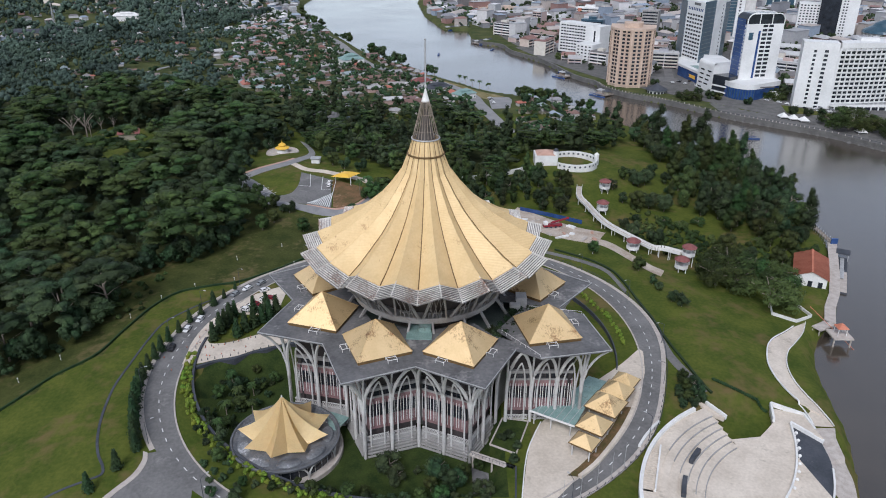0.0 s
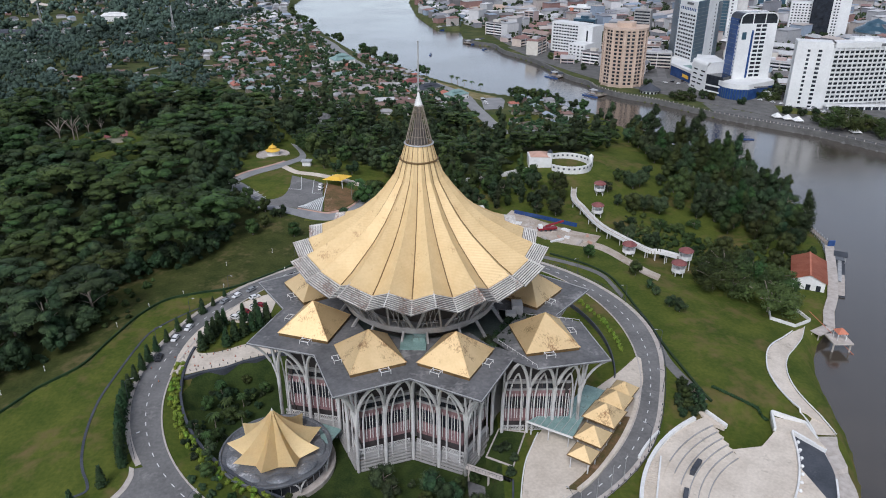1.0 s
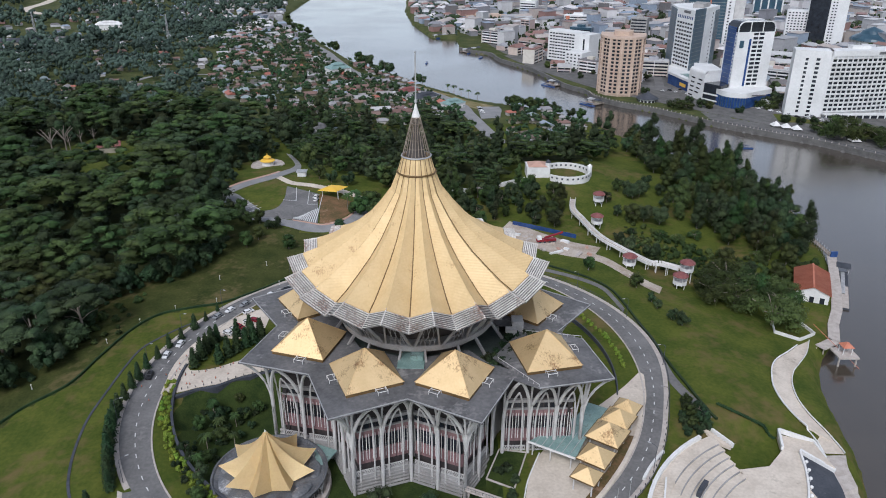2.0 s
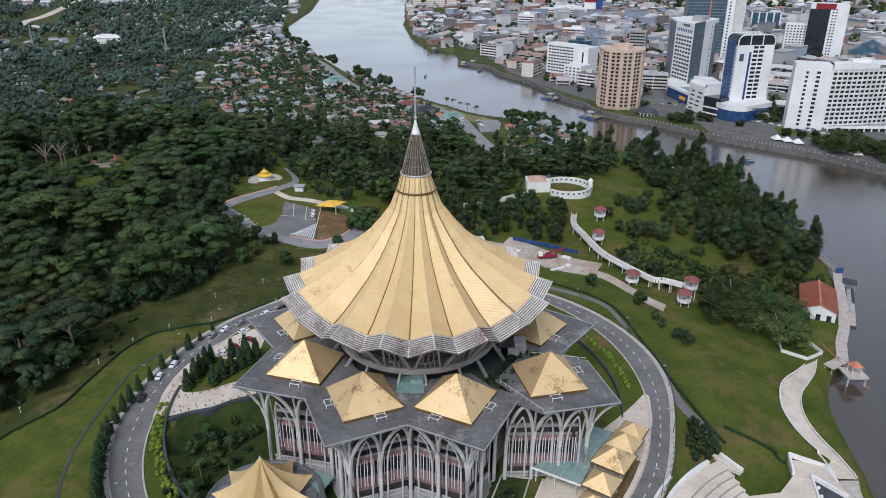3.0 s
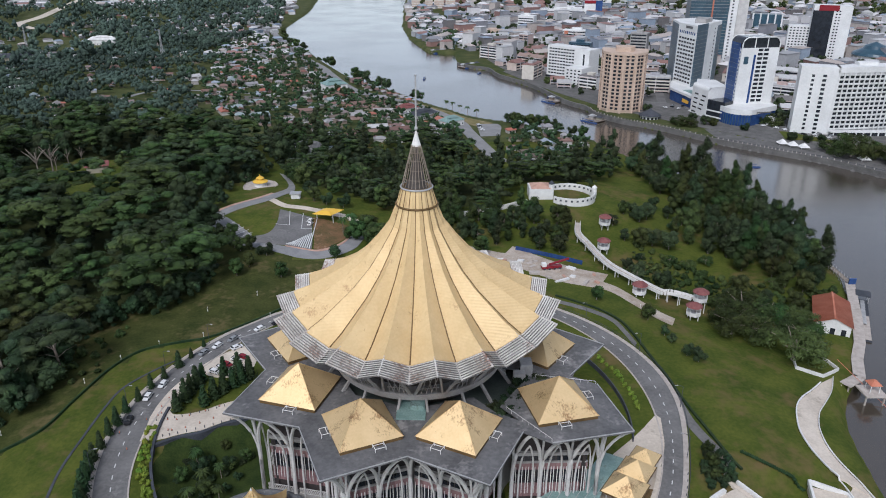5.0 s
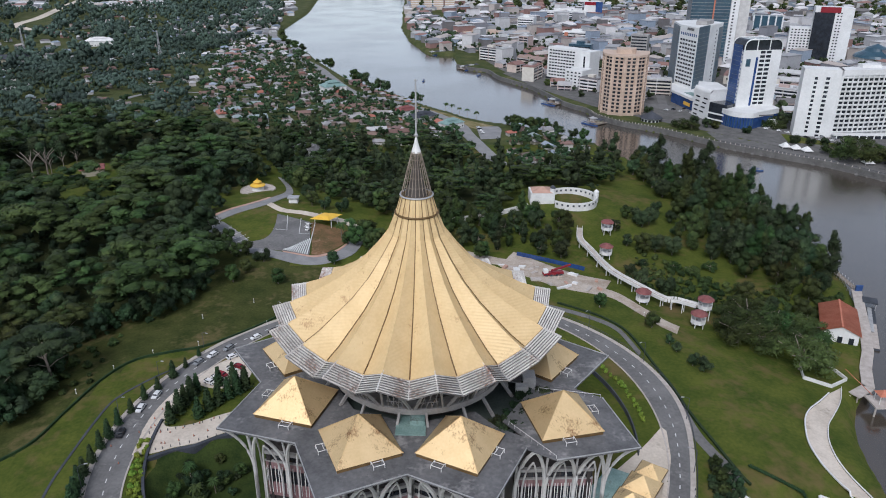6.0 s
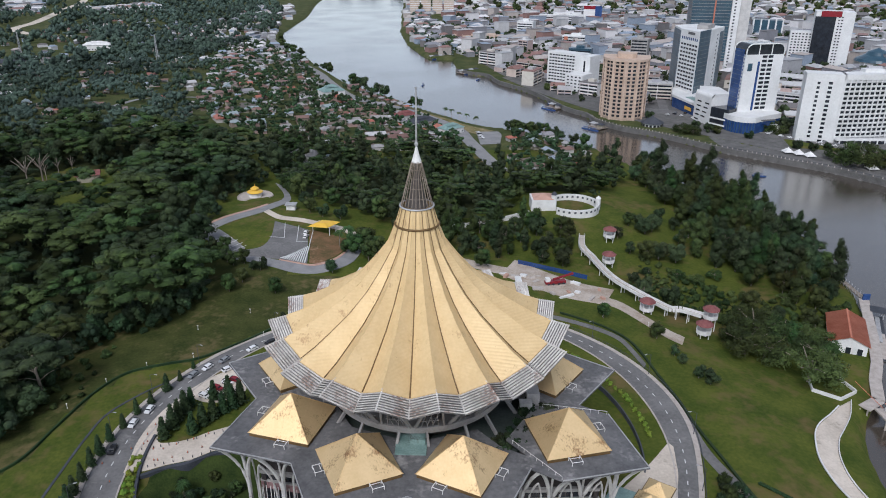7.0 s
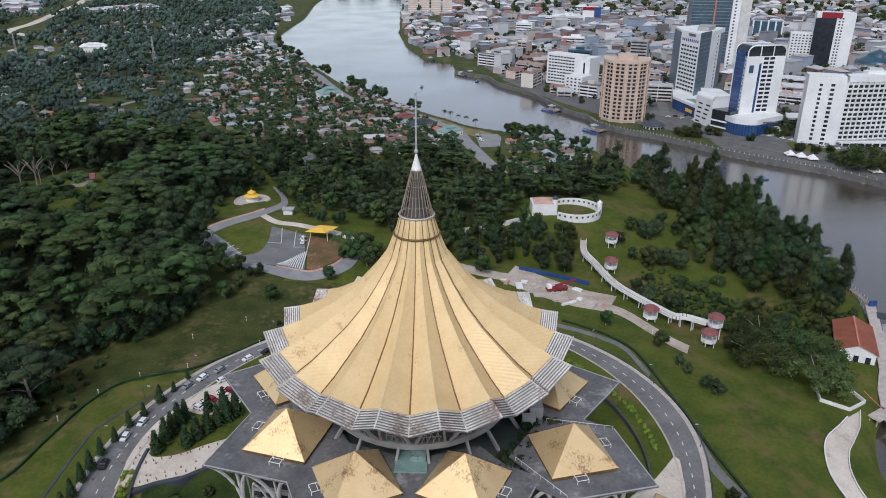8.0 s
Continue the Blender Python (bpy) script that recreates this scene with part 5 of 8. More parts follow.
for i in range(12):
    p, q = Vector((-71.0, 151.5)).lerp(Vector((-58.4, 146)), i / 11), Vector((-60.8, 166)).lerp(Vector((-58.6, 147)), i / 11)
    q = Vector((-69.5, 153)).lerp(Vector((-60.6, 166.5)), (i + 0.4) / 11)
    q = p.lerp(Vector((q.x + 1.0, q.y)), 1.0)
    part("stripe", beam(bmesh.new(), (p.x, p.y, land(p.x, p.y) + 0.3), (q.x, q.y, land(q.x, q.y) + 0.3), 0.5, 0.5), PAINT, zebra)
part("stripe", beam(bmesh.new(), (-60.2, 186, land(-60.2, 186) + 0.29), (-58.2, 146, land(-58.2, 146) + 0.29), 0.35, 0.04), PAINT, zebra)
bays = thing("parking_bays", None, "white parking bay lines on the hillside car park", "road marking", kind="structure")
for x0, y0, x1, y1 in ((-76.5, 193.5, -73.5, 175), (-68.5, 190, -66.5, 171), (-73.5, 175, -81, 176), (-66.5, 171, -61, 171.5), (-61.5, 184, -66, 185), (-61, 179, -65.5, 180), (-104, 180.5, -109, 175.5), (-100.6, 177, -105.6, 172), (-97.2, 173.5, -102.4, 168.6), (-94, 170, -99.4, 165.2), (-91.4, 167, -97, 162)):
    part("bay_line", beam(bmesh.new(), (x0, y0, land(x0, y0) + 0.31), (x1, y1, land(x1, y1) + 0.31), 0.28, 0.04), PAINT, bays)
shed = thing("yellow_shelter", pose(-54.2, 185.5, land(-54, 185), 0, 0, -22), "open shelter with bright yellow sheet roof", "shelter")
bm = bmesh.new()
bmesh.ops.create_cone(bm, cap_ends=True, segments=4, radius1=9.0, radius2=4.0, depth=1.4, matrix=pose(0, 0, 4.9, 0, 0, 45) @ Matrix.Diagonal((1, 0.7, 1, 1)))
part("roof", bm, YELLOW, shed)
for x in (-5, 5):
    for y in (-3.4, 3.4):
        part("post", tube(bmesh.new(), [(x, y, -0.5), (x, y, 4.4)], 0.2, 6), PALE, shed)
kiosk = thing("domed_kiosk", pose(-106.5, 253, land(-106, 253) + 0.2), "white round kiosk with tiered yellow dome", "kiosk")
part("base", lathe(bmesh.new(), [(11, -3), (11, 0.4), (10.6, 0.4), (10.6, 0.9), (10.2, 0.9), (10.2, 0.4), (0, 0.5)], 24), KERB, kiosk)
part("wall", lathe(bmesh.new(), [(4.0, 0.4), (4.0, 3.4), (0, 3.5)], 12), PALE, kiosk)
part("roof", lathe(bmesh.new(), [(4.9, 3.2), (4.8, 3.5), (2.9, 4.4), (2.2, 4.5), (2.2, 5.4), (2.7, 5.4), (2.5, 5.7), (1.0, 6.7), (0.25, 7.1), (0.2, 8.0), (0, 8.1)], 12), YELLOW, kiosk)
guard = thing("guard_house", pose(-77.4, 217, land(-77, 217)), "small white guard house with grey roof", "hut")
part("wall", boxes((-2.5, 2.5, -2, 2, -0.5, 3)), PALE, guard)
part("roof", boxes((-3.2, 3.2, -2.7, 2.7, 3.0, 3.4)), METAL, guard)
# construction site
digger = thing("mobile_crane", pose(61, 133, land(61, 133) + 0.1, 0, 0, 12), "red and white mobile crane on the works track", "crane")
part("body", boxes((-5, 5, -1.3, 1.3, 0.9, 2.0)), CAR_RED, digger)
part("cab", boxes((-4.8, -2.8, -1.2, 1.2, 2.0, 3.6)), PALE, digger)
part("boom", beam(bmesh.new(), (-1, 0, 2.6), (9, 0.6, 4.6), 0.8, 0.8), CAR_RED, digger)
for x in (-3.6, -1.2, 1.6, 3.8):
    for y in (-1.3, 1.3):
        bm = bmesh.new()
        bmesh.ops.create_cone(bm, cap_ends=True, segments=12, radius1=0.6, radius2=0.6, depth=0.4, matrix=pose(x, y, 0.6, 90))
        part("wheel", bm, BLACK, digger)
hoarding = thing("site_hoarding", None, "blue corrugated hoarding of the construction site", "fence")
for i in range(12):
    p, q = (Vector((46, 157, 0)).lerp(Vector((78, 142, 0)), (i + s) / 12) for s in (0.01, 0.99))
    part("panel", beam(bmesh.new(), p + Vector((0, 0, land(p.x, p.y) + 1.1)), q + Vector((0, 0, land(q.x, q.y) + 1.1)), 0.1, 2.4), BLUE_GLASS, hoarding)
for k, (x, y, w, d) in enumerate(((52, 126, 5, 3), (64, 118, 8, 1.2), (75, 117, 6, 1.5), (44, 136, 6, 3), (58, 121, 3, 1.5), (70, 124, 2.5, 2))):
    tagged(part("building_material", boxes((-w / 2, w / 2, -d / 2, d / 2, 0, 0.9)), PALE if k % 2 else KERB), "stacked pale building slabs on bare soil", "material").matrix_basis = pose(x, y, land(x, y), 0, 0, 30 * k)

rubble_rng = random.Random(31)
for k in range(16):
    t = rubble_rng.random()
    p = Vector((40, 146)).lerp(Vector((84, 122)), t) + Vector((rubble_rng.uniform(-4, 4), rubble_rng.uniform(-7, 5)))
    w, d, h = rubble_rng.uniform(1.2, 5), rubble_rng.uniform(0.8, 2.4), rubble_rng.uniform(0.3, 1.1)
    bm = prism(bmesh.new(), [(-w / 2, -d / 2), (w / 2, -d * 0.4), (w * 0.45, d / 2), (-w * 0.4, d * 0.45)], 0, h)
    tagged(part("building_material", bm, (PALE, KERB, EARTH, ROOF_PINK)[k % 4]), "pile of pale slabs and rubble on bare soil", "material").matrix_basis = pose(p.x, p.y, land(p.x, p.y) + 0.1, 0, 0, 40 * k)

# ---- vehicles ----


def car_shape(name, length, paint, label, group):
    c = thing(name, None, label, "car", group)
    w, L = 0.9, length / 2
    bm = bmesh.new()
    side = [(-L, 0.35), (L, 0.35), (L, 0.8), (L * 0.55, 0.95), (L * 0.25, 1.5), (-L * 0.6, 1.52), (-L * 0.92, 1.0), (-L, 0.9)]
    a, b = [bm.verts.new((x, -w + (0.12 if z > 1.2 else 0), z)) for x, z in side], [bm.verts.new((x, w - (0.12 if z > 1.2 else 0), z)) for x, z in side]
    bm.faces.new(a[::-1])
    bm.faces.new(b)
    for i in range(len(side)):
        j = (i + 1) % len(side)
        bm.faces.new((a[i], a[j], b[j], b[i]))
    part("body", bm, paint, c)
    part("windscreen", prism(bmesh.new(), [(L * 0.28, -0.72), (L * 0.54, -0.8), (L * 0.54, 0.8), (L * 0.28, 0.72)], 0.97, 1.3), GLASS, c)
    for s in (-1, 1):
        part("side_window", boxes((-L * 0.6, L * 0.2, s * 0.84 - 0.04, s * 0.84 + 0.04, 1.0, 1.38)), GLASS, c)
    part("rear_window", boxes((-L * 0.93, -L * 0.7, -0.7, 0.7, 1.0, 1.36)), GLASS, c)
    for x in (-L * 0.62, L * 0.62):
        for s in (-1, 1):
            bm = bmesh.new()
            bmesh.ops.create_cone(bm, cap_ends=True, segments=12, radius1=0.34, radius2=0.34, depth=0.22, matrix=pose(x, s * 0.82, 0.34, 90))
            part("wheel", bm, BLACK, c)
    return c


def road_heading(x, y):
    return math.degrees(math.atan2(y - RING.y, x - RING.x)) + 90


parked = [(-83.1, 50.6), (-79.3, 55.8), (-74.6, 60.8), (-93.8, 21.8), (-91.2, 29.5), (-95.1, 8.3), (-66, 69), (-60, 74)]
car = car_shape("parked_car", 4.5, CAR_PAINT, "car parked along the kerb of the ring road", "cars on the ring road")
car.matrix_basis = pose(*parked[0], 0.08, 0, 0, road_heading(*parked[0]))
for p in parked[1:]:
    copy_thing(car, pose(*p, 0.08, 0, 0, road_heading(*p)))
copy_thing(car, pose(-71.5, 54.5, 0.14, 0, 0, 44))
red = car_shape("parked_car", 4.2, CAR_RED, "dark red car parked on the pale apron", "cars on the apron")
red.matrix_basis = pose(-67.1, 47.4, 0.14, 0, 0, -28)
copy_thing(red, pose(-72.1, 42.3, 0.14, 0, 0, -28))
pale_car = car_shape("parked_car", 4.4, PALE, "white car parked on the pale apron", "cars on the apron")
pale_car.matrix_basis = pose(-69.4, 45.6, 0.14, 0, 0, -28)
copy_thing(pale_car, pose(-73.4, 39.8, 0.14, 0, 0, -28))
copy_thing(pale_car, pose(-75.2, 37.4, 0.14, 0, 0, -28))
for p in ((-63.2, 180.8), (-62.6, 176.4)):
    copy_thing(pale_car, pose(*p, land(*p) + 0.3, 0, 0, 80))

# ---- street furniture ----
lamp = thing("street_lamp", None, "grey street lamp with a single curved arm", "street lamp", "lamps round the ring road")
part("pole", tube(bmesh.new(), [(0, 0, 0), (0, 0, 8.2)], 0.11, 6, 0.6), BLACK, lamp)
part("arm", tube(bmesh.new(), [(0, 0, 8.0), (-0.8, 0, 8.6), (-2.0, 0, 8.8)], 0.07, 5), BLACK, lamp)
part("head", boxes((-2.9, -1.9, -0.16, 0.16, 8.7, 8.86)), METAL, lamp)
lamps = [ring_off(radians(a), ring_out(radians(a)) + 1.0) for a in (2, 24, 42, 60, 128, 150, 164, 178, 198, 216, 236, 300, 325, 345)]
lamp.matrix_basis = pose(lamps[0].x, lamps[0].y, 0.1, 0, 0, 2)
for p in lamps[1:]:
    copy_thing(lamp, pose(p.x, p.y, 0.1, 0, 0, math.degrees(math.atan2(p.y - RING.y, p.x - RING.x))))
garden_lamp = thing("garden_lamp", None, "short white garden lamp on the lawn", "lamp", "lamps on the lawn")
part("post", lathe(bmesh.new(), [(0.2, 0), (0.16, 0.4), (0.08, 0.5), (0.06, 1.7), (0, 1.7)], 8), PALE, garden_lamp)
part("globe", lathe(bmesh.new(), [(0.0, 1.7), (0.2, 1.76), (0.24, 1.95), (0.14, 2.12), (0, 2.16)], 8), PALE, garden_lamp)
posts = [(-136.3, 6), (-120.7, 32.9), (-146, -6), (-113.4, 47.6), (-102.4, 57.5), (-87, 63.5), (-64, 80), (-92, 86), (-74, 100), (94, 92), (76, 98)]
garden_lamp.matrix_basis = pose(*posts[0], land(*posts[0]) - 0.1)
for p in posts[1:]:
    copy_thing(garden_lamp, pose(*p, land(*p) - 0.1))
bollard = tagged(part("bollard", lathe(bmesh.new(), [(0.14, 0), (0.13, 0.8), (0, 0.95)], 6), BLACK), "short dark bollard beside the drive", "bollard", "bollards along the drive")
row = [p + Vector((-1.0, 3.4)) for p in drive[2::2]] + [p + Vector((0.4, -5.6)) for p in drive[2::2]] + [ring_off(radians(a), ring_out(radians(a)) + 1.3) for a in range(-58, -18, 2)]
bollard.matrix_basis = pose(row[0].x, row[0].y, 0.1)
for p in row[1:]:
    copy_thing(bollard, pose(p.x, p.y, 0.12))
cone = thing("traffic_cone", None, "small orange traffic cone on the pale drive", "traffic cone", "cones on the drive")
part("body", lathe(bmesh.new(), [(0.2, 0.05), (0.05, 0.75), (0, 0.76)], 8), ROOF_RED, cone)
part("foot", boxes((-0.26, 0.26, -0.26, 0.26, 0, 0.05)), BLACK, cone)
cones = [(-86.1, 13.0), (-86.9, 11.8), (-83.0, 9.4), (-79.9, 9.4), (-76.5, 11.7), (-71.9, 14.2), (-68.1, 10.2), (-68.0, 16.9), (-71.8, 7.6), (-75.8, 5.3), (-80.9, 4.0), (-79.7, 3.9), (-84.5, 4.0), (-87.4, 4.2), (-87.4, 16.7), (-86.6, 21.8), (-95.9, 2.5), (-89.8, 9.4), (-90.4, -5.6)]
cone.matrix_basis = pose(*cones[0], 0.13)
for p in cones[1:]:
    copy_thing(cone, pose(*p, 0.13))
drain = curve_through([(-160, -52), (-148, -30), (-138.5, -14.6), (-132.9, -5.4), (-122.6, 5.5), (-119, 22), (-114.8, 41), (-108, 53), (-95.5, 58.5), (-83.8, 63), (-70, 76), (-58, 90)])
bm = ribbon(bmesh.new(), drain, 0.6, -0.1, 0.9)
tagged(part("low_fence", bm, LEAF_CONE), "low dark hedge fence across the lawn", "fence")
gully = curve_through([(-84, 52), (-92.4, 45.5), (-99.4, 37.1), (-105, 27.2), (-106.4, 15.4), (-106.8, -1.7), (-106.8, -13.7), (-105.6, -23.1), (-103.4, -33.3), (-100.3, -42.7), (-97.2, -49), (-93.7, -54), (-92.7, -57.3), (-96.7, -59.6), (-104, -63.4), (-118, -74)])
bm = ribbon(bmesh.new(), gully, 0.8, -0.2, 0.14)
tagged(part("drain_channel", bm, BLACK), "narrow concrete drain curving across the lawn", "drain", kind="structure")

railing = thing("road_railing", None, "dark metal railing outside the ring road", "railing")
rail_line = [ring_off(radians(a), ring_out(radians(a)) + 1.9) for a in range(-62, 62, 4)]
part("rail", tube(bmesh.new(), [(p.x, p.y, 1.15) for p in rail_line], 0.07, 4), BLACK, railing)
part("rail", tube(bmesh.new(), [(p.x, p.y, 0.6) for p in rail_line], 0.05, 4), BLACK, railing)
for p in rail_line:
    part("post", tube(bmesh.new(), [(p.x, p.y, -0.4), (p.x, p.y, 1.2)], 0.06, 4), BLACK, railing)
bm = ribbon(bmesh.new(), curve_through([(58, 99.5), (66, 94), (75, 86.5), (81.5, 76.5), (84.4, 64), (86.6, 48), (88.9, 34), (89.8, 23.4), (91.0, 14.6), (92.6, 5.8), (94.1, -3.2), (95.6, -11.6), (96.8, -15.3)]), 0.8, -0.2, 0.75)
tagged(part("path_hedge", bm, LEAF_CONE), "low clipped dark hedge beside the footpath", "hedge")
masts = thing("flagpole", None, "bare grey flagpole beside the ring road", "flagpole", "flagpoles by the road")
part("pole", tube(bmesh.new(), [(0, 0, -0.3), (0, 0, 9.5)], 0.09, 5, 0.6), METAL, masts)
part("foot", boxes((-0.3, 0.3, -0.3, 0.3, -0.3, 0.25)), KERB, masts)
pole_at = [ring_off(radians(a), ring_out(radians(a)) + 0.9) for a in (-62, -58, -54, -50, -46)]
masts.matrix_basis = pose(pole_at[0].x, pole_at[0].y, 0.2)
for p in pole_at[1:]:
    copy_thing(masts, pose(p.x, p.y, 0.2))

# ---- trees and planting ----


def unit_ball(detail):
    bm = bmesh.new()
    bmesh.ops.create_icosphere(bm, subdivisions=detail, radius=1.0)
    v = np.array([p.co[:] for p in bm.verts])
    f = np.array([[p.index for p in q.verts] for q in bm.faces])
    bm.free()
    return v, f


BALL = {1: unit_ball(1), 2: unit_ball(2)}


def leaf_quads(rng, centres, radii, count, size, flat=1.0, lift=0.35, detail=1, fill=0.86):
    """Leaf sprays over several dense, uneven leafy masses: corners, quads of leaves, triangles of the masses."""
    verts = []
    for (cx, cy, cz), (rx, ry, rz) in zip(centres, radii):
        d = rng.normal(size=(count, 3))
        d[:, 2] = d[:, 2] * flat + 0.25
        d /= np.linalg.norm(d, axis=1)[:, None]
        p = np.array((cx, cy, cz)) + d * np.array((rx, ry, rz)) * rng.uniform(0.72, 1.06, (count, 1))
        n = d + rng.normal(scale=0.45, size=(count, 3)) + np.array((0, 0, lift))
        n /= np.linalg.norm(n, axis=1)[:, None]
        t = np.cross(n, rng.normal(size=(count, 3)))
        t /= np.linalg.norm(t, axis=1)[:, None]
        b = np.cross(n, t)
        s = size * rng.uniform(0.6, 1.35, (count, 1))
        verts.append(np.stack((p - t * s * 1.25 - b * s * 0.2, p - t * s * 0.1 - b * s * 0.62, p + t * s * 1.3 + b * s * 0.15, p + t * s * 0.15 + b * s * 0.6), 1).reshape(-1, 3))
    leaves = 4 * count * len(verts)
    ball, faces = BALL[detail]
    tris = []
    for c, r in zip(np.asarray(centres, dtype=float), np.asarray(radii, dtype=float)):
        tris.append(faces + leaves + len(tris) * len(ball))
        verts.append(c + ball * r * fill * rng.uniform(0.66, 1.16, (len(ball), 1)))
    return np.concatenate(verts), np.arange(leaves).reshape(-1, 4), np.concatenate(tris)


def array_mesh(name, v, q, t, material):
    me = bpy.data.meshes.new(name)
    me.vertices.add(len(v))
    me.vertices.foreach_set("co", np.asarray(v, dtype=np.float32).ravel())
    me.loops.add(q.size + t.size)
    me.loops.foreach_set("vertex_index", np.concatenate((q.ravel(), t.ravel())).astype(np.int32))
    me.polygons.add(len(q) + len(t))
    me.polygons.foreach_set("loop_start", np.concatenate((np.arange(0, q.size, 4), q.size + np.arange(0, t.size, 3))).astype(np.int32))
    me.polygons.foreach_set("use_smooth", [False] * len(q) + [True] * len(t))
    me.materials.append(material)
    me.update(calc_edges=True)
    return me


def crown(kind, seed, count, size):
    rng = np.random.default_rng(seed)
    if kind == "far":
        n = 8
        c = rng.normal(size=(n, 3)) * np.array((2.1, 2.1, 1.1)) + np.array((0, 0, 5.0))
        rad = rng.uniform(1.2, 2.7, (n, 3)) * np.array((1, 1, 0.9))
        return leaf_quads(rng, c, rad, max(count // n, 1), size, detail=1)
    if kind == "umbrella":
        n = 16
        a, r = rng.uniform(0, 6.28, n), np.sqrt(rng.uniform(0.02, 1, n)) * 6.2
        c = np.stack((r * np.cos(a), r * np.sin(a), rng.choice((7.6, 9.4, 11.0), n) + rng.uniform(-0.4, 0.4, n) - r * 0.16), 1)
        rad = np.stack((rng.uniform(1.6, 3.4, n), rng.uniform(1.6, 3.4, n), rng.uniform(0.35, 0.7, n)), 1)
        return leaf_quads(rng, c, rad, count // n, size, 0.5, 1.5)
    if kind == "rain":
        n = 24
        a, r = rng.uniform(0, 6.28, n), np.sqrt(rng.uniform(0.0, 1, n)) * 5.8
        c = np.stack((r * np.cos(a), r * np.sin(a), 10.4 + rng.uniform(-0.5, 0.5, n) - 0.085 * r ** 2 - 2.2 * (rng.uniform(0, 1, n) > 0.7)), 1)
        rad = np.stack((rng.uniform(1.3, 2.6, n), rng.uniform(1.3, 2.6, n), rng.uniform(0.5, 0.95, n)), 1)
        return leaf_quads(rng, c, rad, count // n, size, 0.6, 1.0, detail=2, fill=0.8)
    if kind == "column":
        n = 10
        z = np.linspace(1.8, 15.5, n)
        w = 3.3 * np.sin(np.clip((z + 1.2) / 17.8, 0, 1) * np.pi) ** 0.7 + 0.4
        a = rng.uniform(0, 6.28, n)
        c = np.stack((np.cos(a) * w * 0.4, np.sin(a) * w * 0.4, z), 1)
        rad = np.stack((w * 0.75, w * 0.75, np.full(n, 1.9)), 1)
        return leaf_quads(rng, c, rad, count // n, size)
    if kind == "spreading":
        n = 26
        a, r = rng.uniform(0, 6.28, n), np.sqrt(rng.uniform(0.05, 1, n)) * 9.0
        c = np.stack((r * np.cos(a), r * np.sin(a), 8.0 + rng.uniform(-2.8, 2.6, n) - r * 0.28), 1)
        rad = np.stack((rng.uniform(2.2, 3.8, n), rng.uniform(2.2, 3.8, n), rng.uniform(1.3, 2.2, n)), 1)
        return leaf_quads(rng, c, rad, count // n, size, fill=0.5)
    if kind == "cone":
        n = 7
        z = np.linspace(0.7, 4.6, n)
        w = 1.25 * (1 - (z - 0.7) / 4.6) + 0.18
        return leaf_quads(rng, np.stack((0 * z, 0 * z, z), 1), np.stack((w, w, np.full(n, 0.75)), 1), count // n, size)
    if kind == "shrub":
        n = 5
        c = rng.uniform(-0.7, 0.7, (n, 3)) * np.array((1, 1, 0.3)) + np.array((0, 0, 0.8))
        return leaf_quads(rng, c, np.full((n, 3), 0.8), count // n, size)
    n = 13
    d = rng.normal(size=(n, 3))
    d /= np.linalg.norm(d, axis=1)[:, None]
    c = d * np.array((2.9, 2.9, 3.2)) + np.array((0, 0, 5.9))
    rad = rng.uniform(1.6, 2.6, (n, 1)) * np.array((1, 1, 0.85))
    return leaf_quads(rng, c, rad, count // n, size)


def trunk(kind, seed):
    rng = random.Random(seed)
    top = {"rain": 8.6, "column": 14.0, "spreading": 7.5, "cone": 1.2, "shrub": 0.8}.get(kind, 7.0)
    r = {"spreading": 0.6, "cone": 0.12, "shrub": 0.08}.get(kind, 0.28)
    bm = bmesh.new()
    tube(bm, [(0, 0, -0.6), (0.15, 0.05, top * 0.35), (0.1, -0.1, top * 0.7), (0, 0, top)], r, 6, 0.4)
    if kind not in ("cone", "shrub"):
        reach = {"rain": 3.6, "spreading": 7.5, "column": 1.6}.get(kind, 2.8)
        for k in range(6):
            a, z = k * 1.05 + rng.uniform(-0.3, 0.3), top * rng.uniform(0.4, 0.75)
            q = (reach * math.cos(a), reach * math.sin(a), min(top + 0.6, z + reach * 0.7))
            tube(bm, [(0.1, 0, z), (q[0] * 0.5, q[1] * 0.5, z + (q[2] - z) * 0.6), q], r * (0.3 if kind == "rain" else 0.45), 5, 0.4)
    return mesh_of("trunk", bm, BARK)


TREE = {}
for kind, mats, count, size in (("rain", (LEAF_PALE, LEAF_PALE, LEAF), 3000, 0.21), ("round", (LEAF, LEAF_PALE, LEAF), 1200, 0.32), ("column", (LEAF_PALE, LEAF, LEAF_PALE), 1700, 0.29), ("spreading", (LEAF_SOFT, LEAF_PALE), 5200, 0.30), ("cone", (LEAF_CONE,), 420, 0.24), ("shrub", (LEAF, HEDGE), 130, 0.27)):
    TREE[kind] = [(trunk(kind, i), array_mesh("crown", *crown(kind, 17 * i + len(kind), count, size), m)) for i, m in enumerate(mats)]
WORDS = {"rain": ("tree", "tall rain tree with flat layered olive-green crown", "tree"), "round": ("tree", "dense dark green broadleaf tree on the slope", "tree"), "column": ("tree", "tall drooping dark green riverside tree", "tree"), "spreading": ("tree", "wide spreading riverside tree with airy crown", "tree"), "cone": ("cypress", "clipped dark conical cypress beside the ring road", "cypress"), "shrub": ("shrub", "small rounded green shrub in the garden", "shrub")}
plant_rng = random.Random(5)


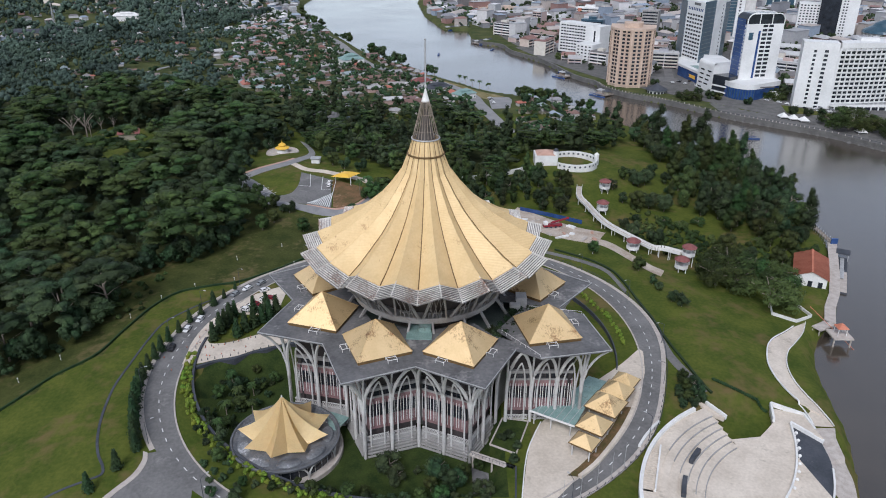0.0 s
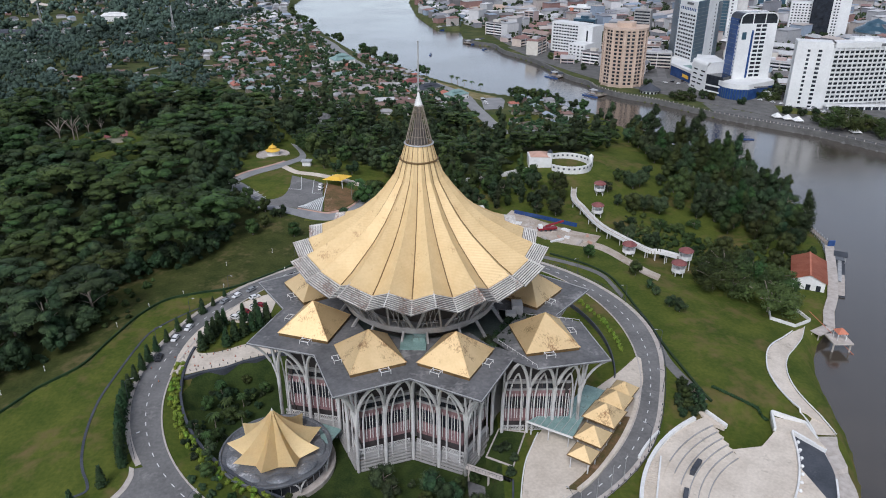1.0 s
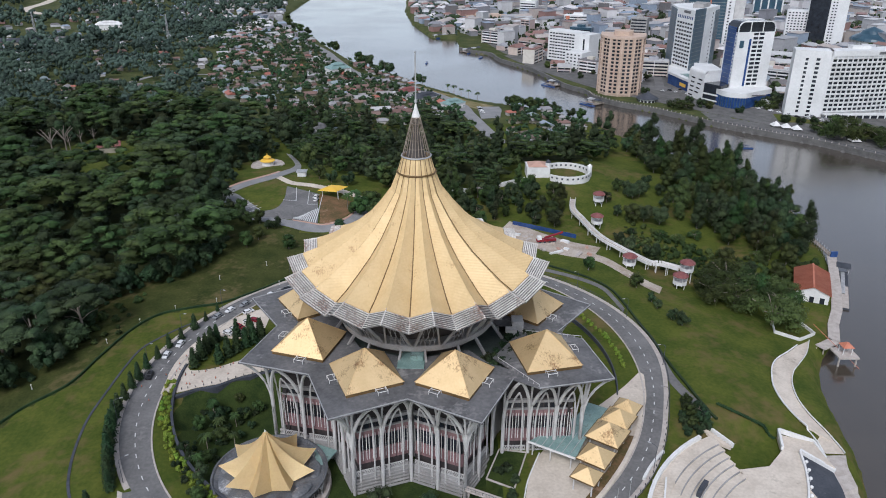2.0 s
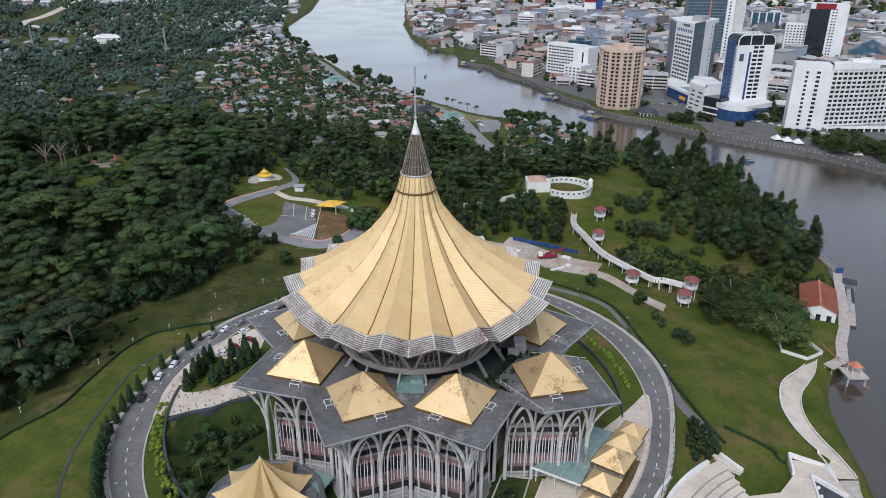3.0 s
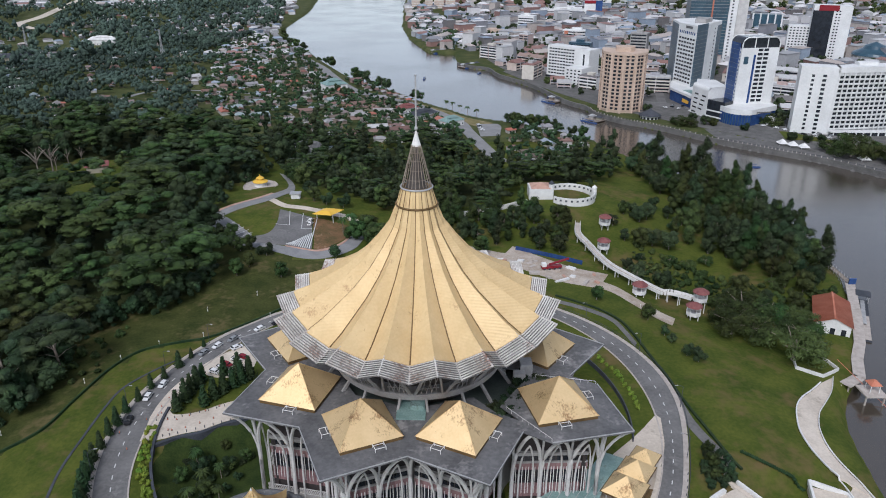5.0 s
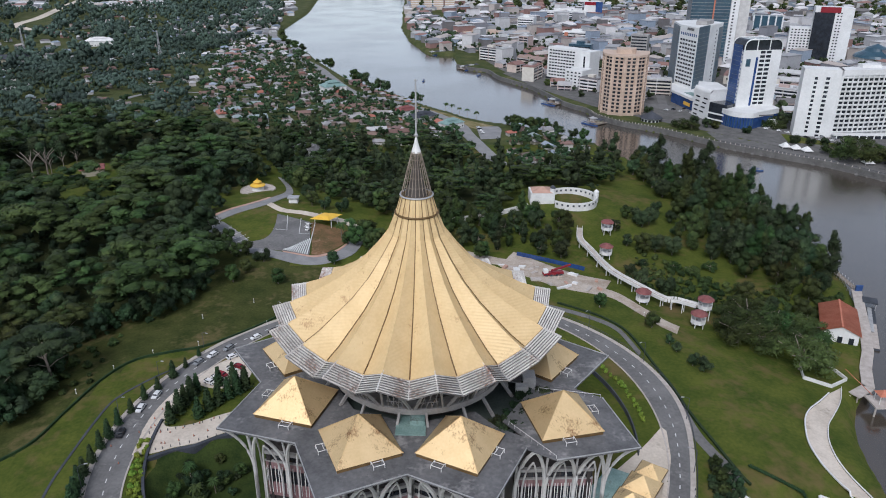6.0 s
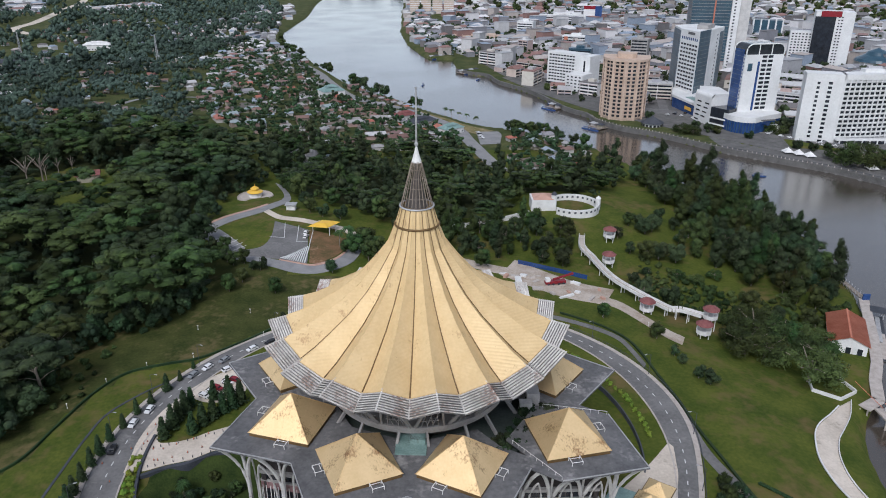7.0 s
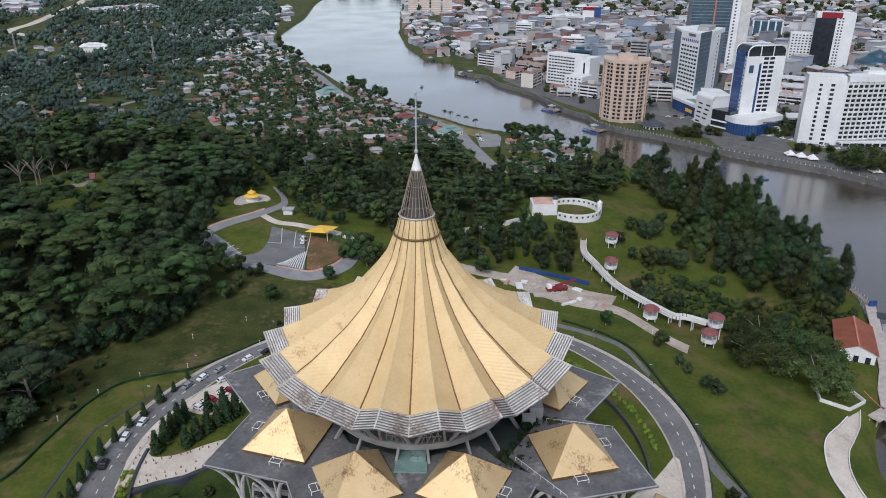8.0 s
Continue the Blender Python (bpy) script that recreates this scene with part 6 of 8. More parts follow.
def plant_tree(kind, x, y, scale=1.0, group="", z=None, which=None):
    nm, label, cat = WORDS[kind]
    tr, cr = TREE[kind][plant_rng.randrange(len(TREE[kind])) if which is None else which]
    s = scale * plant_rng.uniform(0.88, 1.12)
    t = thing(nm, pose(x, y, (ground_z(x, y) if z is None else z) - 0.1, 0, 0, plant_rng.uniform(0, 360)) @ Matrix.Diagonal((s, s, s * plant_rng.uniform(0.92, 1.1), 1)), label, cat, group)
    put("trunk", tr, t)
    put("crown", cr, t)


def inside(x, y, poly):
    hit = False
    for (x0, y0), (x1, y1) in zip(poly, poly[1:] + poly[:1]):
        if (y0 > y) != (y1 > y) and x < x0 + (x1 - x0) * (y - y0) / (y1 - y0):
            hit = not hit
    return hit


def spread(poly, gap, seed, tries=30, avoid=()):
    """Places of the plan inside an outline, at least a gap apart."""
    rng = random.Random(seed)
    xs_, ys_ = [p[0] for p in poly], [p[1] for p in poly]
    cells, out = {}, []
    area = (max(xs_) - min(xs_)) * (max(ys_) - min(ys_))
    for _ in range(int(area / gap ** 2 * tries / 8)):
        x, y = rng.uniform(min(xs_), max(xs_)), rng.uniform(min(ys_), max(ys_))
        if not inside(x, y, poly) or any(inside(x, y, p) for p in avoid):
            continue
        c = (int(x // gap), int(y // gap))
        if any(math.hypot(x - u, y - v) < gap for i in (-1, 0, 1) for j in (-1, 0, 1) for u, v in cells.get((c[0] + i, c[1] + j), ())):
            continue
        cells.setdefault(c, []).append((x, y))
        out.append((x, y))
    return out


# clipped cypresses along the outer kerb and in the wedge by the apron
for x, y, k in ((-84.6, 56, 0.7), (-87, 48, 0.8), (-89.4, 41.4, 1.25), (-92.2, 33.7, 1.1), (-94.8, 27.8, 1.15), (-96.5, 20.5, 1.2), (-98.0, 13.6, 1.3), (-98.4, 7.0, 1.35), (-98.8, 1.8, 1.35), (-98.7, -4.7, 1.4), (-98.4, -10.6, 1.45), (-97.6, -15.5, 1.5), (-96.6, -20, 1.5), (-95.4, -24.4, 1.55), (-94.0, -28.6, 1.55), (-92.6, -32.6, 1.5), (-91.0, -36.6, 1.5), (-89.4, -40.4, 1.5), (-87.6, -44, 1.5), (-86.2, -47.4, 1.4), (-88.6, -55.5, 1.5), (-93.5, -63.5, 1.6)):
    plant_tree("cone", x, y, k, "cypresses along the road")
for x, y in ((-81.4, 14.6), (-80.2, 19.6), (-79.6, 23.6), (-78.8, 28.0), (-78.0, 32.0), (-73.2, 17.6), (-71.0, 21.5), (-68.6, 25.0), (-66.2, 28.2), (-63.8, 31.0), (-61.6, 33.6), (-71.5, 36.0), (-66.5, 37.0)):
    plant_tree("cone", x, y, 1.7, "cypresses in the wedge bed")
# ornamental hedges in the band inside the road
hedge_rng = random.Random(3)
for a in range(186, 262, 2):
    for r in (81.8, 83.4):
        p = ring_off(radians(a + hedge_rng.uniform(-0.8, 0.8)), r + hedge_rng.uniform(-0.6, 0.6))
        plant_tree("shrub", p.x, p.y, 0.9, "clipped hedge plants", which=1)
for a in range(2, 44, 2):
    p = ring_off(radians(a), 77.5 + 0.05 * a + hedge_rng.uniform(-0.5, 0.5))
    plant_tree("shrub", p.x, p.y, 0.9, "clipped hedge plants", which=1)
# garden trees in front of the facade and round the annex
for x, y, s in ((-9.5, -50.5, 0.9), (-7.0, -53.5, 0.75), (5.0, -51.5, 0.95), (8.0, -54.5, 0.8), (3.0, -57, 0.45), (-16, -60, 0.4), (0, -61, 0.4), (11, -55, 0.7), (18, -59, 0.6), (6, -63, 0.55), (-62, -20, 0.55), (-67, -10, 0.6), (-58, -8, 0.45), (-64, -30, 0.5), (-60, -52, 0.45), (-20, -64, 0.5), (17, -48, 0.35)):
    plant_tree("round", x, y, s, "garden trees", which=0 if s > 0.55 else 1)
for x, y in spread([(-74, -4), (-52, -2), (-60, -20), (-62, -40), (-52, -62), (-20, -66), (20, -66), (22, -60), (-22, -60), (-60, -62), (-72, -36)], 3.4, 8):
    plant_tree("shrub", x, y, 1.0, "garden shrubs", which=0)
for x, y in ((27, -39), (29, -44), (24.5, -40), (27.5, -50)):
    plant_tree("shrub", x, y, 1.3, "garden shrubs", z=0.0, which=0)
for k in range(16):
    a = radians(34 + 3.0 * k)
    p = polar(31.5 + 2.5 * (k % 3), a, 0)
    plant_tree("shrub", p.x, p.y, 1.6, "court plants", z=27.2, which=0)
garden_rng = random.Random(77)
for x, y in spread([(-76, 0), (-56, 2), (-50, -16), (-60, -24), (-62, -44), (-70, -34)], 5.2, 18) + spread([(-62, -58), (-40, -62), (-24, -58), (-22, -66), (-44, -70), (-60, -66)], 6.0, 19) + spread([(-14, -50), (14, -50), (22, -62), (-18, -66)], 6.5, 20):
    plant_tree("round", x, y, garden_rng.uniform(0.26, 0.52), "garden trees")
for x, y, s in ((-104, 156, 0.6), (-97, 151, 0.7), (-88, 148, 0.7), (-100, 160, 0.75), (-78, 139, 0.65), (-108, 163, 0.7), (-93, 147, 0.75), (-115, 165, 0.7), (-82, 140, 0.5), (-88, 120, 0.75), (-84, 128, 0.6), (-44, 138, 0.7), (-36, 160, 1.0), (-30, 166, 1.2), (-28, 152, 1.1), (-24, 160, 1.15), (-33, 174, 0.9), (-66, 212, 0.8), (-58, 206, 0.9), (-48, 204, 1.0), (-70, 224, 1.0), (-118, 262, 0.8), (-124, 246, 0.7)):
    plant_tree("round", x, y, s, "hillside trees")
for x, y, s in ((112, 165, 1.0), (120, 168, 1.1), (128, 165, 1.15), (106, 172, 0.8), (101, 125, 0.85), (112, 122, 0.9), (148, 118, 0.9), (128, 112, 0.7), (156, 108, 0.8), (168, 104, 0.8), (132, 214, 1.0), (118, 200, 0.9)):
    plant_tree("round", x, y, s, "hillside trees")
hedge_line = [Vector((99.9, -7.3, 0)).lerp(Vector((114.4, -19.4, 0)), i / 30) for i in range(31)]
low_hedge = [(p.x, p.y, land(p.x, p.y) + 0.5) for p in hedge_line]
tagged(new("lawn_hedge", array_mesh("lawn_hedge", *leaf_quads(np.random.default_rng(6), low_hedge, np.full((31, 3), 0.62), 60, 0.16), LEAF_CONE)), "low clipped dark green hedge across the lawn", "hedge")
for x, y in spread([(87, -6), (92, -9), (93, -18), (88, -24), (84, -22)], 2.4, 23):
    plant_tree("shrub", x, y, 1.5, "bank shrubs", which=0)
# lawn trees east
for x, y, s in ((94, 80, 0.8), (98, 60, 0.5), (101, 50, 0.55), (104, 46, 0.6), (97, 66, 0.45), (89, -8, 0.42), (91.5, -13, 0.5), (88, -14, 0.5), (91, -17.5, 0.48), (87.5, -19, 0.42), (76, 97, 0.7)):
    plant_tree("round", x, y, s, "lawn trees")
for x, y, s in ((146.5, 58.5, 1.3), (128.5, 76, 1.2), (138, 90, 1.25), (157, 74, 1.0), (163, 88, 0.8), (150, 90, 0.9), (136, 74, 1.0), (124, 149, 0.36), (132, 145, 0.42), (143, 150, 0.4), (150, 128, 0.4), (168, 126, 0.45)):
    plant_tree("spreading", x, y, s, "great riverside trees")
for x, y, s in ((102, 131, 0.9), (112, 123, 0.8), (103, 188, 0.7), (120, 196, 1.1), (125, 200, 1.0), (113, 205, 0.7), (100, 142, 0.7), (109, 150, 0.6), (-67, 118, 0.85), (-40, 160, 0.7), (-58, 90, 0.5), (28, 150, 0.9)):
    plant_tree("round", x, y, s, "hillside trees")
EAST_WOOD = [(134, 178), (144, 162), (160, 140), (178, 116), (196, 134), (204, 160), (212, 200), (205, 245), (186, 296), (150, 340), (140, 300), (150, 240), (138, 206)]
for x, y in spread(EAST_WOOD, 7.9, 4):
    plant_tree("column" if plant_rng.random() < 0.35 else "round", x, y, plant_rng.uniform(1.0, 1.6) if x > 140 else 0.8, "riverside wood")
NORTH_WOOD = [(30, 160), (54, 158), (76, 150), (76, 176), (70, 196), (58, 206), (40, 202), (20, 196), (2, 186), (8, 172)]
for x, y in spread(NORTH_WOOD, 7.6, 5):
    plant_tree("round" if plant_rng.random() < 0.6 else "column", x, y, plant_rng.uniform(0.8, 1.15), "wood below the fort")


def wood(name, places, kinds, label, count, size, seed, scale=(0.85, 1.2)):
    """A far wood that nobody could count: one object of joined crowns."""
    rng = np.random.default_rng(seed)
    base = [crown(k, 31 * seed + i, count, size) for i, k in enumerate(kinds)]
    vs, qs, ts, n = [], [], [], 0
    for x, y in places:
        b, q, t = base[rng.integers(len(base))]
        a, s = rng.uniform(0, 6.28), rng.uniform(*scale)
        c, k = math.cos(a) * s, math.sin(a) * s
        v = b.copy()
        v[:, 0], v[:, 1] = b[:, 0] * c - b[:, 1] * k + x, b[:, 0] * k + b[:, 1] * c + y
        v[:, 2] = b[:, 2] * s * rng.uniform(0.9, 1.15) + ground_z(x, y)
        vs.append(v)
        qs.append(q + n)
        ts.append(t + n)
        n += len(v)
    return np.concatenate(vs), np.concatenate(qs), np.concatenate(ts)


def wood_object(name, v, material, label):
    ob = new(name, array_mesh(name, *v, material))
    return tagged(ob, label, "woodland", kind="stuff")


WEST_WOOD = [(-112, 214), (-107, 150), (-97, 108), (-108, 88), (-126, 80), (-136, 62), (-130, 34), (-134, 14), (-150, -2), (-180, -18), (-250, 10), (-330, 150), (-420, 330), (-420, 395), (-359, 396), (-302, 420), (-252, 416), (-206, 422), (-160, 402), (-134, 364), (-104, 332), (-108, 290), (-122, 250), (-128, 222)]
HILL_LOT = [(-130, 184), (-116, 170), (-98, 154), (-84, 160), (-84, 200), (-96, 214), (-112, 208), (-140, 178)]
CLEARING = [(-196, 250), (-236, 246), (-284, 306), (-262, 345), (-208, 330)]
west = spread(WEST_WOOD, 15.0, 11, avoid=[CLEARING, HILL_LOT])
near_west = sorted(west, key=lambda p: p[1] - 0.35 * abs(p[0] + 140))[:40]
for x, y in near_west:
    plant_tree("rain", x, y, plant_rng.uniform(1.25, 2.1), "western wood")
rest = [p for p in west if p not in set(near_west)]
wood_object("western_woodland", wood("w", rest[::2], ("rain", "rain", "rain"), "", 1300, 0.25, 3, (1.4, 2.6)), LEAF_PALE, "broad canopy of olive-green rain trees")
wood_object("western_woodland", wood("w", rest[1::2], ("rain", "round"), "", 1300, 0.25, 4, (1.2, 2.2)), LEAF, "broad canopy of dark green forest trees")
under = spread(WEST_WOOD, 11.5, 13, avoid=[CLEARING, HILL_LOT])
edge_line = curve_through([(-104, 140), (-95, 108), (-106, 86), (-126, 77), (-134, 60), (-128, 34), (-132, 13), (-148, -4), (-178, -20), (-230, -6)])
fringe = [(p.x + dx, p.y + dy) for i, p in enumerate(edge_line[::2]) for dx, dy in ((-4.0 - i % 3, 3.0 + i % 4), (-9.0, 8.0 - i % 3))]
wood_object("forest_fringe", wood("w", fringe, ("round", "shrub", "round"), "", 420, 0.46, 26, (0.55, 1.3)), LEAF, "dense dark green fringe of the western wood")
# understorey crowns, with the canopy's shade in their leaf colour
wood_object("western_understorey", wood("w", under, ("round", "far"), "", 110, 0.5, 24, (0.7, 1.3)), LEAF_SHADE, "understorey between the rain trees, canopy shade painted in its leaves")
for i, (x, y) in enumerate(((-262, 306), (-268, 312), (-258, 316), (-274, 304), (-251, 322))):
    t = thing("bare_tree", pose(x, y, land(x, y) - 0.1, 0, 0, 50 * i) @ Matrix.Diagonal((1.0, 1.0, 2.2, 1)), "pale leafless tree at the forest edge", "tree", "bare trees")
    put("trunk", TREE["spreading" if i % 2 else "round"][0][0], t)
slope = spread([(98, 140), (104, 116), (128, 104), (172, 100), (196, 122), (150, 128), (126, 150), (112, 168)], 3.6, 86) + spread([(-118, 40), (-130, 30), (-136, 60), (-122, 76)], 5.0, 87)
wood_object("hillside_scrub", wood("w", slope, ("shrub",), "", 60, 0.34, 25, (0.8, 2.2)), LEAF_PALE, "rough green scrub on the riverside slope")
MID_WOOD = [(-92, 262), (-64, 232), (-20, 200), (0, 192), (40, 212), (58, 246), (104, 244), (130, 300), (140, 335), (122, 342), (107, 308), (83, 294), (65, 294), (45, 306), (31, 376), (11, 380), (-22, 386), (-43, 382), (-78, 396), (-116, 416), (-142, 428), (-128, 370), (-100, 318)]
mid = spread(MID_WOOD, 8.2, 12, avoid=[[(-40, 250), (-28, 250), (-28, 262), (-40, 262)]])
wood_object("hill_woodland", wood("w", mid[::2], ("round", "column", "far"), "", 340, 0.36, 5, (0.75, 1.5)), LEAF, "dark green wood on the hill behind the hall")
wood_object("hill_woodland", wood("w", mid[1::2], ("round", "umbrella", "far"), "", 340, 0.36, 6, (0.75, 1.5)), LEAF_PALE, "olive-green wood on the hill behind the hall")

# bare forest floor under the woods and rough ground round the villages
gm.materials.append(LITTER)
gm.materials.append(SCRUB)
gm.materials.append(GARDEN)
gm.materials.append(QUAY)
gm.materials.append(ROUGH_GRASS)
ROUGH = [(p.x, p.y) for p in drain] + [(-40, 112), (-34, 132), (-62, 136), (-102, 158), (-118, 172), (-118, 214), (-220, 200), (-220, -60)]
slots = np.zeros(len(gf), dtype=np.int32)
for i, poly in enumerate(gm.polygons):
    x, y = poly.center.x, poly.center.y
    if math.hypot(x + 4, y - 13) < 84 and poly.center.z < -0.5:
        slots[i] = 3
    if 200 < y < 760 and 0 < x - bank_x(EAST_BANK, y) + 6 < 40:
        slots[i] = 4
    if x < -34 and y < 215 and inside(x, y, ROUGH):
        slots[i] = 5
    if x > 240 or y < -30 or (abs(x) < 90 and y < 150 and x > -34):
        continue
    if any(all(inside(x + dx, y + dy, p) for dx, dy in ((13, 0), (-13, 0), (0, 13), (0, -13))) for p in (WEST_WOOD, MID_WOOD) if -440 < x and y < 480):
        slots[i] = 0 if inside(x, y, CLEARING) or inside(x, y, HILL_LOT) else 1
    elif y > 395 or x < -330:
        slots[i] = 2
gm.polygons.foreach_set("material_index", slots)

# ---- village on the near bank ----


def hipped(bm, x, y, w, d, h, hip, turn=False):
    """A pitched sheet roof with eaves over a w by d block at x, y."""
    a, b = w / 2 + 0.8, d / 2 + 0.8
    r = a - b * 0.8 if hip else a
    pts = ((-a, -b, h), (a, -b, h), (a, b, h), (-a, b, h), (-r, 0, h + b * 0.48), (r, 0, h + b * 0.48))
    v = [bm.verts.new((x - p[1], y + p[0], p[2]) if turn else (x + p[0], y + p[1], p[2])) for p in pts]
    for q in ((0, 1, 5, 4), (2, 3, 4, 5), (1, 2, 5), (3, 0, 4), (3, 2, 1, 0)):
        bm.faces.new([v[i] for i in q])
    return bm


PANE = mesh_of("window_pane", boxes((-0.65, 0.65, -0.04, 0.04, 0, 1.3)), GLASS)


def house_parts(w, d, h, hip, wing=0.0, porch=False):
    walls = [mesh_of("wall", boxes((-w / 2, w / 2, -d / 2, d / 2, -1.0, h)), VILLAGE_WALL)]
    roofs = [mesh_of("roof", hipped(bmesh.new(), 0, 0, w, d, h, hip), VILLAGE_ROOF)]
    if wing:
        walls.append(mesh_of("wing_wall", boxes((w / 2 - wing, w / 2 - 0.2, -d / 2 - wing * 0.8, -d / 2 - 0.02, -1.0, h - 0.4)), VILLAGE_WALL))
        roofs.append(mesh_of("wing_roof", hipped(bmesh.new(), w / 2 - wing / 2, -d / 2 - wing * 0.3, wing * 1.4, wing * 0.8, h - 0.3, False, True), VILLAGE_ROOF))
    if porch:
        bm = bmesh.new()
        v = [bm.verts.new(p) for p in ((-w / 2, -d / 2 - 3.4, 2.3), (w / 4, -d / 2 - 3.4, 2.3), (w / 4, -d / 2, 3.0), (-w / 2, -d / 2, 3.0))]
        bm.faces.new(v)
        bmesh.ops.solidify(bm, geom=bm.faces[:], thickness=0.15)
        roofs.append(mesh_of("porch_roof", bm, METAL))
    panes = [(x + 0.65, -d / 2 - 0.05, 1.0 + 2.8 * k) for k in range(int(h // 2.8)) for x in np.arange(-w / 2 + 1.6, w / 2 - 1, 5.2)]
    return walls, panes, roofs


HOUSES = [house_parts(11, 8, 3.4, True, 4.0), house_parts(14, 8, 3.6, False, 0.0, True), house_parts(9, 8, 5.6, True, 3.5, True), house_parts(17, 9, 4.2, False, 5.0), house_parts(10, 7, 3.2, False, 0.0, True), house_parts(8, 6, 3.0, False)]
VILLAGE = [(-179, 465), (-142, 440), (-116, 426), (-96, 416), (-78, 406), (-43, 392), (-22, 396), (24, 388), (28, 440), (10, 478), (-5, 522), (-60, 612), (-112, 702), (-168, 835), (-240, 1000), (-300, 1060), (-310, 880), (-262, 700), (-240, 560)]
SPARSE = [(-412, 540), (-330, 440), (-252, 436), (-200, 440), (-245, 560), (-265, 700), (-312, 880), (-440, 860)]


def off_road(places, line, gap):
    return [p for p in places if min((Vector(p) - q).length for q in line) > gap]


POINT = [(58, 322), (86, 308), (108, 330), (126, 380), (104, 428), (70, 446), (64, 400)]
homes = off_road(off_road(spread(VILLAGE, 12.2, 21) + spread(POINT, 14, 29) + spread(SPARSE, 27, 22), riverside, 11), village_lane, 8)
home_rng = random.Random(9)
homes.sort(key=lambda p: p[1])
for i, (x, y) in enumerate(homes[:300]):
    if home_rng.random() < 0.1:
        continue
    walls, panes, roofs = HOUSES[home_rng.randrange(6)]
    h = thing("house", pose(x, y, land(x, y), 0, 0, home_rng.choice((20, 110, 30, 120, 200)) + home_rng.uniform(-14, 14)) @ Matrix.Scale(home_rng.uniform(0.7, 0.95), 4), "low village house with weathered sheet roof", "house", "village houses")
    for me in walls + roofs:
        put(me.name.split(".")[0], me, h)
    for p in panes[:1]:
        put("window_pane", PANE, h, pose(*p))


def far_blocks(name, places, sizes, material, label, seed, pitched=True, category="houses"):
    """Far houses past counting: walls and roofs joined."""
    rng = np.random.default_rng(seed)
    v, q = [], []
    for x, y in places:
        w, d, h = (rng.uniform(*s) / 2 for s in sizes)
        h *= 2
        a = rng.choice((0.35, 1.92, 1.1, 0.6)) + rng.uniform(-0.1, 0.1)
        c, s, z = math.cos(a), math.sin(a), land(x, y)
        n = len(v)
        up = h + (d * 0.5 if pitched else 0.0)
        for X, Y, Z in ((-w, -d, -1), (w, -d, -1), (w, d, -1), (-w, d, -1), (-w, -d, h), (w, -d, h), (w, d, h), (-w, d, h)):
            v.append((x + X * c - Y * s, y + X * s + Y * c, z + Z))
        q += [(n, n + 1, n + 5, n + 4), (n + 1, n + 2, n + 6, n + 5), (n + 2, n + 3, n + 7, n + 6), (n + 3, n, n + 4, n + 7)]
        m = len(v)
        e = 1.08
        for X, Y, Z in ((-w * e, -d * e, h), (w * e, -d * e, h), (w * e, d * e, h), (-w * e, d * e, h), (-w * (0.7 if pitched else e), 0, up), (w * (0.7 if pitched else e), 0, up)):
            v.append((x + X * c - Y * s, y + X * s + Y * c, z + Z + 0.05))
        q += [(m, m + 1, m + 5, m + 4), (m + 2, m + 3, m + 4, m + 5), (m + 1, m + 2, m + 5, m + 5), (m + 3, m, m + 4, m + 4)]
    me = bpy.data.meshes.new(name)
    me.from_pydata(v, [], [f if len(set(f)) == 4 else tuple(dict.fromkeys(f)) for f in q])
    me.materials.append(material)
    return tagged(new(name, me), label, category, kind="stuff")


far_blocks("far_village", homes[300:] + spread([(-420, 980), (-260, 1040), (-300, 1300), (-360, 1500), (-480, 1200)], 17, 33) + spread([(-760, 520), (-420, 520), (-400, 1400), (-700, 1400)], 36, 34), ((8, 16), (7, 10), (3, 5.5)), CITY_MIXED, "far village houses with mixed sheet roofs", 3)
big_home = thing("long_house", pose(-560, 800, -9, 0, 0, 25), "large dark-roofed house group among trees", "house")
for x, y, w in ((0, 0, 34), (-22, 10, 24), (20, 14, 26)):
    wall = part("wall", boxes((x - w / 2, x + w / 2, y - 7, y + 7, 0, 6)), VILLAGE_WALL, big_home)
    bm = bmesh.new()
    v = [bm.verts.new(p) for p in ((x - w / 2 - 1, y - 8.5, 5.8), (x + w / 2 + 1, y - 8.5, 5.8), (x + w / 2 + 1, y + 8.5, 5.8), (x - w / 2 - 1, y + 8.5, 5.8), (x - w / 2 + 6, y, 10.4), (x + w / 2 - 6, y, 10.4))]
    for q in ((0, 1, 5, 4), (2, 3, 4, 5), (1, 2, 5), (3, 0, 4)):
        bm.faces.new([v[i] for i in q])
    part("roof", bm, BLACK, big_home)
cabin = thing("forest_house", pose(-236, 312, land(-236, 312), 0, 0, 20), "house with red roof in a forest clearing", "house")
part("wall", boxes((-7, 7, -4.5, 4.5, -0.5, 5)), VILLAGE_WALL, cabin)
bm = bmesh.new()
v = [bm.verts.new(p) for p in ((-8, -5.6, 4.9), (8, -5.6, 4.9), (8, 5.6, 4.9), (-8, 5.6, 4.9), (-8, 0, 7.6), (8, 0, 7.6))]
for q in ((0, 1, 5, 4), (2, 3, 4, 5), (1, 2, 5), (3, 0, 4)):
    bm.faces.new([v[i] for i in q])
part("roof", bm, ROOF_MAROON, cabin)
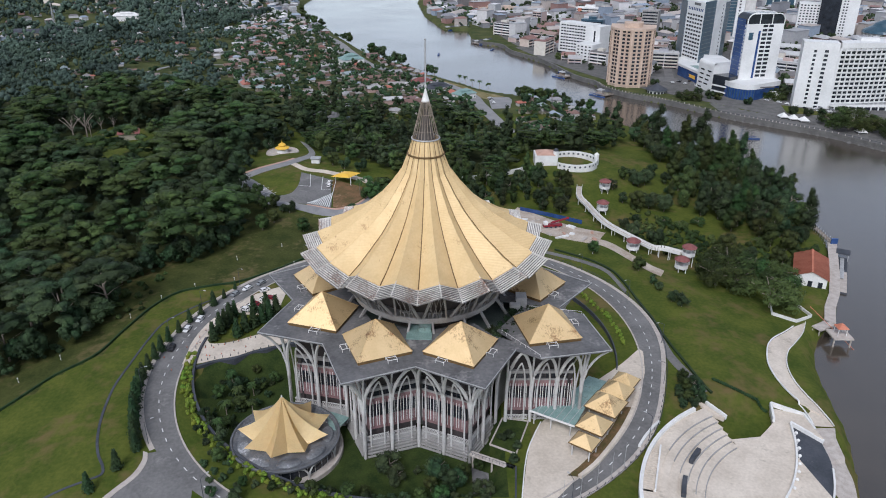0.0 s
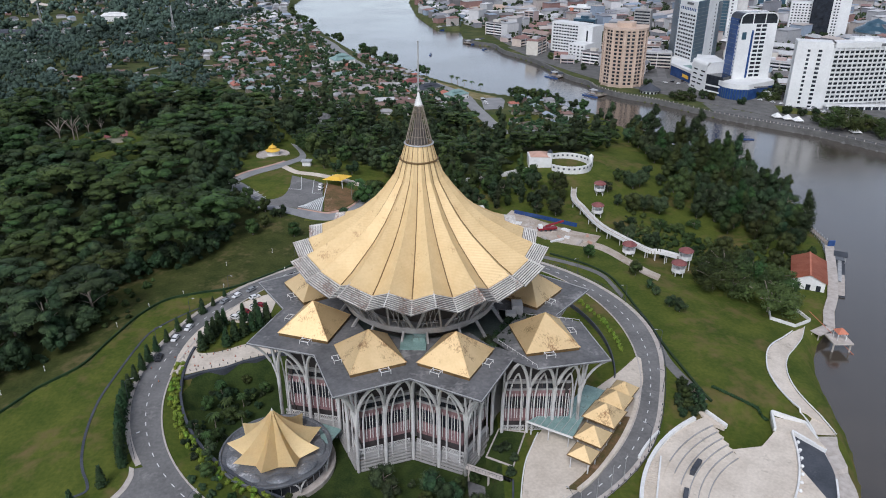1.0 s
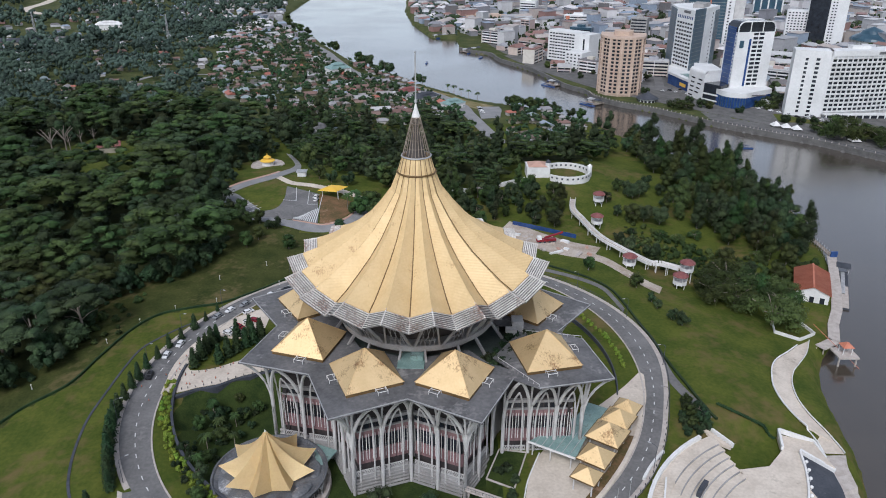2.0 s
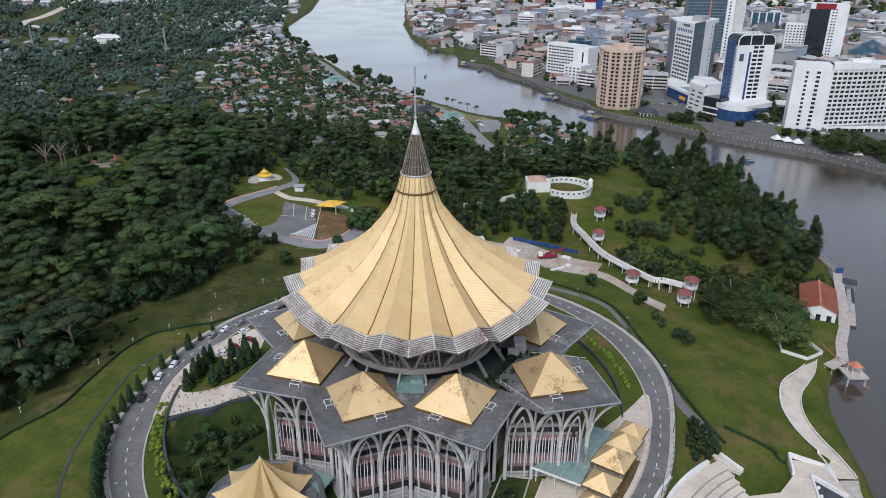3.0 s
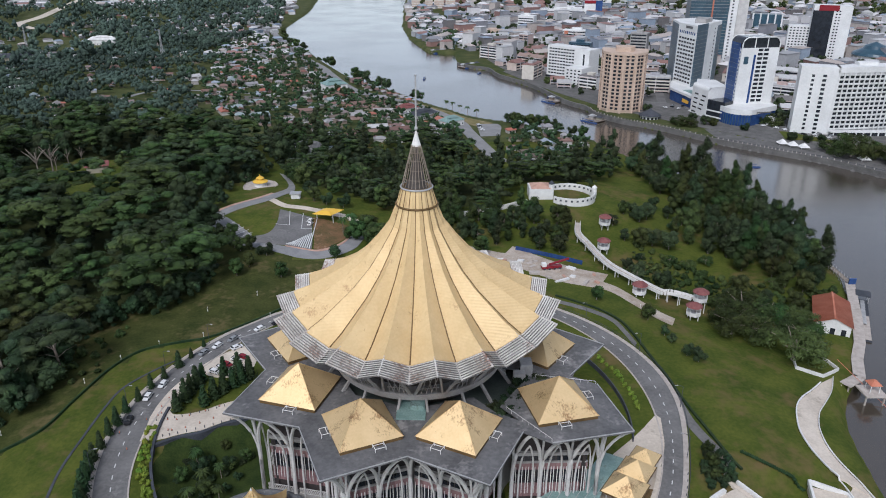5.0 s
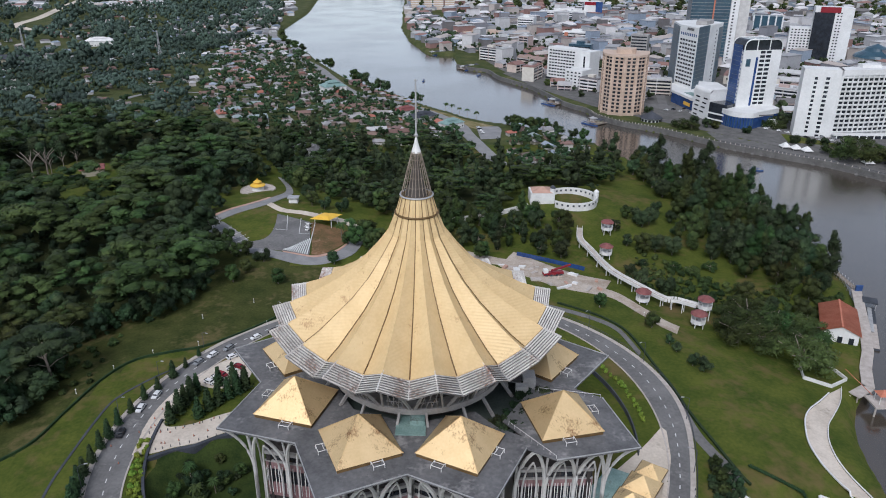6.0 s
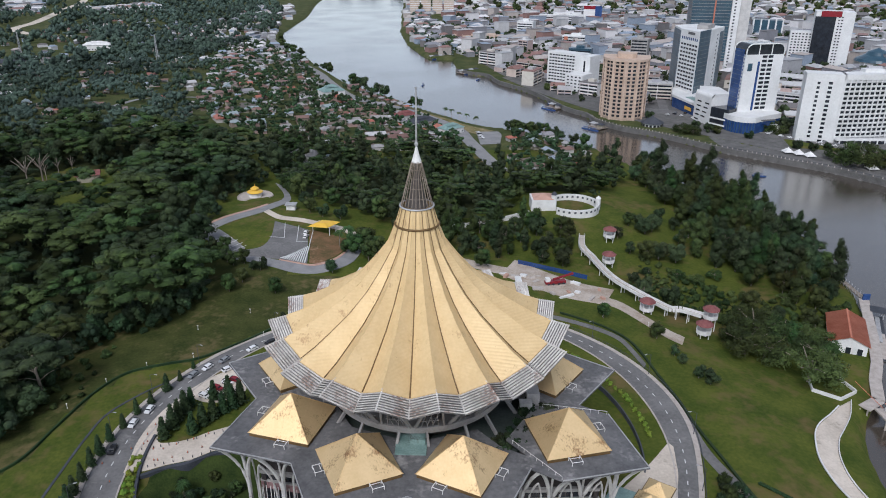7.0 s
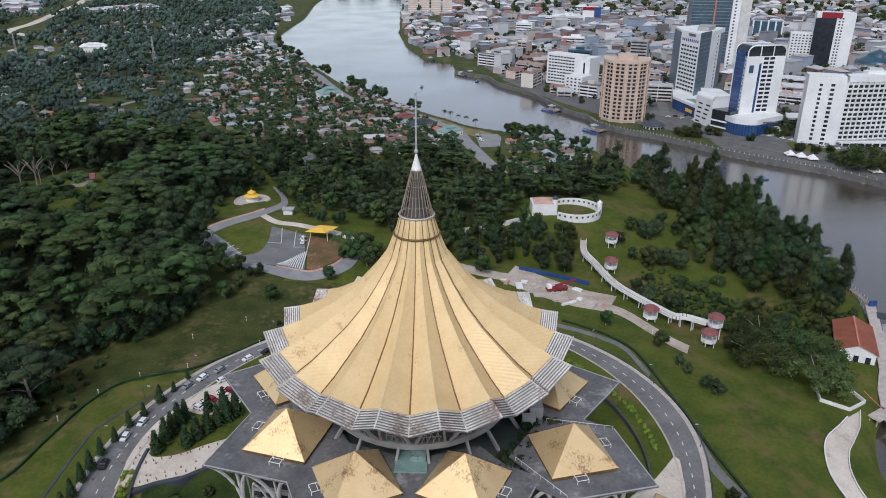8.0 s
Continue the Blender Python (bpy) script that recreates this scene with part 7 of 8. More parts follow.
for x, y in ((-374, 845), (-573, 872)):
    mast = thing("lattice_mast", pose(x, y, -9), "thin grey telecom mast above the trees", "mast")
    for s in ((-1, -1), (1, -1), (1, 1), (-1, 1)):
        part("leg", tube(bmesh.new(), [(s[0] * 1.4, s[1] * 1.4, 0), (s[0] * 0.4, s[1] * 0.4, 36)], 0.28, 4), METAL, mast)
    for z in range(4, 36, 4):
        part("brace", lathe(bmesh.new(), [(2.0 - z * 0.04, z), (2.0 - z * 0.04, z + 0.5)], 4), METAL, mast)
village_trees = off_road(off_road(spread(VILLAGE, 9.2, 41) + spread(POINT, 8.5, 49) + spread(SPARSE, 26, 42), riverside, 9), village_lane, 7)
wood_object("village_trees", wood("w", village_trees, ("far", "far"), "", 90, 0.4, 8, (0.6, 1.15)), LEAF, "scattered green trees among village houses")
groves = [p for p in spread([(-560, 640), (-470, 400), (-359, 400), (-300, 426), (-200, 428), (-240, 560), (-262, 700), (-312, 880), (-290, 1060), (-430, 1000)], 10.0, 44) if all(abs(p[0] - h[0]) + abs(p[1] - h[1]) > 16 for h in homes) and not inside(p[0], p[1], [(-330, 545), (-280, 545), (-280, 570), (-330, 570)])]
# these groves carry the painted haze in their leaf colour
wood_object("village_groves", wood("w", off_road(groves, village_lane, 8), ("far", "far", "far"), "", 100, 0.45, 14, (0.9, 1.8)), LEAF_HAZE, "groves round scattered houses, distance haze painted in their grey-green")
far_a = spread([(-330, 1500), (-280, 1160), (-420, 880), (-520, 640), (-420, 470), (-700, 420), (-1500, 1200), (-1500, 1900), (-430, 1900)], 21.5, 43)
ESTATES = [[(-950, 1516), (-878, 1545), (-1026, 1874), (-1142, 1868)], [(-816, 1632), (-717, 1798), (-637, 1611), (-756, 1524)]]
CLEARINGS = ESTATES + [[(-520, 690), (-440, 680), (-330, 720), (-340, 760), (-470, 750)], [(-700, 930), (-560, 900), (-470, 960), (-600, 1000)], [(-380, 1120), (-300, 1090), (-310, 1180), (-370, 1200)], [(-640, 1250), (-500, 1230), (-480, 1290), (-620, 1320)]]
far_a = [p for p in off_road(far_a, far_road[::3], 42) if not any(inside(p[0], p[1], q) for q in CLEARINGS)]
# haze over the far woods comes from the leaf colour alone
wood_object("far_woodland", wood("w", far_a, ("far", "far", "far"), "", 24, 0.7, 9, (1.5, 2.7)), LEAF_HAZE, "far flat woodland, crowns coloured grey-green for haze")
bank_trees = [(-86, 668), (-90, 674), (-80, 662), (-84, 676), (-76, 656), (-56, 622), (-50, 616), (-16, 566), (-12, 560), (-20, 572), (70, 462), (76, 460), (82, 458), (88, 454), (94, 450), (100, 446), (106, 440), (78, 452), (90, 446), (-130, 765), (-140, 790), (-190, 915), (-205, 935), (-218, 960), (-236, 1010), (-252, 1080), (112, 432), (120, 420), (128, 412)]
for x, y in bank_trees:
    plant_tree("round", x, y, 1.25 if y > 600 else 1.0, "bank trees", z=-10)

# ---- city on the far bank ----
bm = bmesh.new()
edge = [(EAST_BANK[i][0], EAST_BANK[i][1]) for i in range(8, 25)]
ribbon(bm, curve_through([(x + 1, y) for x, y in edge], 3), 2.2, -5.0, 0.5)
tagged(part("river_wall", bm, QUAY), "grey concrete river wall along the city front", "wall", kind="structure")


def facade_windows(parent, origin, along, n, rows, step, rise, w, h, z0, out, material=GLASS, skip=()):
    """Window panes set in a flat face: origin is the face's left foot, out its outward normal."""
    a, o = Vector((along[0], along[1], 0)).normalized(), Vector((out[0], out[1], 0)).normalized()
    bm = bmesh.new()
    c = [(-a * w / 2 + o * s) for s in (0.02, 0.12)] + [(a * w / 2 + o * s) for s in (0.12, 0.02)]
    prism(bm, [(p.x, p.y) for p in c], 0, h)
    me = mesh_of("window_pane", bm, material)
    for i in range(n):
        for j in range(rows):
            if (i, j) in skip:
                continue
            p = Vector((origin[0], origin[1], 0)) + a * step * (i + 0.5)
            put("window_pane", me, parent, pose(p.x, p.y, z0 + rise * j))


def slab(name, parent, corners, z0, z1, material, label=""):
    return part(name, prism(bmesh.new(), corners, z0, z1), material, parent, label)


def ribbon_at(line, width, z0, z1):
    """One bent band between two heights, following a line of the plan."""
    front, back = [p + Vector((0, -width / 2)) for p in line], [p + Vector((0, width / 2)) for p in line]
    return prism(bmesh.new(), front + back[::-1], z0, z1)


GZ = -10.5
# tan balconied tower
tan = thing("tan_tower", pose(183, 517, GZ, 0, 0, -14) @ Matrix.Diagonal((1.0, 1.0, 1.06, 1)), "tall tan apartment tower with rounded balconied front", "tower")
oct_ = [(20, 4), (20, 18), (-20, 18), (-20, 4), (-18, -6), (-11, -14), (0, -17), (11, -14), (18, -6)]
slab("body", tan, oct_, -1, 52, TOWER_TAN)
tan_pane = mesh_of("window_pane", boxes((-1.3, 1.3, -0.1, 0.1, 0, 1.9)), GLASS)
for k in range(15):
    z = 3.2 + 3.3 * k
    slab("balcony", tan, [(x * 1.05, y * 1.05) for x, y in oct_], z, z + 0.9, TOWER_TAN)
    for i, (x, y) in enumerate(oct_):
        u, v = oct_[(i + 1) % len(oct_)]
        if (y + v) < 18:
            for t in (0.3, 0.7):
                px, py = x + (u - x) * t, y + (v - y) * t
                put("window_pane", tan_pane, tan, pose(px * 1.012, py * 1.012, z + 1.0, 0, 0, math.degrees(math.atan2(v - y, u - x))))
for i, (x, y) in enumerate(oct_):
    part("pilaster", boxes((x * 1.03 - 0.8, x * 1.03 + 0.8, y * 1.03 - 0.8, y * 1.03 + 0.8, -1, 53.5)), TOWER_TAN, tan)
slab("parapet", tan, [(x * 1.08, y * 1.08) for x, y in oct_], 52, 54, TOWER_TAN)
slab("plant_room", tan, [(x * 0.45, y * 0.45) for x, y in oct_], 54, 58, TOWER_TAN)
# white long hotel: plain end wall, then a bowed front of deep-set windows
hotel = thing("white_hotel", pose(309.8, 428.2, GZ), "long white slab hotel with a bowed front of gridded dark windows", "hotel")
wall_a, wall_b = Vector((0, 0)), Vector((27.2, -8.4))
bow = [wall_b + Vector((2.0 + 4.6 * k, 1.8 + 0.9 * k - 2.6 * math.sin(math.pi * k / 18))) for k in range(19)]
slab("end_wall", hotel, [wall_a, wall_b, wall_b + Vector((2.0, 0.4)), wall_b + Vector((6, 14)), wall_a + Vector((5, 16))], -1, 58, TOWER_WHITE)
slab("body", hotel, bow + [bow[-1] + Vector((-2, 16)), bow[0] + Vector((2, 16))], -1, 53.5, TOWER_WHITE)
slab("cornice", hotel, [wall_b, *[p + Vector((0, -1.4)) for p in bow], bow[-1] + Vector((0, 15)), wall_b + Vector((4, 14))], 53.5, 58, TOWER_WHITE)
facade_windows(hotel, wall_a + (wall_b - wall_a) * 0.30, wall_b - wall_a, 1, 13, 3.0, 3.7, 2.2, 2.1, 5.0, (-8.4, -27.2))
facade_windows(hotel, wall_a + (wall_b - wall_a) * 0.60, wall_b - wall_a, 1, 14, 3.6, 3.7, 3.0, 2.1, 1.6, (-8.4, -27.2))
for p, q in zip(bow, bow[1:]):
    d = (q - p).normalized()
    n = Vector((d.y, -d.x))
    part("pier", beam(bmesh.new(), (*(p + n * 0.6), 4), (*(p + n * 0.6 + Vector((0.01, 0))), 53.5), 0.9, 1.2), TOWER_WHITE, hotel)
    for j in range(12):
        a, b = p + n * 0.12 + d * 0.5, q + n * 0.12 - d * 0.3
        part("window_band", beam(bmesh.new(), (*a, 8.0 + 3.8 * j), (*b, 8.0 + 3.8 * j), 0.2, 2.0), GLASS, hotel)
for j in range(13):
    part("ledge", ribbon_at([p + Vector((0, -0.7)) for p in bow], 1.4, 5.9 + 3.8 * j, 6.45 + 3.8 * j), TOWER_WHITE, hotel)
part("podium_glass", boxes((30, 108, -12.4, -11.9, 0.5, 4.4)), GLASS, hotel)
part("podium", boxes((29, 110, -13.0, -8.0, 4.4, 5.6)), TOWER_WHITE, hotel)
for k in range(12):
    part("column", boxes((31 + 6.4 * k, 32 + 6.4 * k, -12.9, -11.9, -1, 4.4)), TOWER_WHITE, hotel)
part("roof_sign", beam(bmesh.new(), (*(bow[9] + Vector((0, -1.6))), 55.6), (*(bow[12] + Vector((0, -1.6))), 55.6), 0.3, 2.2), DECK, hotel, "dark lettered sign bars")
part("plant_room", boxes((50, 66, 4, 12, 58, 60.5)), TOWER_WHITE, hotel)
# blue and white bank tower on a rounded podium
bank = thing("blue_white_tower", pose(275.7, 473.0, GZ, 0, 0, 10.7), "white tower with blue glass side and rounded dark glass crown", "tower")
part("body", boxes((0, 37, 0, 19, -1, 66)), TOWER_WHITE, bank)
shoulder = [(0.2, 66)] + [(6.2 - 6 * math.cos(math.pi / 2 * k / 6), 69 + 6 * math.sin(math.pi / 2 * k / 6)) for k in range(7)] + [(30.8 + 6 * math.sin(math.pi / 2 * k / 6), 69 + 6 * math.cos(math.pi / 2 * k / 6)) for k in range(7)] + [(36.8, 66)]
bm = prism(bmesh.new(), shoulder, 0.2, 18.6)
bmesh.ops.transform(bm, matrix=Matrix.Rotation(math.pi / 2, 4, "X"), verts=bm.verts)
bmesh.ops.transform(bm, matrix=Matrix.Translation((0, 18.8, 0)), verts=bm.verts)
part("glass_crown", bm, GLASS, bank, "rounded dark glass crown")
for y0 in (-0.3, 18.4):
    part("crown_rib", tube(bmesh.new(), [(x, y0 + 0.3, z) for x, z in shoulder], 0.55, 6), TOWER_WHITE, bank)
for x in (12.4, 24.6):
    part("crown_rib", boxes((x - 0.4, x + 0.4, -0.1, 18.9, 66, 75.3)), TOWER_WHITE, bank)
part("side_glass", boxes((-0.5, -0.02, 3.2, 16.4, 17, 70)), BLUE_GLASS, bank, "tall deep blue glass side")
for z in range(20, 70, 4):
    part("transom", boxes((-0.62, -0.5, 3.2, 16.4, z, z + 0.25)), GREY_GLASS, bank)
part("blue_strip", boxes((12.4, 14.4, -0.3, -0.02, 17, 60)), BLUE_GLASS, bank)
facade_windows(bank, (15.6, 0), (1, 0), 2, 13, 5.8, 3.75, 4.6, 2.2, 18, (0, -1))
for j in range(16):
    part("window_pane", boxes((-0.2, -0.02, 1.4, 2.4, 18 + 3.1 * j, 19.6 + 3.1 * j)), BLUE_GLASS, bank)
part("emblem", boxes((3.2, 7.4, -0.3, -0.05, 52, 58.5)), GREY_GLASS, bank)
drum = [(-13 + 16 - 16 * math.cos(radians(9 * k)), -8 - 16.5 * math.sin(radians(9 * k))) for k in range(11)] + [(37, -10), (40, 20), (-8, 20), (-13, 4)]
slab("podium_rim", bank, [(x * 1.02, y * 1.02) for x, y in drum], 11.5, 16.0, TOWER_WHITE, "white curved podium fascia")
slab("podium_glass", bank, drum, -1, 11.5, BLUE_GLASS, "blue glass podium drum")
for x, y in drum[:11]:
    part("mullion", boxes((x - 0.25, x + 0.25, y - 0.25, y + 0.25, -1, 11.5)), GREY_GLASS, bank)
part("sign_bars", boxes((8, 22, -25.3, -25.0, 13.0, 14.2)), DECK, bank)
part("doorway", boxes((24, 30, -24.6, -15, -1, 7.5)), TOWER_WHITE, bank)
# riverside hotel tower
plaza = thing("hotel_tower", pose(267, 569, GZ), "white and blue-grey glass hotel tower with window grid", "tower")
corner = [Vector(p) for p in ((-8, 35.6), (0, 0), (17.2, 20.1), (36.4, 45.1), (45, 58), (24, 84), (-4, 70))]
slab("body", plaza, corner, -1, 74, TOWER_WHITE)
facade_windows(plaza, corner[0].lerp(corner[1], 0.06), corner[1] - corner[0], 6, 12, 5.3, 3.9, 3.9, 1.9, 16, (-35.6, -8))
facade_windows(plaza, corner[0].lerp(corner[1], 0.06), corner[1] - corner[0], 9, 1, 3.5, 3.9, 1.8, 2.8, 64.5, (-35.6, -8), BLUE_GLASS)
for p, q, z1 in ((corner[1], corner[2], 75), (corner[3], corner[4], 70), (corner[6], corner[0], 72)):
    d = (q - p).normalized()
    n = Vector((d.y, -d.x))
    slab("curtain_wall", plaza, [p + n * 0.4, q + n * 0.4, q - n * 0.3, p - n * 0.3], 12, z1, GREY_GLASS, "blue-grey curtain wall")
    for z in range(16, 72, 4):
        part("transom", beam(bmesh.new(), (*(p + n * 0.5), z), (*(q + n * 0.5), z), 0.16, 0.3), STRUT, plaza)
facade_windows(plaza, corner[2].lerp(corner[3], 0.70), corner[3] - corner[2], 1, 14, 4.0, 3.9, 2.0, 1.6, 16, (25, -19.2))
part("sign_band", beam(bmesh.new(), (-5.2, 21.0, 71.4), (-2.4, 9.0, 71.4), 0.3, 2.4), DECK, plaza, "grey lettered sign bars")
part("plant_room", prism(bmesh.new(), [(6, 30), (16, 26), (30, 46), (18, 56)], 74, 78), STRUT, plaza)
# white shopping block with rounded shoulder and a dark glass front
mall = thing("white_mall", pose(254.7, 482, GZ), "white shopping block with stepped slot windows and dark glass front", "shopping centre")
slab("body", mall, [(-6, 26), (0, 0), (18, 7), (20, 40), (2, 46)], -1, 26, TOWER_WHITE)
bm = bmesh.new()
for k in range(6):
    a0, a1 = math.pi / 2 * k / 6, math.pi / 2 * (k + 1) / 6
    bm.faces.new([bm.verts.new((x + 3.2 * (1 - math.cos(a)) * 0.98, y + 3.2 * (1 - math.cos(a)) * 0.22, 26 + 3.4 * math.sin(a))) for a, x, y in ((a0, -6, 26), (a0, 0, 0), (a1, 0, 0), (a1, -6, 26))])
bm.faces.new([bm.verts.new(p) for p in ((-2.8, 26.7, 29.4), (3.2, 0.7, 29.4), (19, 7, 29.4), (20, 40, 29.4), (4, 46, 29.4))])
bm.faces.new([bm.verts.new(p) for p in ((0, 0, 26), (18, 7, 26), (19, 7, 29.4), (3.2, 0.7, 29.4))])
part("rounded_top", bm, TOWER_WHITE, mall)
for j in range(5):
    facade_windows(mall, Vector((-5.6, 24.5)), (6, -26), 1 + (j > 0), 1, 8.5 + j, 3.0, 6.5, 1.3, 3 + 4.2 * j, (-26, -6))
slab("glass_front", mall, [(0.4, -0.4), (10.5, -16), (24, -5), (17.5, 6.6)], -1, 19, GLASS, "dark glass shop front")
for z in (3.6, 9.0):
    slab("ledge", mall, [(-0.4, -1.0), (10.4, -17.4), (25, -5.4), (17.5, 6.4)], z, z + 1.2, TOWER_WHITE)
deck_pod = thing("car_park_block", pose(253.2, 521.9, GZ), "dark blue podium block with teal roof garden and yellow sign", "building")
slab("body", deck_pod, [(-7, 44), (0, 0), (32, 8), (46, 76), (4, 82)], -1, 11.5, BLUE_GLASS)
slab("roof", deck_pod, [(-7.6, 44.4), (-0.6, -0.8), (32.6, 7), (46.6, 76.6), (4, 82.6)], 11.5, 13.6, TOWER_WHITE)
slab("pool", deck_pod, [(1, 30), (5, 6), (12, 8), (9, 32)], 13.6, 13.9, TEAL)
part("yellow_sign", beam(bmesh.new(), (-0.9, 4.0, 6.4), (-2.9, 17.0, 6.4), 0.3, 3.2), YELLOW, deck_pod, "yellow sign panel")
# glass tower under construction
rise = thing("unfinished_tower", pose(372, 812, GZ, 0, 0, -10), "tall dark glass tower under construction with white core", "tower")
part("body", boxes((-36, 12, -16, 20, -1, 106)), GREY_GLASS, rise)
part("core", boxes((12, 22, -19, 20, -1, 104)), TOWER_WHITE, rise)
part("core", boxes((24, 37, -10, 24, -1, 112)), CONCRETE, rise)
for j in range(26):
    part("floor_slab", boxes((-36.4, 12.2, -16.4, 20, 4 * j, 4 * j + 0.45)), STRUT, rise)
facade_windows(rise, (13, -19), (1, 0), 1, 24, 6.0, 4.0, 2.2, 1.8, 4, (0, -1))
part("hoist", boxes((-9, -7.4, -18.0, -16.6, 0, 110)), ROOF_RED, rise, "orange-brown construction hoist mast")
# tower with red sign
office = thing("office_tower", pose(520, 824, GZ, 0, 0, -22), "white office tower with dark glass face and red sign", "tower")
part("body", boxes((-14, 32, -18, 14, -1, 74)), TOWER_WHITE, office)
part("dark_face", boxes((-14.4, 10, -18.4, -18.02, 6, 68)), GLASS, office)
facade_windows(office, (12, -18), (1, 0), 2, 17, 3.6, 3.8, 2.0, 1.7, 6, (0, -1))
part("red_sign", boxes((-8, 16, -18.9, -18.1, 68, 75)), CAR_RED, office, "red rooftop sign panel")
part("annex", boxes((-40, -14, -10, 14, -1, 47)), TOWER_WHITE, office)
facade_windows(office, (-39, -10), (1, 0), 6, 12, 4.2, 3.6, 2.2, 1.6, 4, (0, -1))
arch = thing("arched_tower", pose(585, 1148, GZ, 0, 0, -20), "blue-white tower block with arched roof", "tower")
part("body", boxes((-24, 24, -14, 14, -1, 32)), GREY_GLASS, arch)
for x in (-24, -12, 0, 12, 23):
    part("pier", boxes((x, x + 2.4, -14.6, -13.9, 0, 34)), TOWER_WHITE, arch)
bm = bmesh.new()
for k in range(10):
    a0, a1 = math.pi * k / 10, math.pi * (k + 1) / 10
    bm.faces.new([bm.verts.new((26 * math.cos(a), y, 32 + 8 * math.sin(a))) for a, y in ((a0, -16), (a1, -16), (a1, 16), (a0, 16))])
bmesh.ops.solidify(bm, geom=bm.faces[:], thickness=0.8)
part("arched_roof", bm, TOWER_WHITE, arch)
# white slab blocks upriver
inn = thing("white_block", pose(160, 690, GZ, 0, 0, -42), "white hotel block with rows of small windows", "hotel")
part("body", boxes((-24, 22, -8, 10, -1, 38)), TOWER_WHITE, inn)
facade_windows(inn, (-22, -8), (1, 0), 9, 9, 3.9, 3.5, 3.0, 1.5, 6, (0, -1))
part("end_tower", boxes((22, 34, -10, 12, -1, 37)), TOWER_WHITE, inn)
part("end_window", boxes((26, 28, -10.3, -10.02, 8, 32)), GLASS, inn)
part("low_wing", boxes((18, 40, -34, -12, -1, 20)), TOWER_WHITE, inn)
facade_windows(inn, (19, -34), (1, 0), 4, 5, 5.0, 3.6, 2.4, 1.5, 2, (0, -1))
part("podium_glass", boxes((-25, 22, -8.6, -8.05, 0, 3.6)), GLASS, inn)
rim = thing("round_restaurant", pose(203, 482, GZ), "round riverside restaurant with dark conical roof", "restaurant")
part("wall", lathe(bmesh.new(), [(9, -1), (9, 4.6), (8.6, 4.6)], 16), PALE, rim)
part("roof", lathe(bmesh.new(), [(10.6, 4.4), (9.5, 5.2), (4, 8.0), (1.2, 9.6), (0, 11.4)], 16), BLACK, rim)
for k in range(16):
    part("window_pane", boxes((-1.1, 1.1, -9.12, -8.98, 1.0, 3.4)), GLASS, rim).matrix_basis = Matrix.Rotation(2 * math.pi * k / 16, 4, "Z")
dome_hall = thing("domed_hall", pose(585, 800, GZ), "round hall with tiered teal-blue roof", "hall")
part("wall", lathe(bmesh.new(), [(24, -1), (24, 14)], 24), PALE, dome_hall)
part("roof", lathe(bmesh.new(), [(27, 13), (25, 16), (15, 21), (12, 25), (0, 30)], 24), GREY_GLASS, dome_hall)
for k in range(24):
    part("column", tube(bmesh.new(), [(25.5, 0, 0), (25.5, 0, 13.5)], 0.6, 5), PALE, dome_hall).matrix_basis = Matrix.Rotation(2 * math.pi * k / 24, 4, "Z")
pinky = thing("arcaded_block", pose(78, 1087, GZ), "long salmon-pink arcaded market block", "market")
for x in range(-42, 42, 14):
    part("bay", boxes((x, x + 13.6, -9, 9, -1, 11 + (x % 28) / 14 * 2.0)), TOWER_TAN, pinky)
    part("arch_window", boxes((x + 3, x + 10, -9.3, -9.02, 1, 8)), GLASS, pinky)
billboard = thing("billboard_tower", pose(305, 1330, GZ, 0, 0, -10), "white block carrying a blue rooftop billboard", "building")
part("body", boxes((-30, -12, -10, 10, -1, 26)), TOWER_WHITE, billboard)
part("body", boxes((-8, 22, -10, 10, -1, 40)), TOWER_WHITE, billboard)
part("billboard", boxes((14, 27, -11, -10.2, 8, 40)), BLUE_GLASS, billboard)
part("red_sign", boxes((-8, 14, -10.6, -10.1, 34, 40)), CAR_RED, billboard)
flats = thing("high_flats", pose(10, 1580, GZ), "tall grey apartment block upriver", "flats")
for x in (-64, -38, -12, 14):
    part("block", boxes((x, x + 22, -10, 10, -1, 44)), TOWER_TAN, flats)
    for j in range(10):
        part("ledge", boxes((x - 0.4, x + 22.4, -10.8, -10.02, 3 + 4 * j, 4.2 + 4 * j)), TOWER_WHITE, flats)

# shophouses and low blocks
TAKEN = [[(150, 500), (232, 470), (262, 440), (300, 420), (440, 370), (470, 430), (360, 500), (330, 560), (345, 690), (270, 690), (240, 600), (215, 545), (170, 570)], [(125, 655), (215, 640), (205, 745), (115, 730)], [(325, 780), (420, 780), (420, 850), (325, 850)], [(470, 800), (580, 790), (580, 860), (470, 860)]]
CITY = [(90, 790), (130, 640), (240, 540), (330, 470), (430, 440), (560, 400), (900, 700), (900, 1300), (420, 1500), (60, 1500), (-10, 1150), (60, 900)]


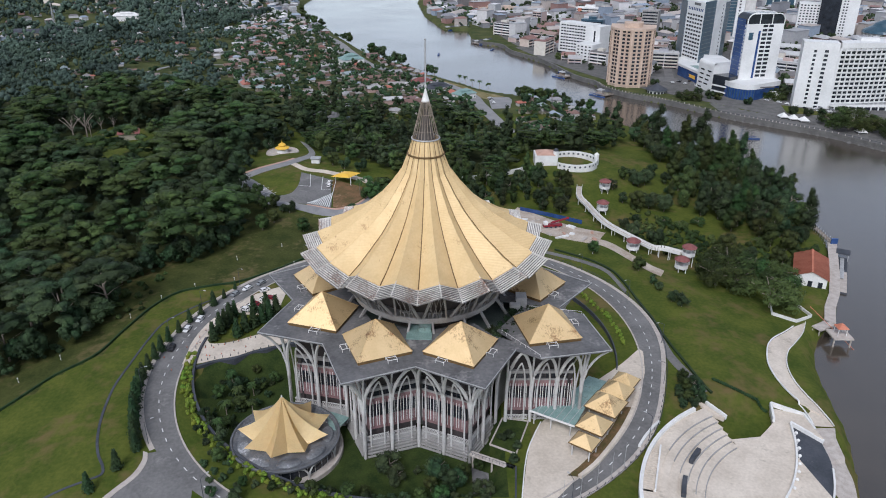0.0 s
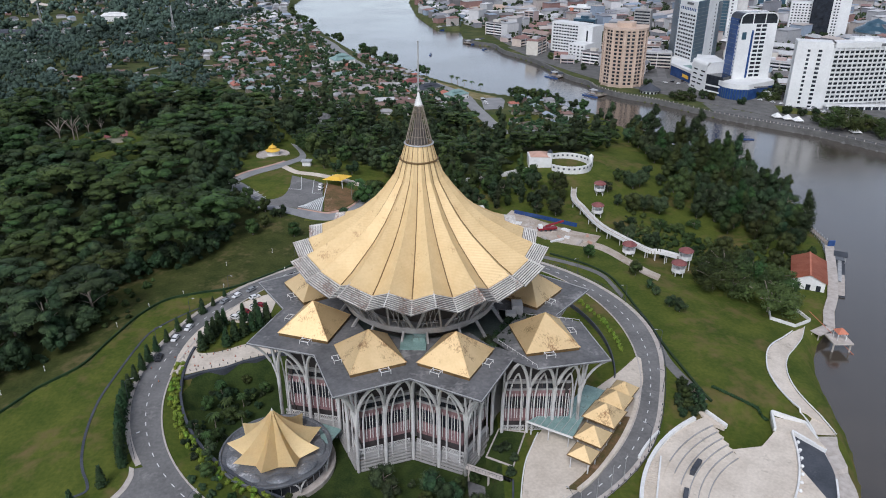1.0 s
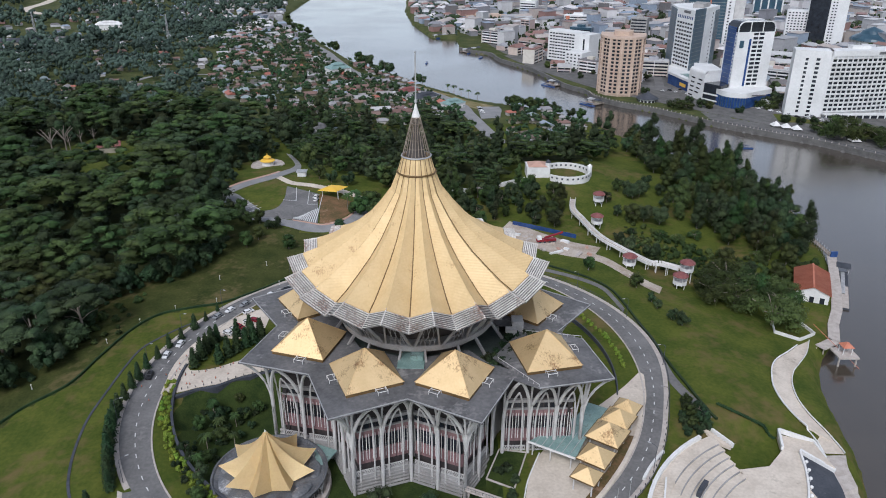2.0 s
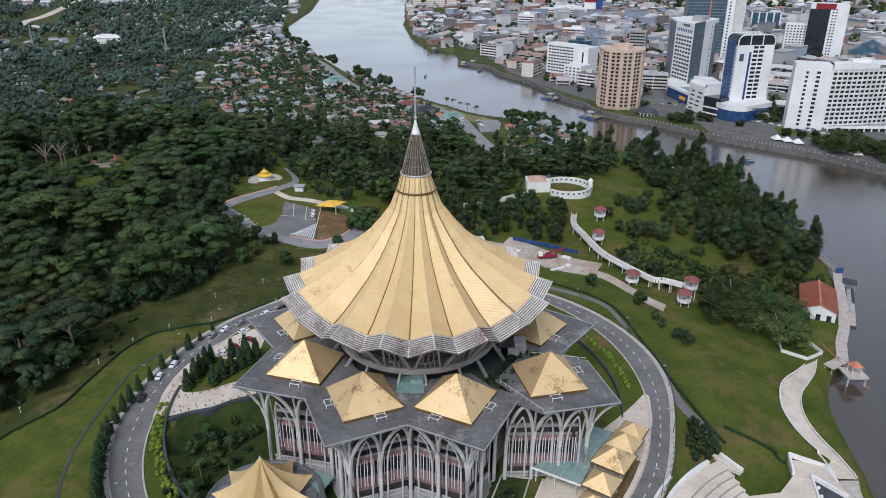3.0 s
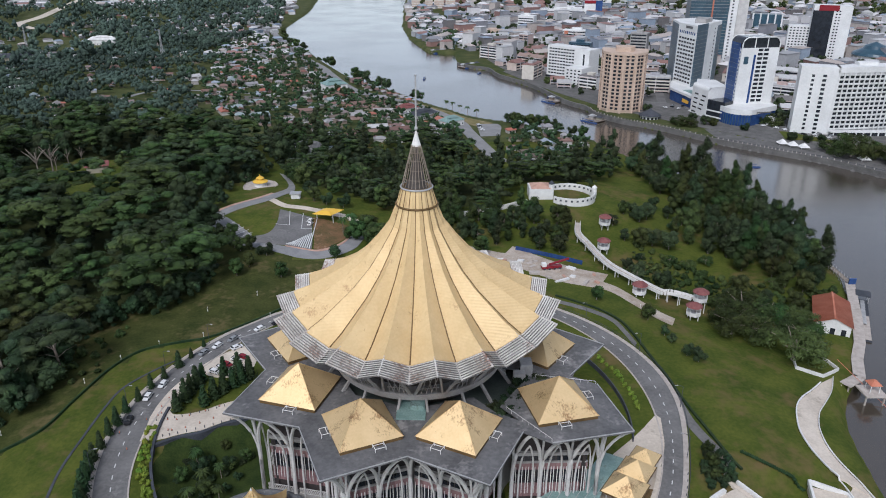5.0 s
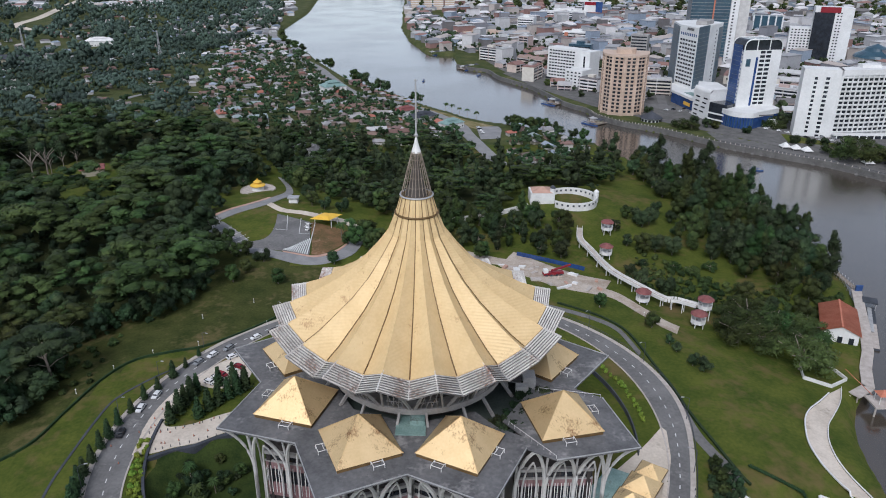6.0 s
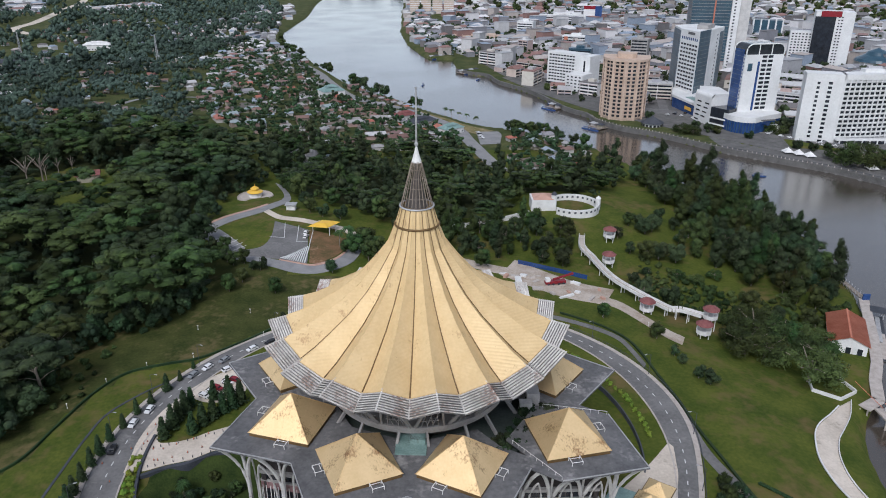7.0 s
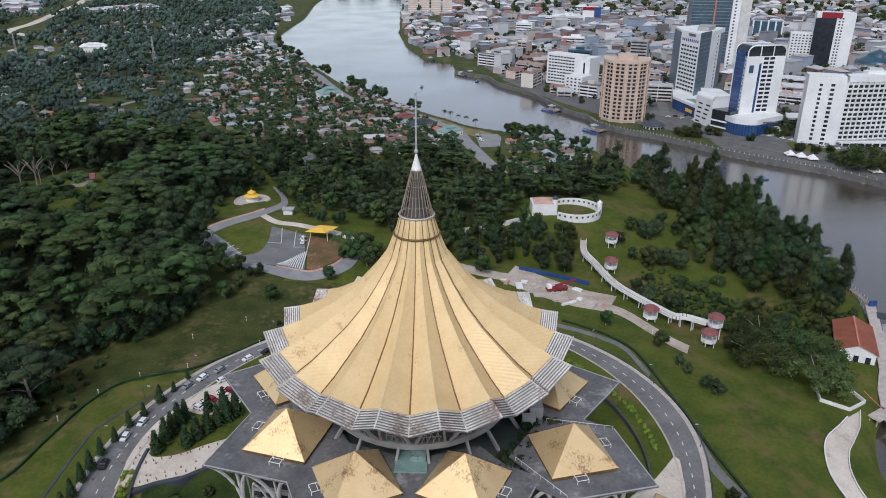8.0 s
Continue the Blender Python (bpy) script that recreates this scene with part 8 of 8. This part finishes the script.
def block_parts(w, d, h, pitched):
    wall = mesh_of("wall", boxes((-w / 2, w / 2, -d / 2, d / 2, -1, h)), CITY_WALL)
    bands = []
    for k in range(int(h // 3.5)):
        z = 1.0 + 3.5 * k
        bands.append(("ribbon_window", mesh_of("ribbon_window", boxes((-w / 2 + 0.8, w / 2 - 0.8, -d / 2 - 0.08, -d / 2 - 0.02, z, z + 1.7)), GLASS)))
        bands.append(("floor_band", mesh_of("floor_band", boxes((-w / 2 - 0.1, w / 2 + 0.1, -d / 2 - 0.7, -d / 2 - 0.02, z + 2.0, z + 2.4)), CITY_WALL)))
    for x in np.linspace(-w / 2, w / 2, 3):
        bands.append(("party_wall", mesh_of("party_wall", boxes((x - 0.3, x + 0.3, -d / 2 - 0.75, -d / 2 - 0.02, -1, h + 0.3)), CITY_WALL)))
    roofs = []
    if pitched:
        bm = hipped(bmesh.new(), 0, 0, w - 0.6, d - 0.4, h, False)
        roofs.append(("roof", mesh_of("roof", bm, CITY_ROOF)))
    else:
        roofs.append(("roof", mesh_of("roof", boxes((-w / 2 - 0.3, w / 2 + 0.3, -d / 2 - 0.3, d / 2 + 0.3, h, h + 0.9)), CITY_ROOF)))
        roofs.append(("stair_head", mesh_of("stair_head", boxes((-w / 5, w / 8, -d / 6, d / 4, h + 0.9, h + 3.6)), CITY_WALL)))
        roofs.append(("water_tank", mesh_of("water_tank", boxes((w / 4, w / 4 + 2.5, -d / 8, d / 6, h + 0.9, h + 2.8)), METAL)))
    return [("wall", wall)] + bands + roofs


BLOCKS = [block_parts(26, 13, 8, True), block_parts(18, 14, 11, True), block_parts(34, 14, 11, True), block_parts(22, 17, 15, False), block_parts(30, 14, 18, False), block_parts(15, 13, 7, True), block_parts(40, 13, 11, True), block_parts(16, 15, 22, False)]


def city_block(kind, x, y, turn):
    b = thing("shophouse_row", pose(x, y, GZ, 0, 0, turn), "low city block with weathered roof and window rows", "building", "low city blocks")
    for nm, me in BLOCKS[kind]:
        put(nm, me, b)


# rows close to the river
CLOSE = ((2, 395, 640, -30), (6, 375, 592, -30), (2, 352, 520, -10), (0, 345, 500, -10), (2, 420, 690, -30), (4, 440, 640, 58), (6, 460, 706, -30), (3, 263, 712, -20), (4, 242, 655, -18), (0, 300, 760, -24), (4, 80, 835, -42), (4, 100, 868, -42), (3, 118, 905, -40), (7, 138, 935, -40), (0, 124, 722, 50), (1, 104, 745, 48), (5, 90, 780, 48), (3, 176, 625, -40), (0, 215, 742, -30), (6, 235, 790, -28), (3, 205, 800, -28), (1, 218, 580, 60), (5, 205, 600, 60), (6, 130, 790, -42), (1, 160, 770, -42))
for row in CLOSE:
    city_block(*row)
sites = [p for p in spread(CITY, 19.5, 51, avoid=TAKEN) if all(math.hypot(p[0] - c[1], p[1] - c[2]) > 24 for c in CLOSE)]
sites.sort(key=lambda p: math.hypot(p[0] - 5, p[1] + 180))
city_rng = random.Random(12)
for x, y in sites[:82]:
    city_block(city_rng.choice((0, 1, 2, 5, 3, 0, 4, 6, 2, 6)), x, y, city_rng.choice((-25, 65, -10, 80, -32)) + city_rng.uniform(-4, 4))
far_blocks("far_city", sites[82::3] + sites[83::3], ((13, 32), (10, 16), (5, 12)), CITY_MIXED, "far low city blocks with mixed pitched roofs", 5, True, "buildings")
far_blocks("far_city", sites[84::3], ((14, 34), (12, 18), (9, 24)), CITY_MIXED, "far flat-roofed city blocks", 15, False, "buildings")
far_blocks("far_city", spread([(900, 700), (2600, 1500), (2600, 3400), (-100, 3400), (-60, 1500), (420, 1500), (900, 1300)], 30, 52), ((14, 34), (11, 20), (5, 14)), CITY_MIXED, "hazy far city roofs to the horizon", 6, True, "buildings")
wood_object("city_trees", wood("w", spread(CITY, 13.5, 61, avoid=TAKEN) + spread([(300, 470), (330, 450), (345, 500), (318, 520)], 7, 68) + spread([(392, 392), (470, 320), (540, 370), (470, 440)], 9, 78), ("far", "far"), "", 8, 0.5, 10, (0.7, 1.7)), LEAF, "dark street trees between city blocks")
front = [p + Vector((9, 12)) for p in city_front[8::5]] + [Vector((300, 402)), Vector((310, 395)), Vector((322, 396)), Vector((352, 372)), Vector((360, 362)), Vector((370, 356)), Vector((380, 348)), Vector((392, 340)), Vector((345, 366)), Vector((246, 456)), Vector((252, 452))]
for p in front:
    plant_tree("round", p.x, p.y, 0.9, "esplanade trees", z=-10.5)
for nm, x, y, w, d, h, turn, wall, label in (("office_block", 280, 832, 22, 18, 36, -24, STRUT, "grey stepped office slab above low roofs"), ("office_block", 204, 850, 30, 16, 21, -22, GREY_GLASS, "dark green-grey glazed office block"), ("shopping_block", 232, 1034, 44, 20, 16, -20, TOWER_WHITE, "white shopping block with red entrance bay"), ("long_terrace", 255, 1330, 90, 16, 22, 4, TOWER_WHITE, "long pale terrace of upper storeys"), ("office_block", 160, 1120, 28, 18, 30, -24, TOWER_WHITE, "white slab with window rows")):
    block = thing(nm, pose(x, y, GZ, 0, 0, turn), label, "building")
    part("wall", boxes((-w / 2, w / 2, -d / 2, d / 2, -1, h)), wall, block)
    part("parapet", boxes((-w / 2 - 0.3, w / 2 + 0.3, -d / 2 - 0.3, d / 2 + 0.3, h, h + 1.0)), wall, block)
    part("plant_room", boxes((-w / 5, w / 6, -d / 5, d / 4, h + 1.0, h + 4.5)), wall, block)
    for k in range(int(h // 4)):
        part("ribbon_window", boxes((-w / 2 + 1, w / 2 - 1, -d / 2 - 0.12, -d / 2 - 0.03, 1.2 + 4 * k, 3.0 + 4 * k)), GLASS, block)
    if nm == "shopping_block":
        part("entrance_bay", boxes((-w / 2 + 3, -w / 2 + 9, -d / 2 - 1.2, -d / 2 - 0.15, 0, h)), ROOF_RED, block)
UPRIVER = [(0, 925), (34, 910), (70, 900), (90, 1000), (20, 1200), (-20, 1500), (-58, 1500), (-50, 1250), (-26, 1070)]
far_blocks("far_city", spread(UPRIVER, 19, 57), ((11, 24), (9, 14), (5, 11)), CITY_MIXED, "mixed low blocks along the upriver bank", 16, True, "buildings")
# haze-tinted leaf colour here too
wood_object("city_trees", wood("w", spread(UPRIVER, 13, 58), ("far", "far"), "", 16, 0.5, 17, (0.7, 1.4)), LEAF_HAZE, "trees along the upriver city bank")
wood_object("far_woodland", wood("w", spread([(-20, 1150), (60, 1000), (70, 900), (50, 900), (0, 1020)], 13, 62) + spread([(260, 1480), (700, 1400), (900, 1500), (600, 1700), (260, 1650)], 24, 63), ("far",), "", 15, 0.8, 11, (1.0, 2.0)), LEAF, "dark green wooded patches between far blocks")
wood_object("far_woodland", wood("w", spread([(-2400, 2300), (2600, 2500), (2600, 4300), (-2600, 4300)], 62, 64), ("far",), "", 5, 1.2, 12, (3.5, 5.5)), LEAF, "dark woods toward the horizon")
far_blocks("far_estate", spread([(-1150, 1950), (-500, 1950), (-480, 2250), (-1200, 2280)], 24, 65) + spread([(-950, 1516), (-878, 1545), (-1026, 1874), (-1142, 1868)], 22, 75) + spread([(-816, 1632), (-717, 1798), (-637, 1611), (-756, 1524)], 15, 76) + spread([(-420, 1350), (-300, 1420), (-350, 1750), (-460, 1700)], 22, 66), ((16, 40), (9, 13), (4, 7)), CITY_MIXED, "far housing estate rows beyond the woods", 8)
wood_object("city_trees", wood("w", spread([(900, 700), (2400, 1500), (2400, 3200), (-60, 3200), (-40, 1560), (420, 1520), (900, 1300)], 52, 69), ("far",), "", 5, 1.2, 15, (1.4, 3.0)), LEAF_PALE, "green tree clumps between far city roofs")
tent_white = thing("white_marquee", None, "small white pointed marquee on the esplanade", "marquee", "marquees on the esplanade")
bm = bmesh.new()
bmesh.ops.create_cone(bm, cap_ends=True, segments=4, radius1=5.4, radius2=0.1, depth=3.4, matrix=pose(0, 0, 4.4, 0, 0, 45))
part("canopy", bm, PALE, tent_white)
for x in (-3.4, 3.4):
    for y in (-3.4, 3.4):
        part("pole", tube(bmesh.new(), [(x, y, 0), (x, y, 2.9)], 0.15, 5), METAL, tent_white)
tents = [(286, 388), (292, 382), (298, 376), (328, 342), (352, 312), (358, 305), (364, 298)]
tent_white.matrix_basis = pose(*tents[0], -10.3)
for p in tents[1:]:
    copy_thing(tent_white, pose(*p, -10.3))
boat = thing("river_boat", pose(243, 338, WATER_Z, 0, 0, -12), "small blue covered passenger boat on the river", "boat")
bm = bmesh.new()
prism(bm, [(-4.6, -1.1), (3.2, -1.1), (5.4, 0), (3.2, 1.1), (-4.6, 1.1)], -0.4, 0.9)
part("hull", bm, BLUE_GLASS, boat)
part("canopy", boxes((-3.8, 2.4, -1.0, 1.0, 2.0, 2.2)), BLUE_GLASS, boat)
for x in (-3.6, 2.2):
    for y in (-0.9, 0.9):
        part("post", tube(bmesh.new(), [(x, y, 0.8), (x, y, 2.0)], 0.07, 4), METAL, boat)
for x, y, a in ((128, 598, 40), (160, 520, 10), (-10, 700, 80), (58, 738, 60)):
    copy_thing(boat, pose(x, y, WATER_Z, 0, 0, a))
town_cars = spread([(226, 524), (262, 496), (300, 438), (352, 378), (364, 388), (312, 450), (272, 508), (236, 540)], 7, 71) + [(42 + 0.8 * k, 450 - 6 * k) for k in range(8)] + [(50 + 0.9 * k, 452 - 6 * k) for k in range(8)]
for x, y in town_cars[:46]:
    copy_thing(car, pose(x, y, ground_z(x, y) + 0.45, 0, 0, city_rng.choice((-48, 130, 40))))


def palm_parts(seed):
    rng = random.Random(seed)
    tr = tube(bmesh.new(), [(0, 0, -0.5), (0.2, 0.1, 4), (0.1, 0.3, 8.5)], 0.24, 6, 0.7)
    fr = bmesh.new()
    for k in range(17):
        a, up = k * 2.4, rng.uniform(0.2, 1.3)
        prev = None
        for i in range(6):
            f = i / 5
            r, z = 3.6 * f, 8.5 + up * 2.2 * f - 3.4 * f * f
            w = 0.55 * math.sin(math.pi * min(0.98, 0.15 + 0.85 * f)) + 0.03
            c = Vector((0.1 + r * math.cos(a), 0.3 + r * math.sin(a), z))
            o = Vector((-math.sin(a), math.cos(a), -0.25)) * w
            cur = (fr.verts.new(c - Vector((o.x, o.y, w * 0.4))), fr.verts.new(c), fr.verts.new(c + Vector((o.x, o.y, -w * 0.4))))
            if prev:
                fr.faces.new((prev[0], prev[1], cur[1], cur[0]))
                fr.faces.new((prev[1], prev[2], cur[2], cur[1]))
            prev = cur
    return mesh_of("trunk", tr, BARK), mesh_of("fronds", fr, LEAF_PALE)


PALMS = [palm_parts(1), palm_parts(2)]
for i, (x, y, z, s) in enumerate([(338, 446, -10.5, 1.5), (349, 438, -10.5, 1.4), (332, 430, -10.5, 1.3), (356, 428, -10.5, 1.2), (14, 522, -9.6, 0.9), (20, 514, -9.6, 0.9), (27, 505, -9.6, 0.8), (34, 494, -9.6, 0.9), (42, 484, -9.6, 0.9), (-44, 168, None, 1.0), (-40, 172, None, 1.1), (-64, -16, None, 0.7), (-66, -24, None, 0.75), (-60, -12, None, 0.6), (-69, -6, None, 0.7), (-64, -38, None, 0.6), (-58, -22, None, 0.6)]):
    t = thing("palm", pose(x, y, land(x, y) if z is None else z, 0, 0, 67 * i) @ Matrix.Scale(s, 4), "slender palm with a tuft of arching fronds", "palm", "palms")
    put("trunk", PALMS[i % 2][0], t)
    put("fronds", PALMS[i % 2][1], t)


# ---- riverside stalls, larger village roofs, jetties and quay railing ----
stall = thing("market_stall", None, "small riverside stall with brown-red awning", "stall", "stalls along the river road")
bm = hipped(bmesh.new(), 0, 0, 4.4, 4.0, 2.6, True)
part("awning", bm, VILLAGE_ROOF, stall)
part("counter", boxes((-1.8, 1.8, -1.7, -1.2, -0.6, 1.0)), BARK, stall)
for x in (-2.0, 2.0):
    for y in (-1.8, 1.8):
        part("post", tube(bmesh.new(), [(x, y, -0.6), (x, y, 2.7)], 0.08, 4), METAL, stall)
spots_ = [Vector((-66, 611)).lerp(Vector((-20, 544)), k / 13) + Vector((0.6, 0.4)) * (5.5 * r) for k in range(14) for r in (k % 2,)]
stall.matrix_basis = pose(spots_[0].x, spots_[0].y, -8.7, 0, 0, 34)
for p in spots_[1:]:
    copy_thing(stall, pose(p.x, p.y, -8.7, 0, 0, 34))
for x, y, w, d, h, turn, mat, words in ((-24, 503, 20, 11, 5, 35, ROOF_MAROON, "long village hall with maroon roof"), (-8, 478, 26, 12, 5, 38, BLACK, "long white hall with dark tiled roof"), (-107, 612, 24, 18, 7, 30, TEAL, "large village hall with teal sheet roof"), (18, 452, 20, 12, 5, 40, TEAL, "hall with pale green roof beside the car park"), (-91, 358, 24, 11, 7, -35, DECK, "grey-roofed lodge among hill trees"), (-74, 352, 12, 8, 5, 20, VILLAGE_ROOF, "small lodge among hill trees"), (-505, 962, 40, 16, 8, 10, PALE, "large white house among far woods")):
    hall_ = thing("village_hall", pose(x, y, land(x, y), 0, 0, turn), words, "hall")
    part("wall", boxes((-w / 2, w / 2, -d / 2, d / 2, -1, h)), PALE, hall_)
    part("roof", hipped(bmesh.new(), 0, 0, w, d, h, True), mat, hall_)
    part("upper_roof", hipped(bmesh.new(), 0, 0, w * 0.5, d * 0.45, h + d * 0.2, True), mat, hall_)
    for k in range(int(w // 4)):
        put("window_pane", PANE, hall_, pose(-w / 2 + 2.2 + 4 * k, -d / 2 - 0.05, 1.0))
for x, y, turn, n in ((-20, 1081, 20, 4), (14, 917, 30, 5), (50, 789, 40, 4), (126, 572, -50, 2), (152, 486, -50, 2)):
    quay_ = thing("boat_jetty", pose(x, y, WATER_Z, 0, 0, turn), "cluttered timber boat jetty on the city bank", "jetty")
    part("deck", boxes((-4 * n, 4 * n, -5, 9, 0.8, 1.3)), BARK, quay_)
    for k in range(n):
        part("shed_roof", hipped(bmesh.new(), -4 * n + 4 + 8 * k, 3, 5.5, 4.5, 4.0, True), BLACK if k % 2 else METAL, quay_)
        part("shed_wall", boxes((-4 * n + 1.6 + 8 * k, -4 * n + 6.4 + 8 * k, 1.2, 4.8, 1.3, 4.1)), VILLAGE_WALL, quay_)
        part("pile", tube(bmesh.new(), [(-4 * n + 4 + 8 * k, -4.6, -1.5), (-4 * n + 4 + 8 * k, -4.6, 1.6)], 0.25, 5), BARK, quay_)
        copy_thing(boat, pose(x, y, WATER_Z, 0, 0, turn) @ pose(-4 * n + 4 + 8 * k, -7.5, 0, 0, 0, 8 * k))
railing_ = thing("quay_railing", None, "pale posts and dark rail along the city quay", "railing")
quay_line = [p for p in curve_through([(x + 1.4, y) for x, y in edge], 4) if p.y < 520]
part("rail", tube(bmesh.new(), [(p.x, p.y, land(p.x, p.y) + 1.5) for p in quay_line], 0.16, 4), BLACK, railing_)
rail_post = mesh_of("post", boxes((-0.25, 0.25, -0.25, 0.25, 0.3, 1.7)), KERB)
for p, q in zip(quay_line, quay_line[1:]):
    for k in range(2):
        c = p.lerp(q, k / 2)
        put("post", rail_post, railing_, pose(c.x, c.y, land(c.x, c.y)))
for x, y, s in ((323, 352, 1.5), (333, 346, 1.4), (316, 366, 1.1), (345, 330, 1.3), (223, 455, 0.9), (230, 449, 0.8), (306, 452, 0.8), (300, 462, 0.9)):
    plant_tree("spreading", x, y, s, "esplanade shade trees", z=-10.4, which=1)
shelter_ = thing("river_hut", pose(160, 351, -12.6), "small roofed landing hut at the wooded bank", "hut")
part("deck", boxes((-5, 3, -2.5, 2.5, 0.4, 0.8)), BARK, shelter_)
part("roof", hipped(bmesh.new(), 0, 0, 4.6, 4.2, 4.2, True), BLACK, shelter_)
for x in (-2, 2):
    for y in (-1.8, 1.8):
        part("post", tube(bmesh.new(), [(x, y, -1.5), (x, y, 4.3)], 0.13, 5), BARK, shelter_)
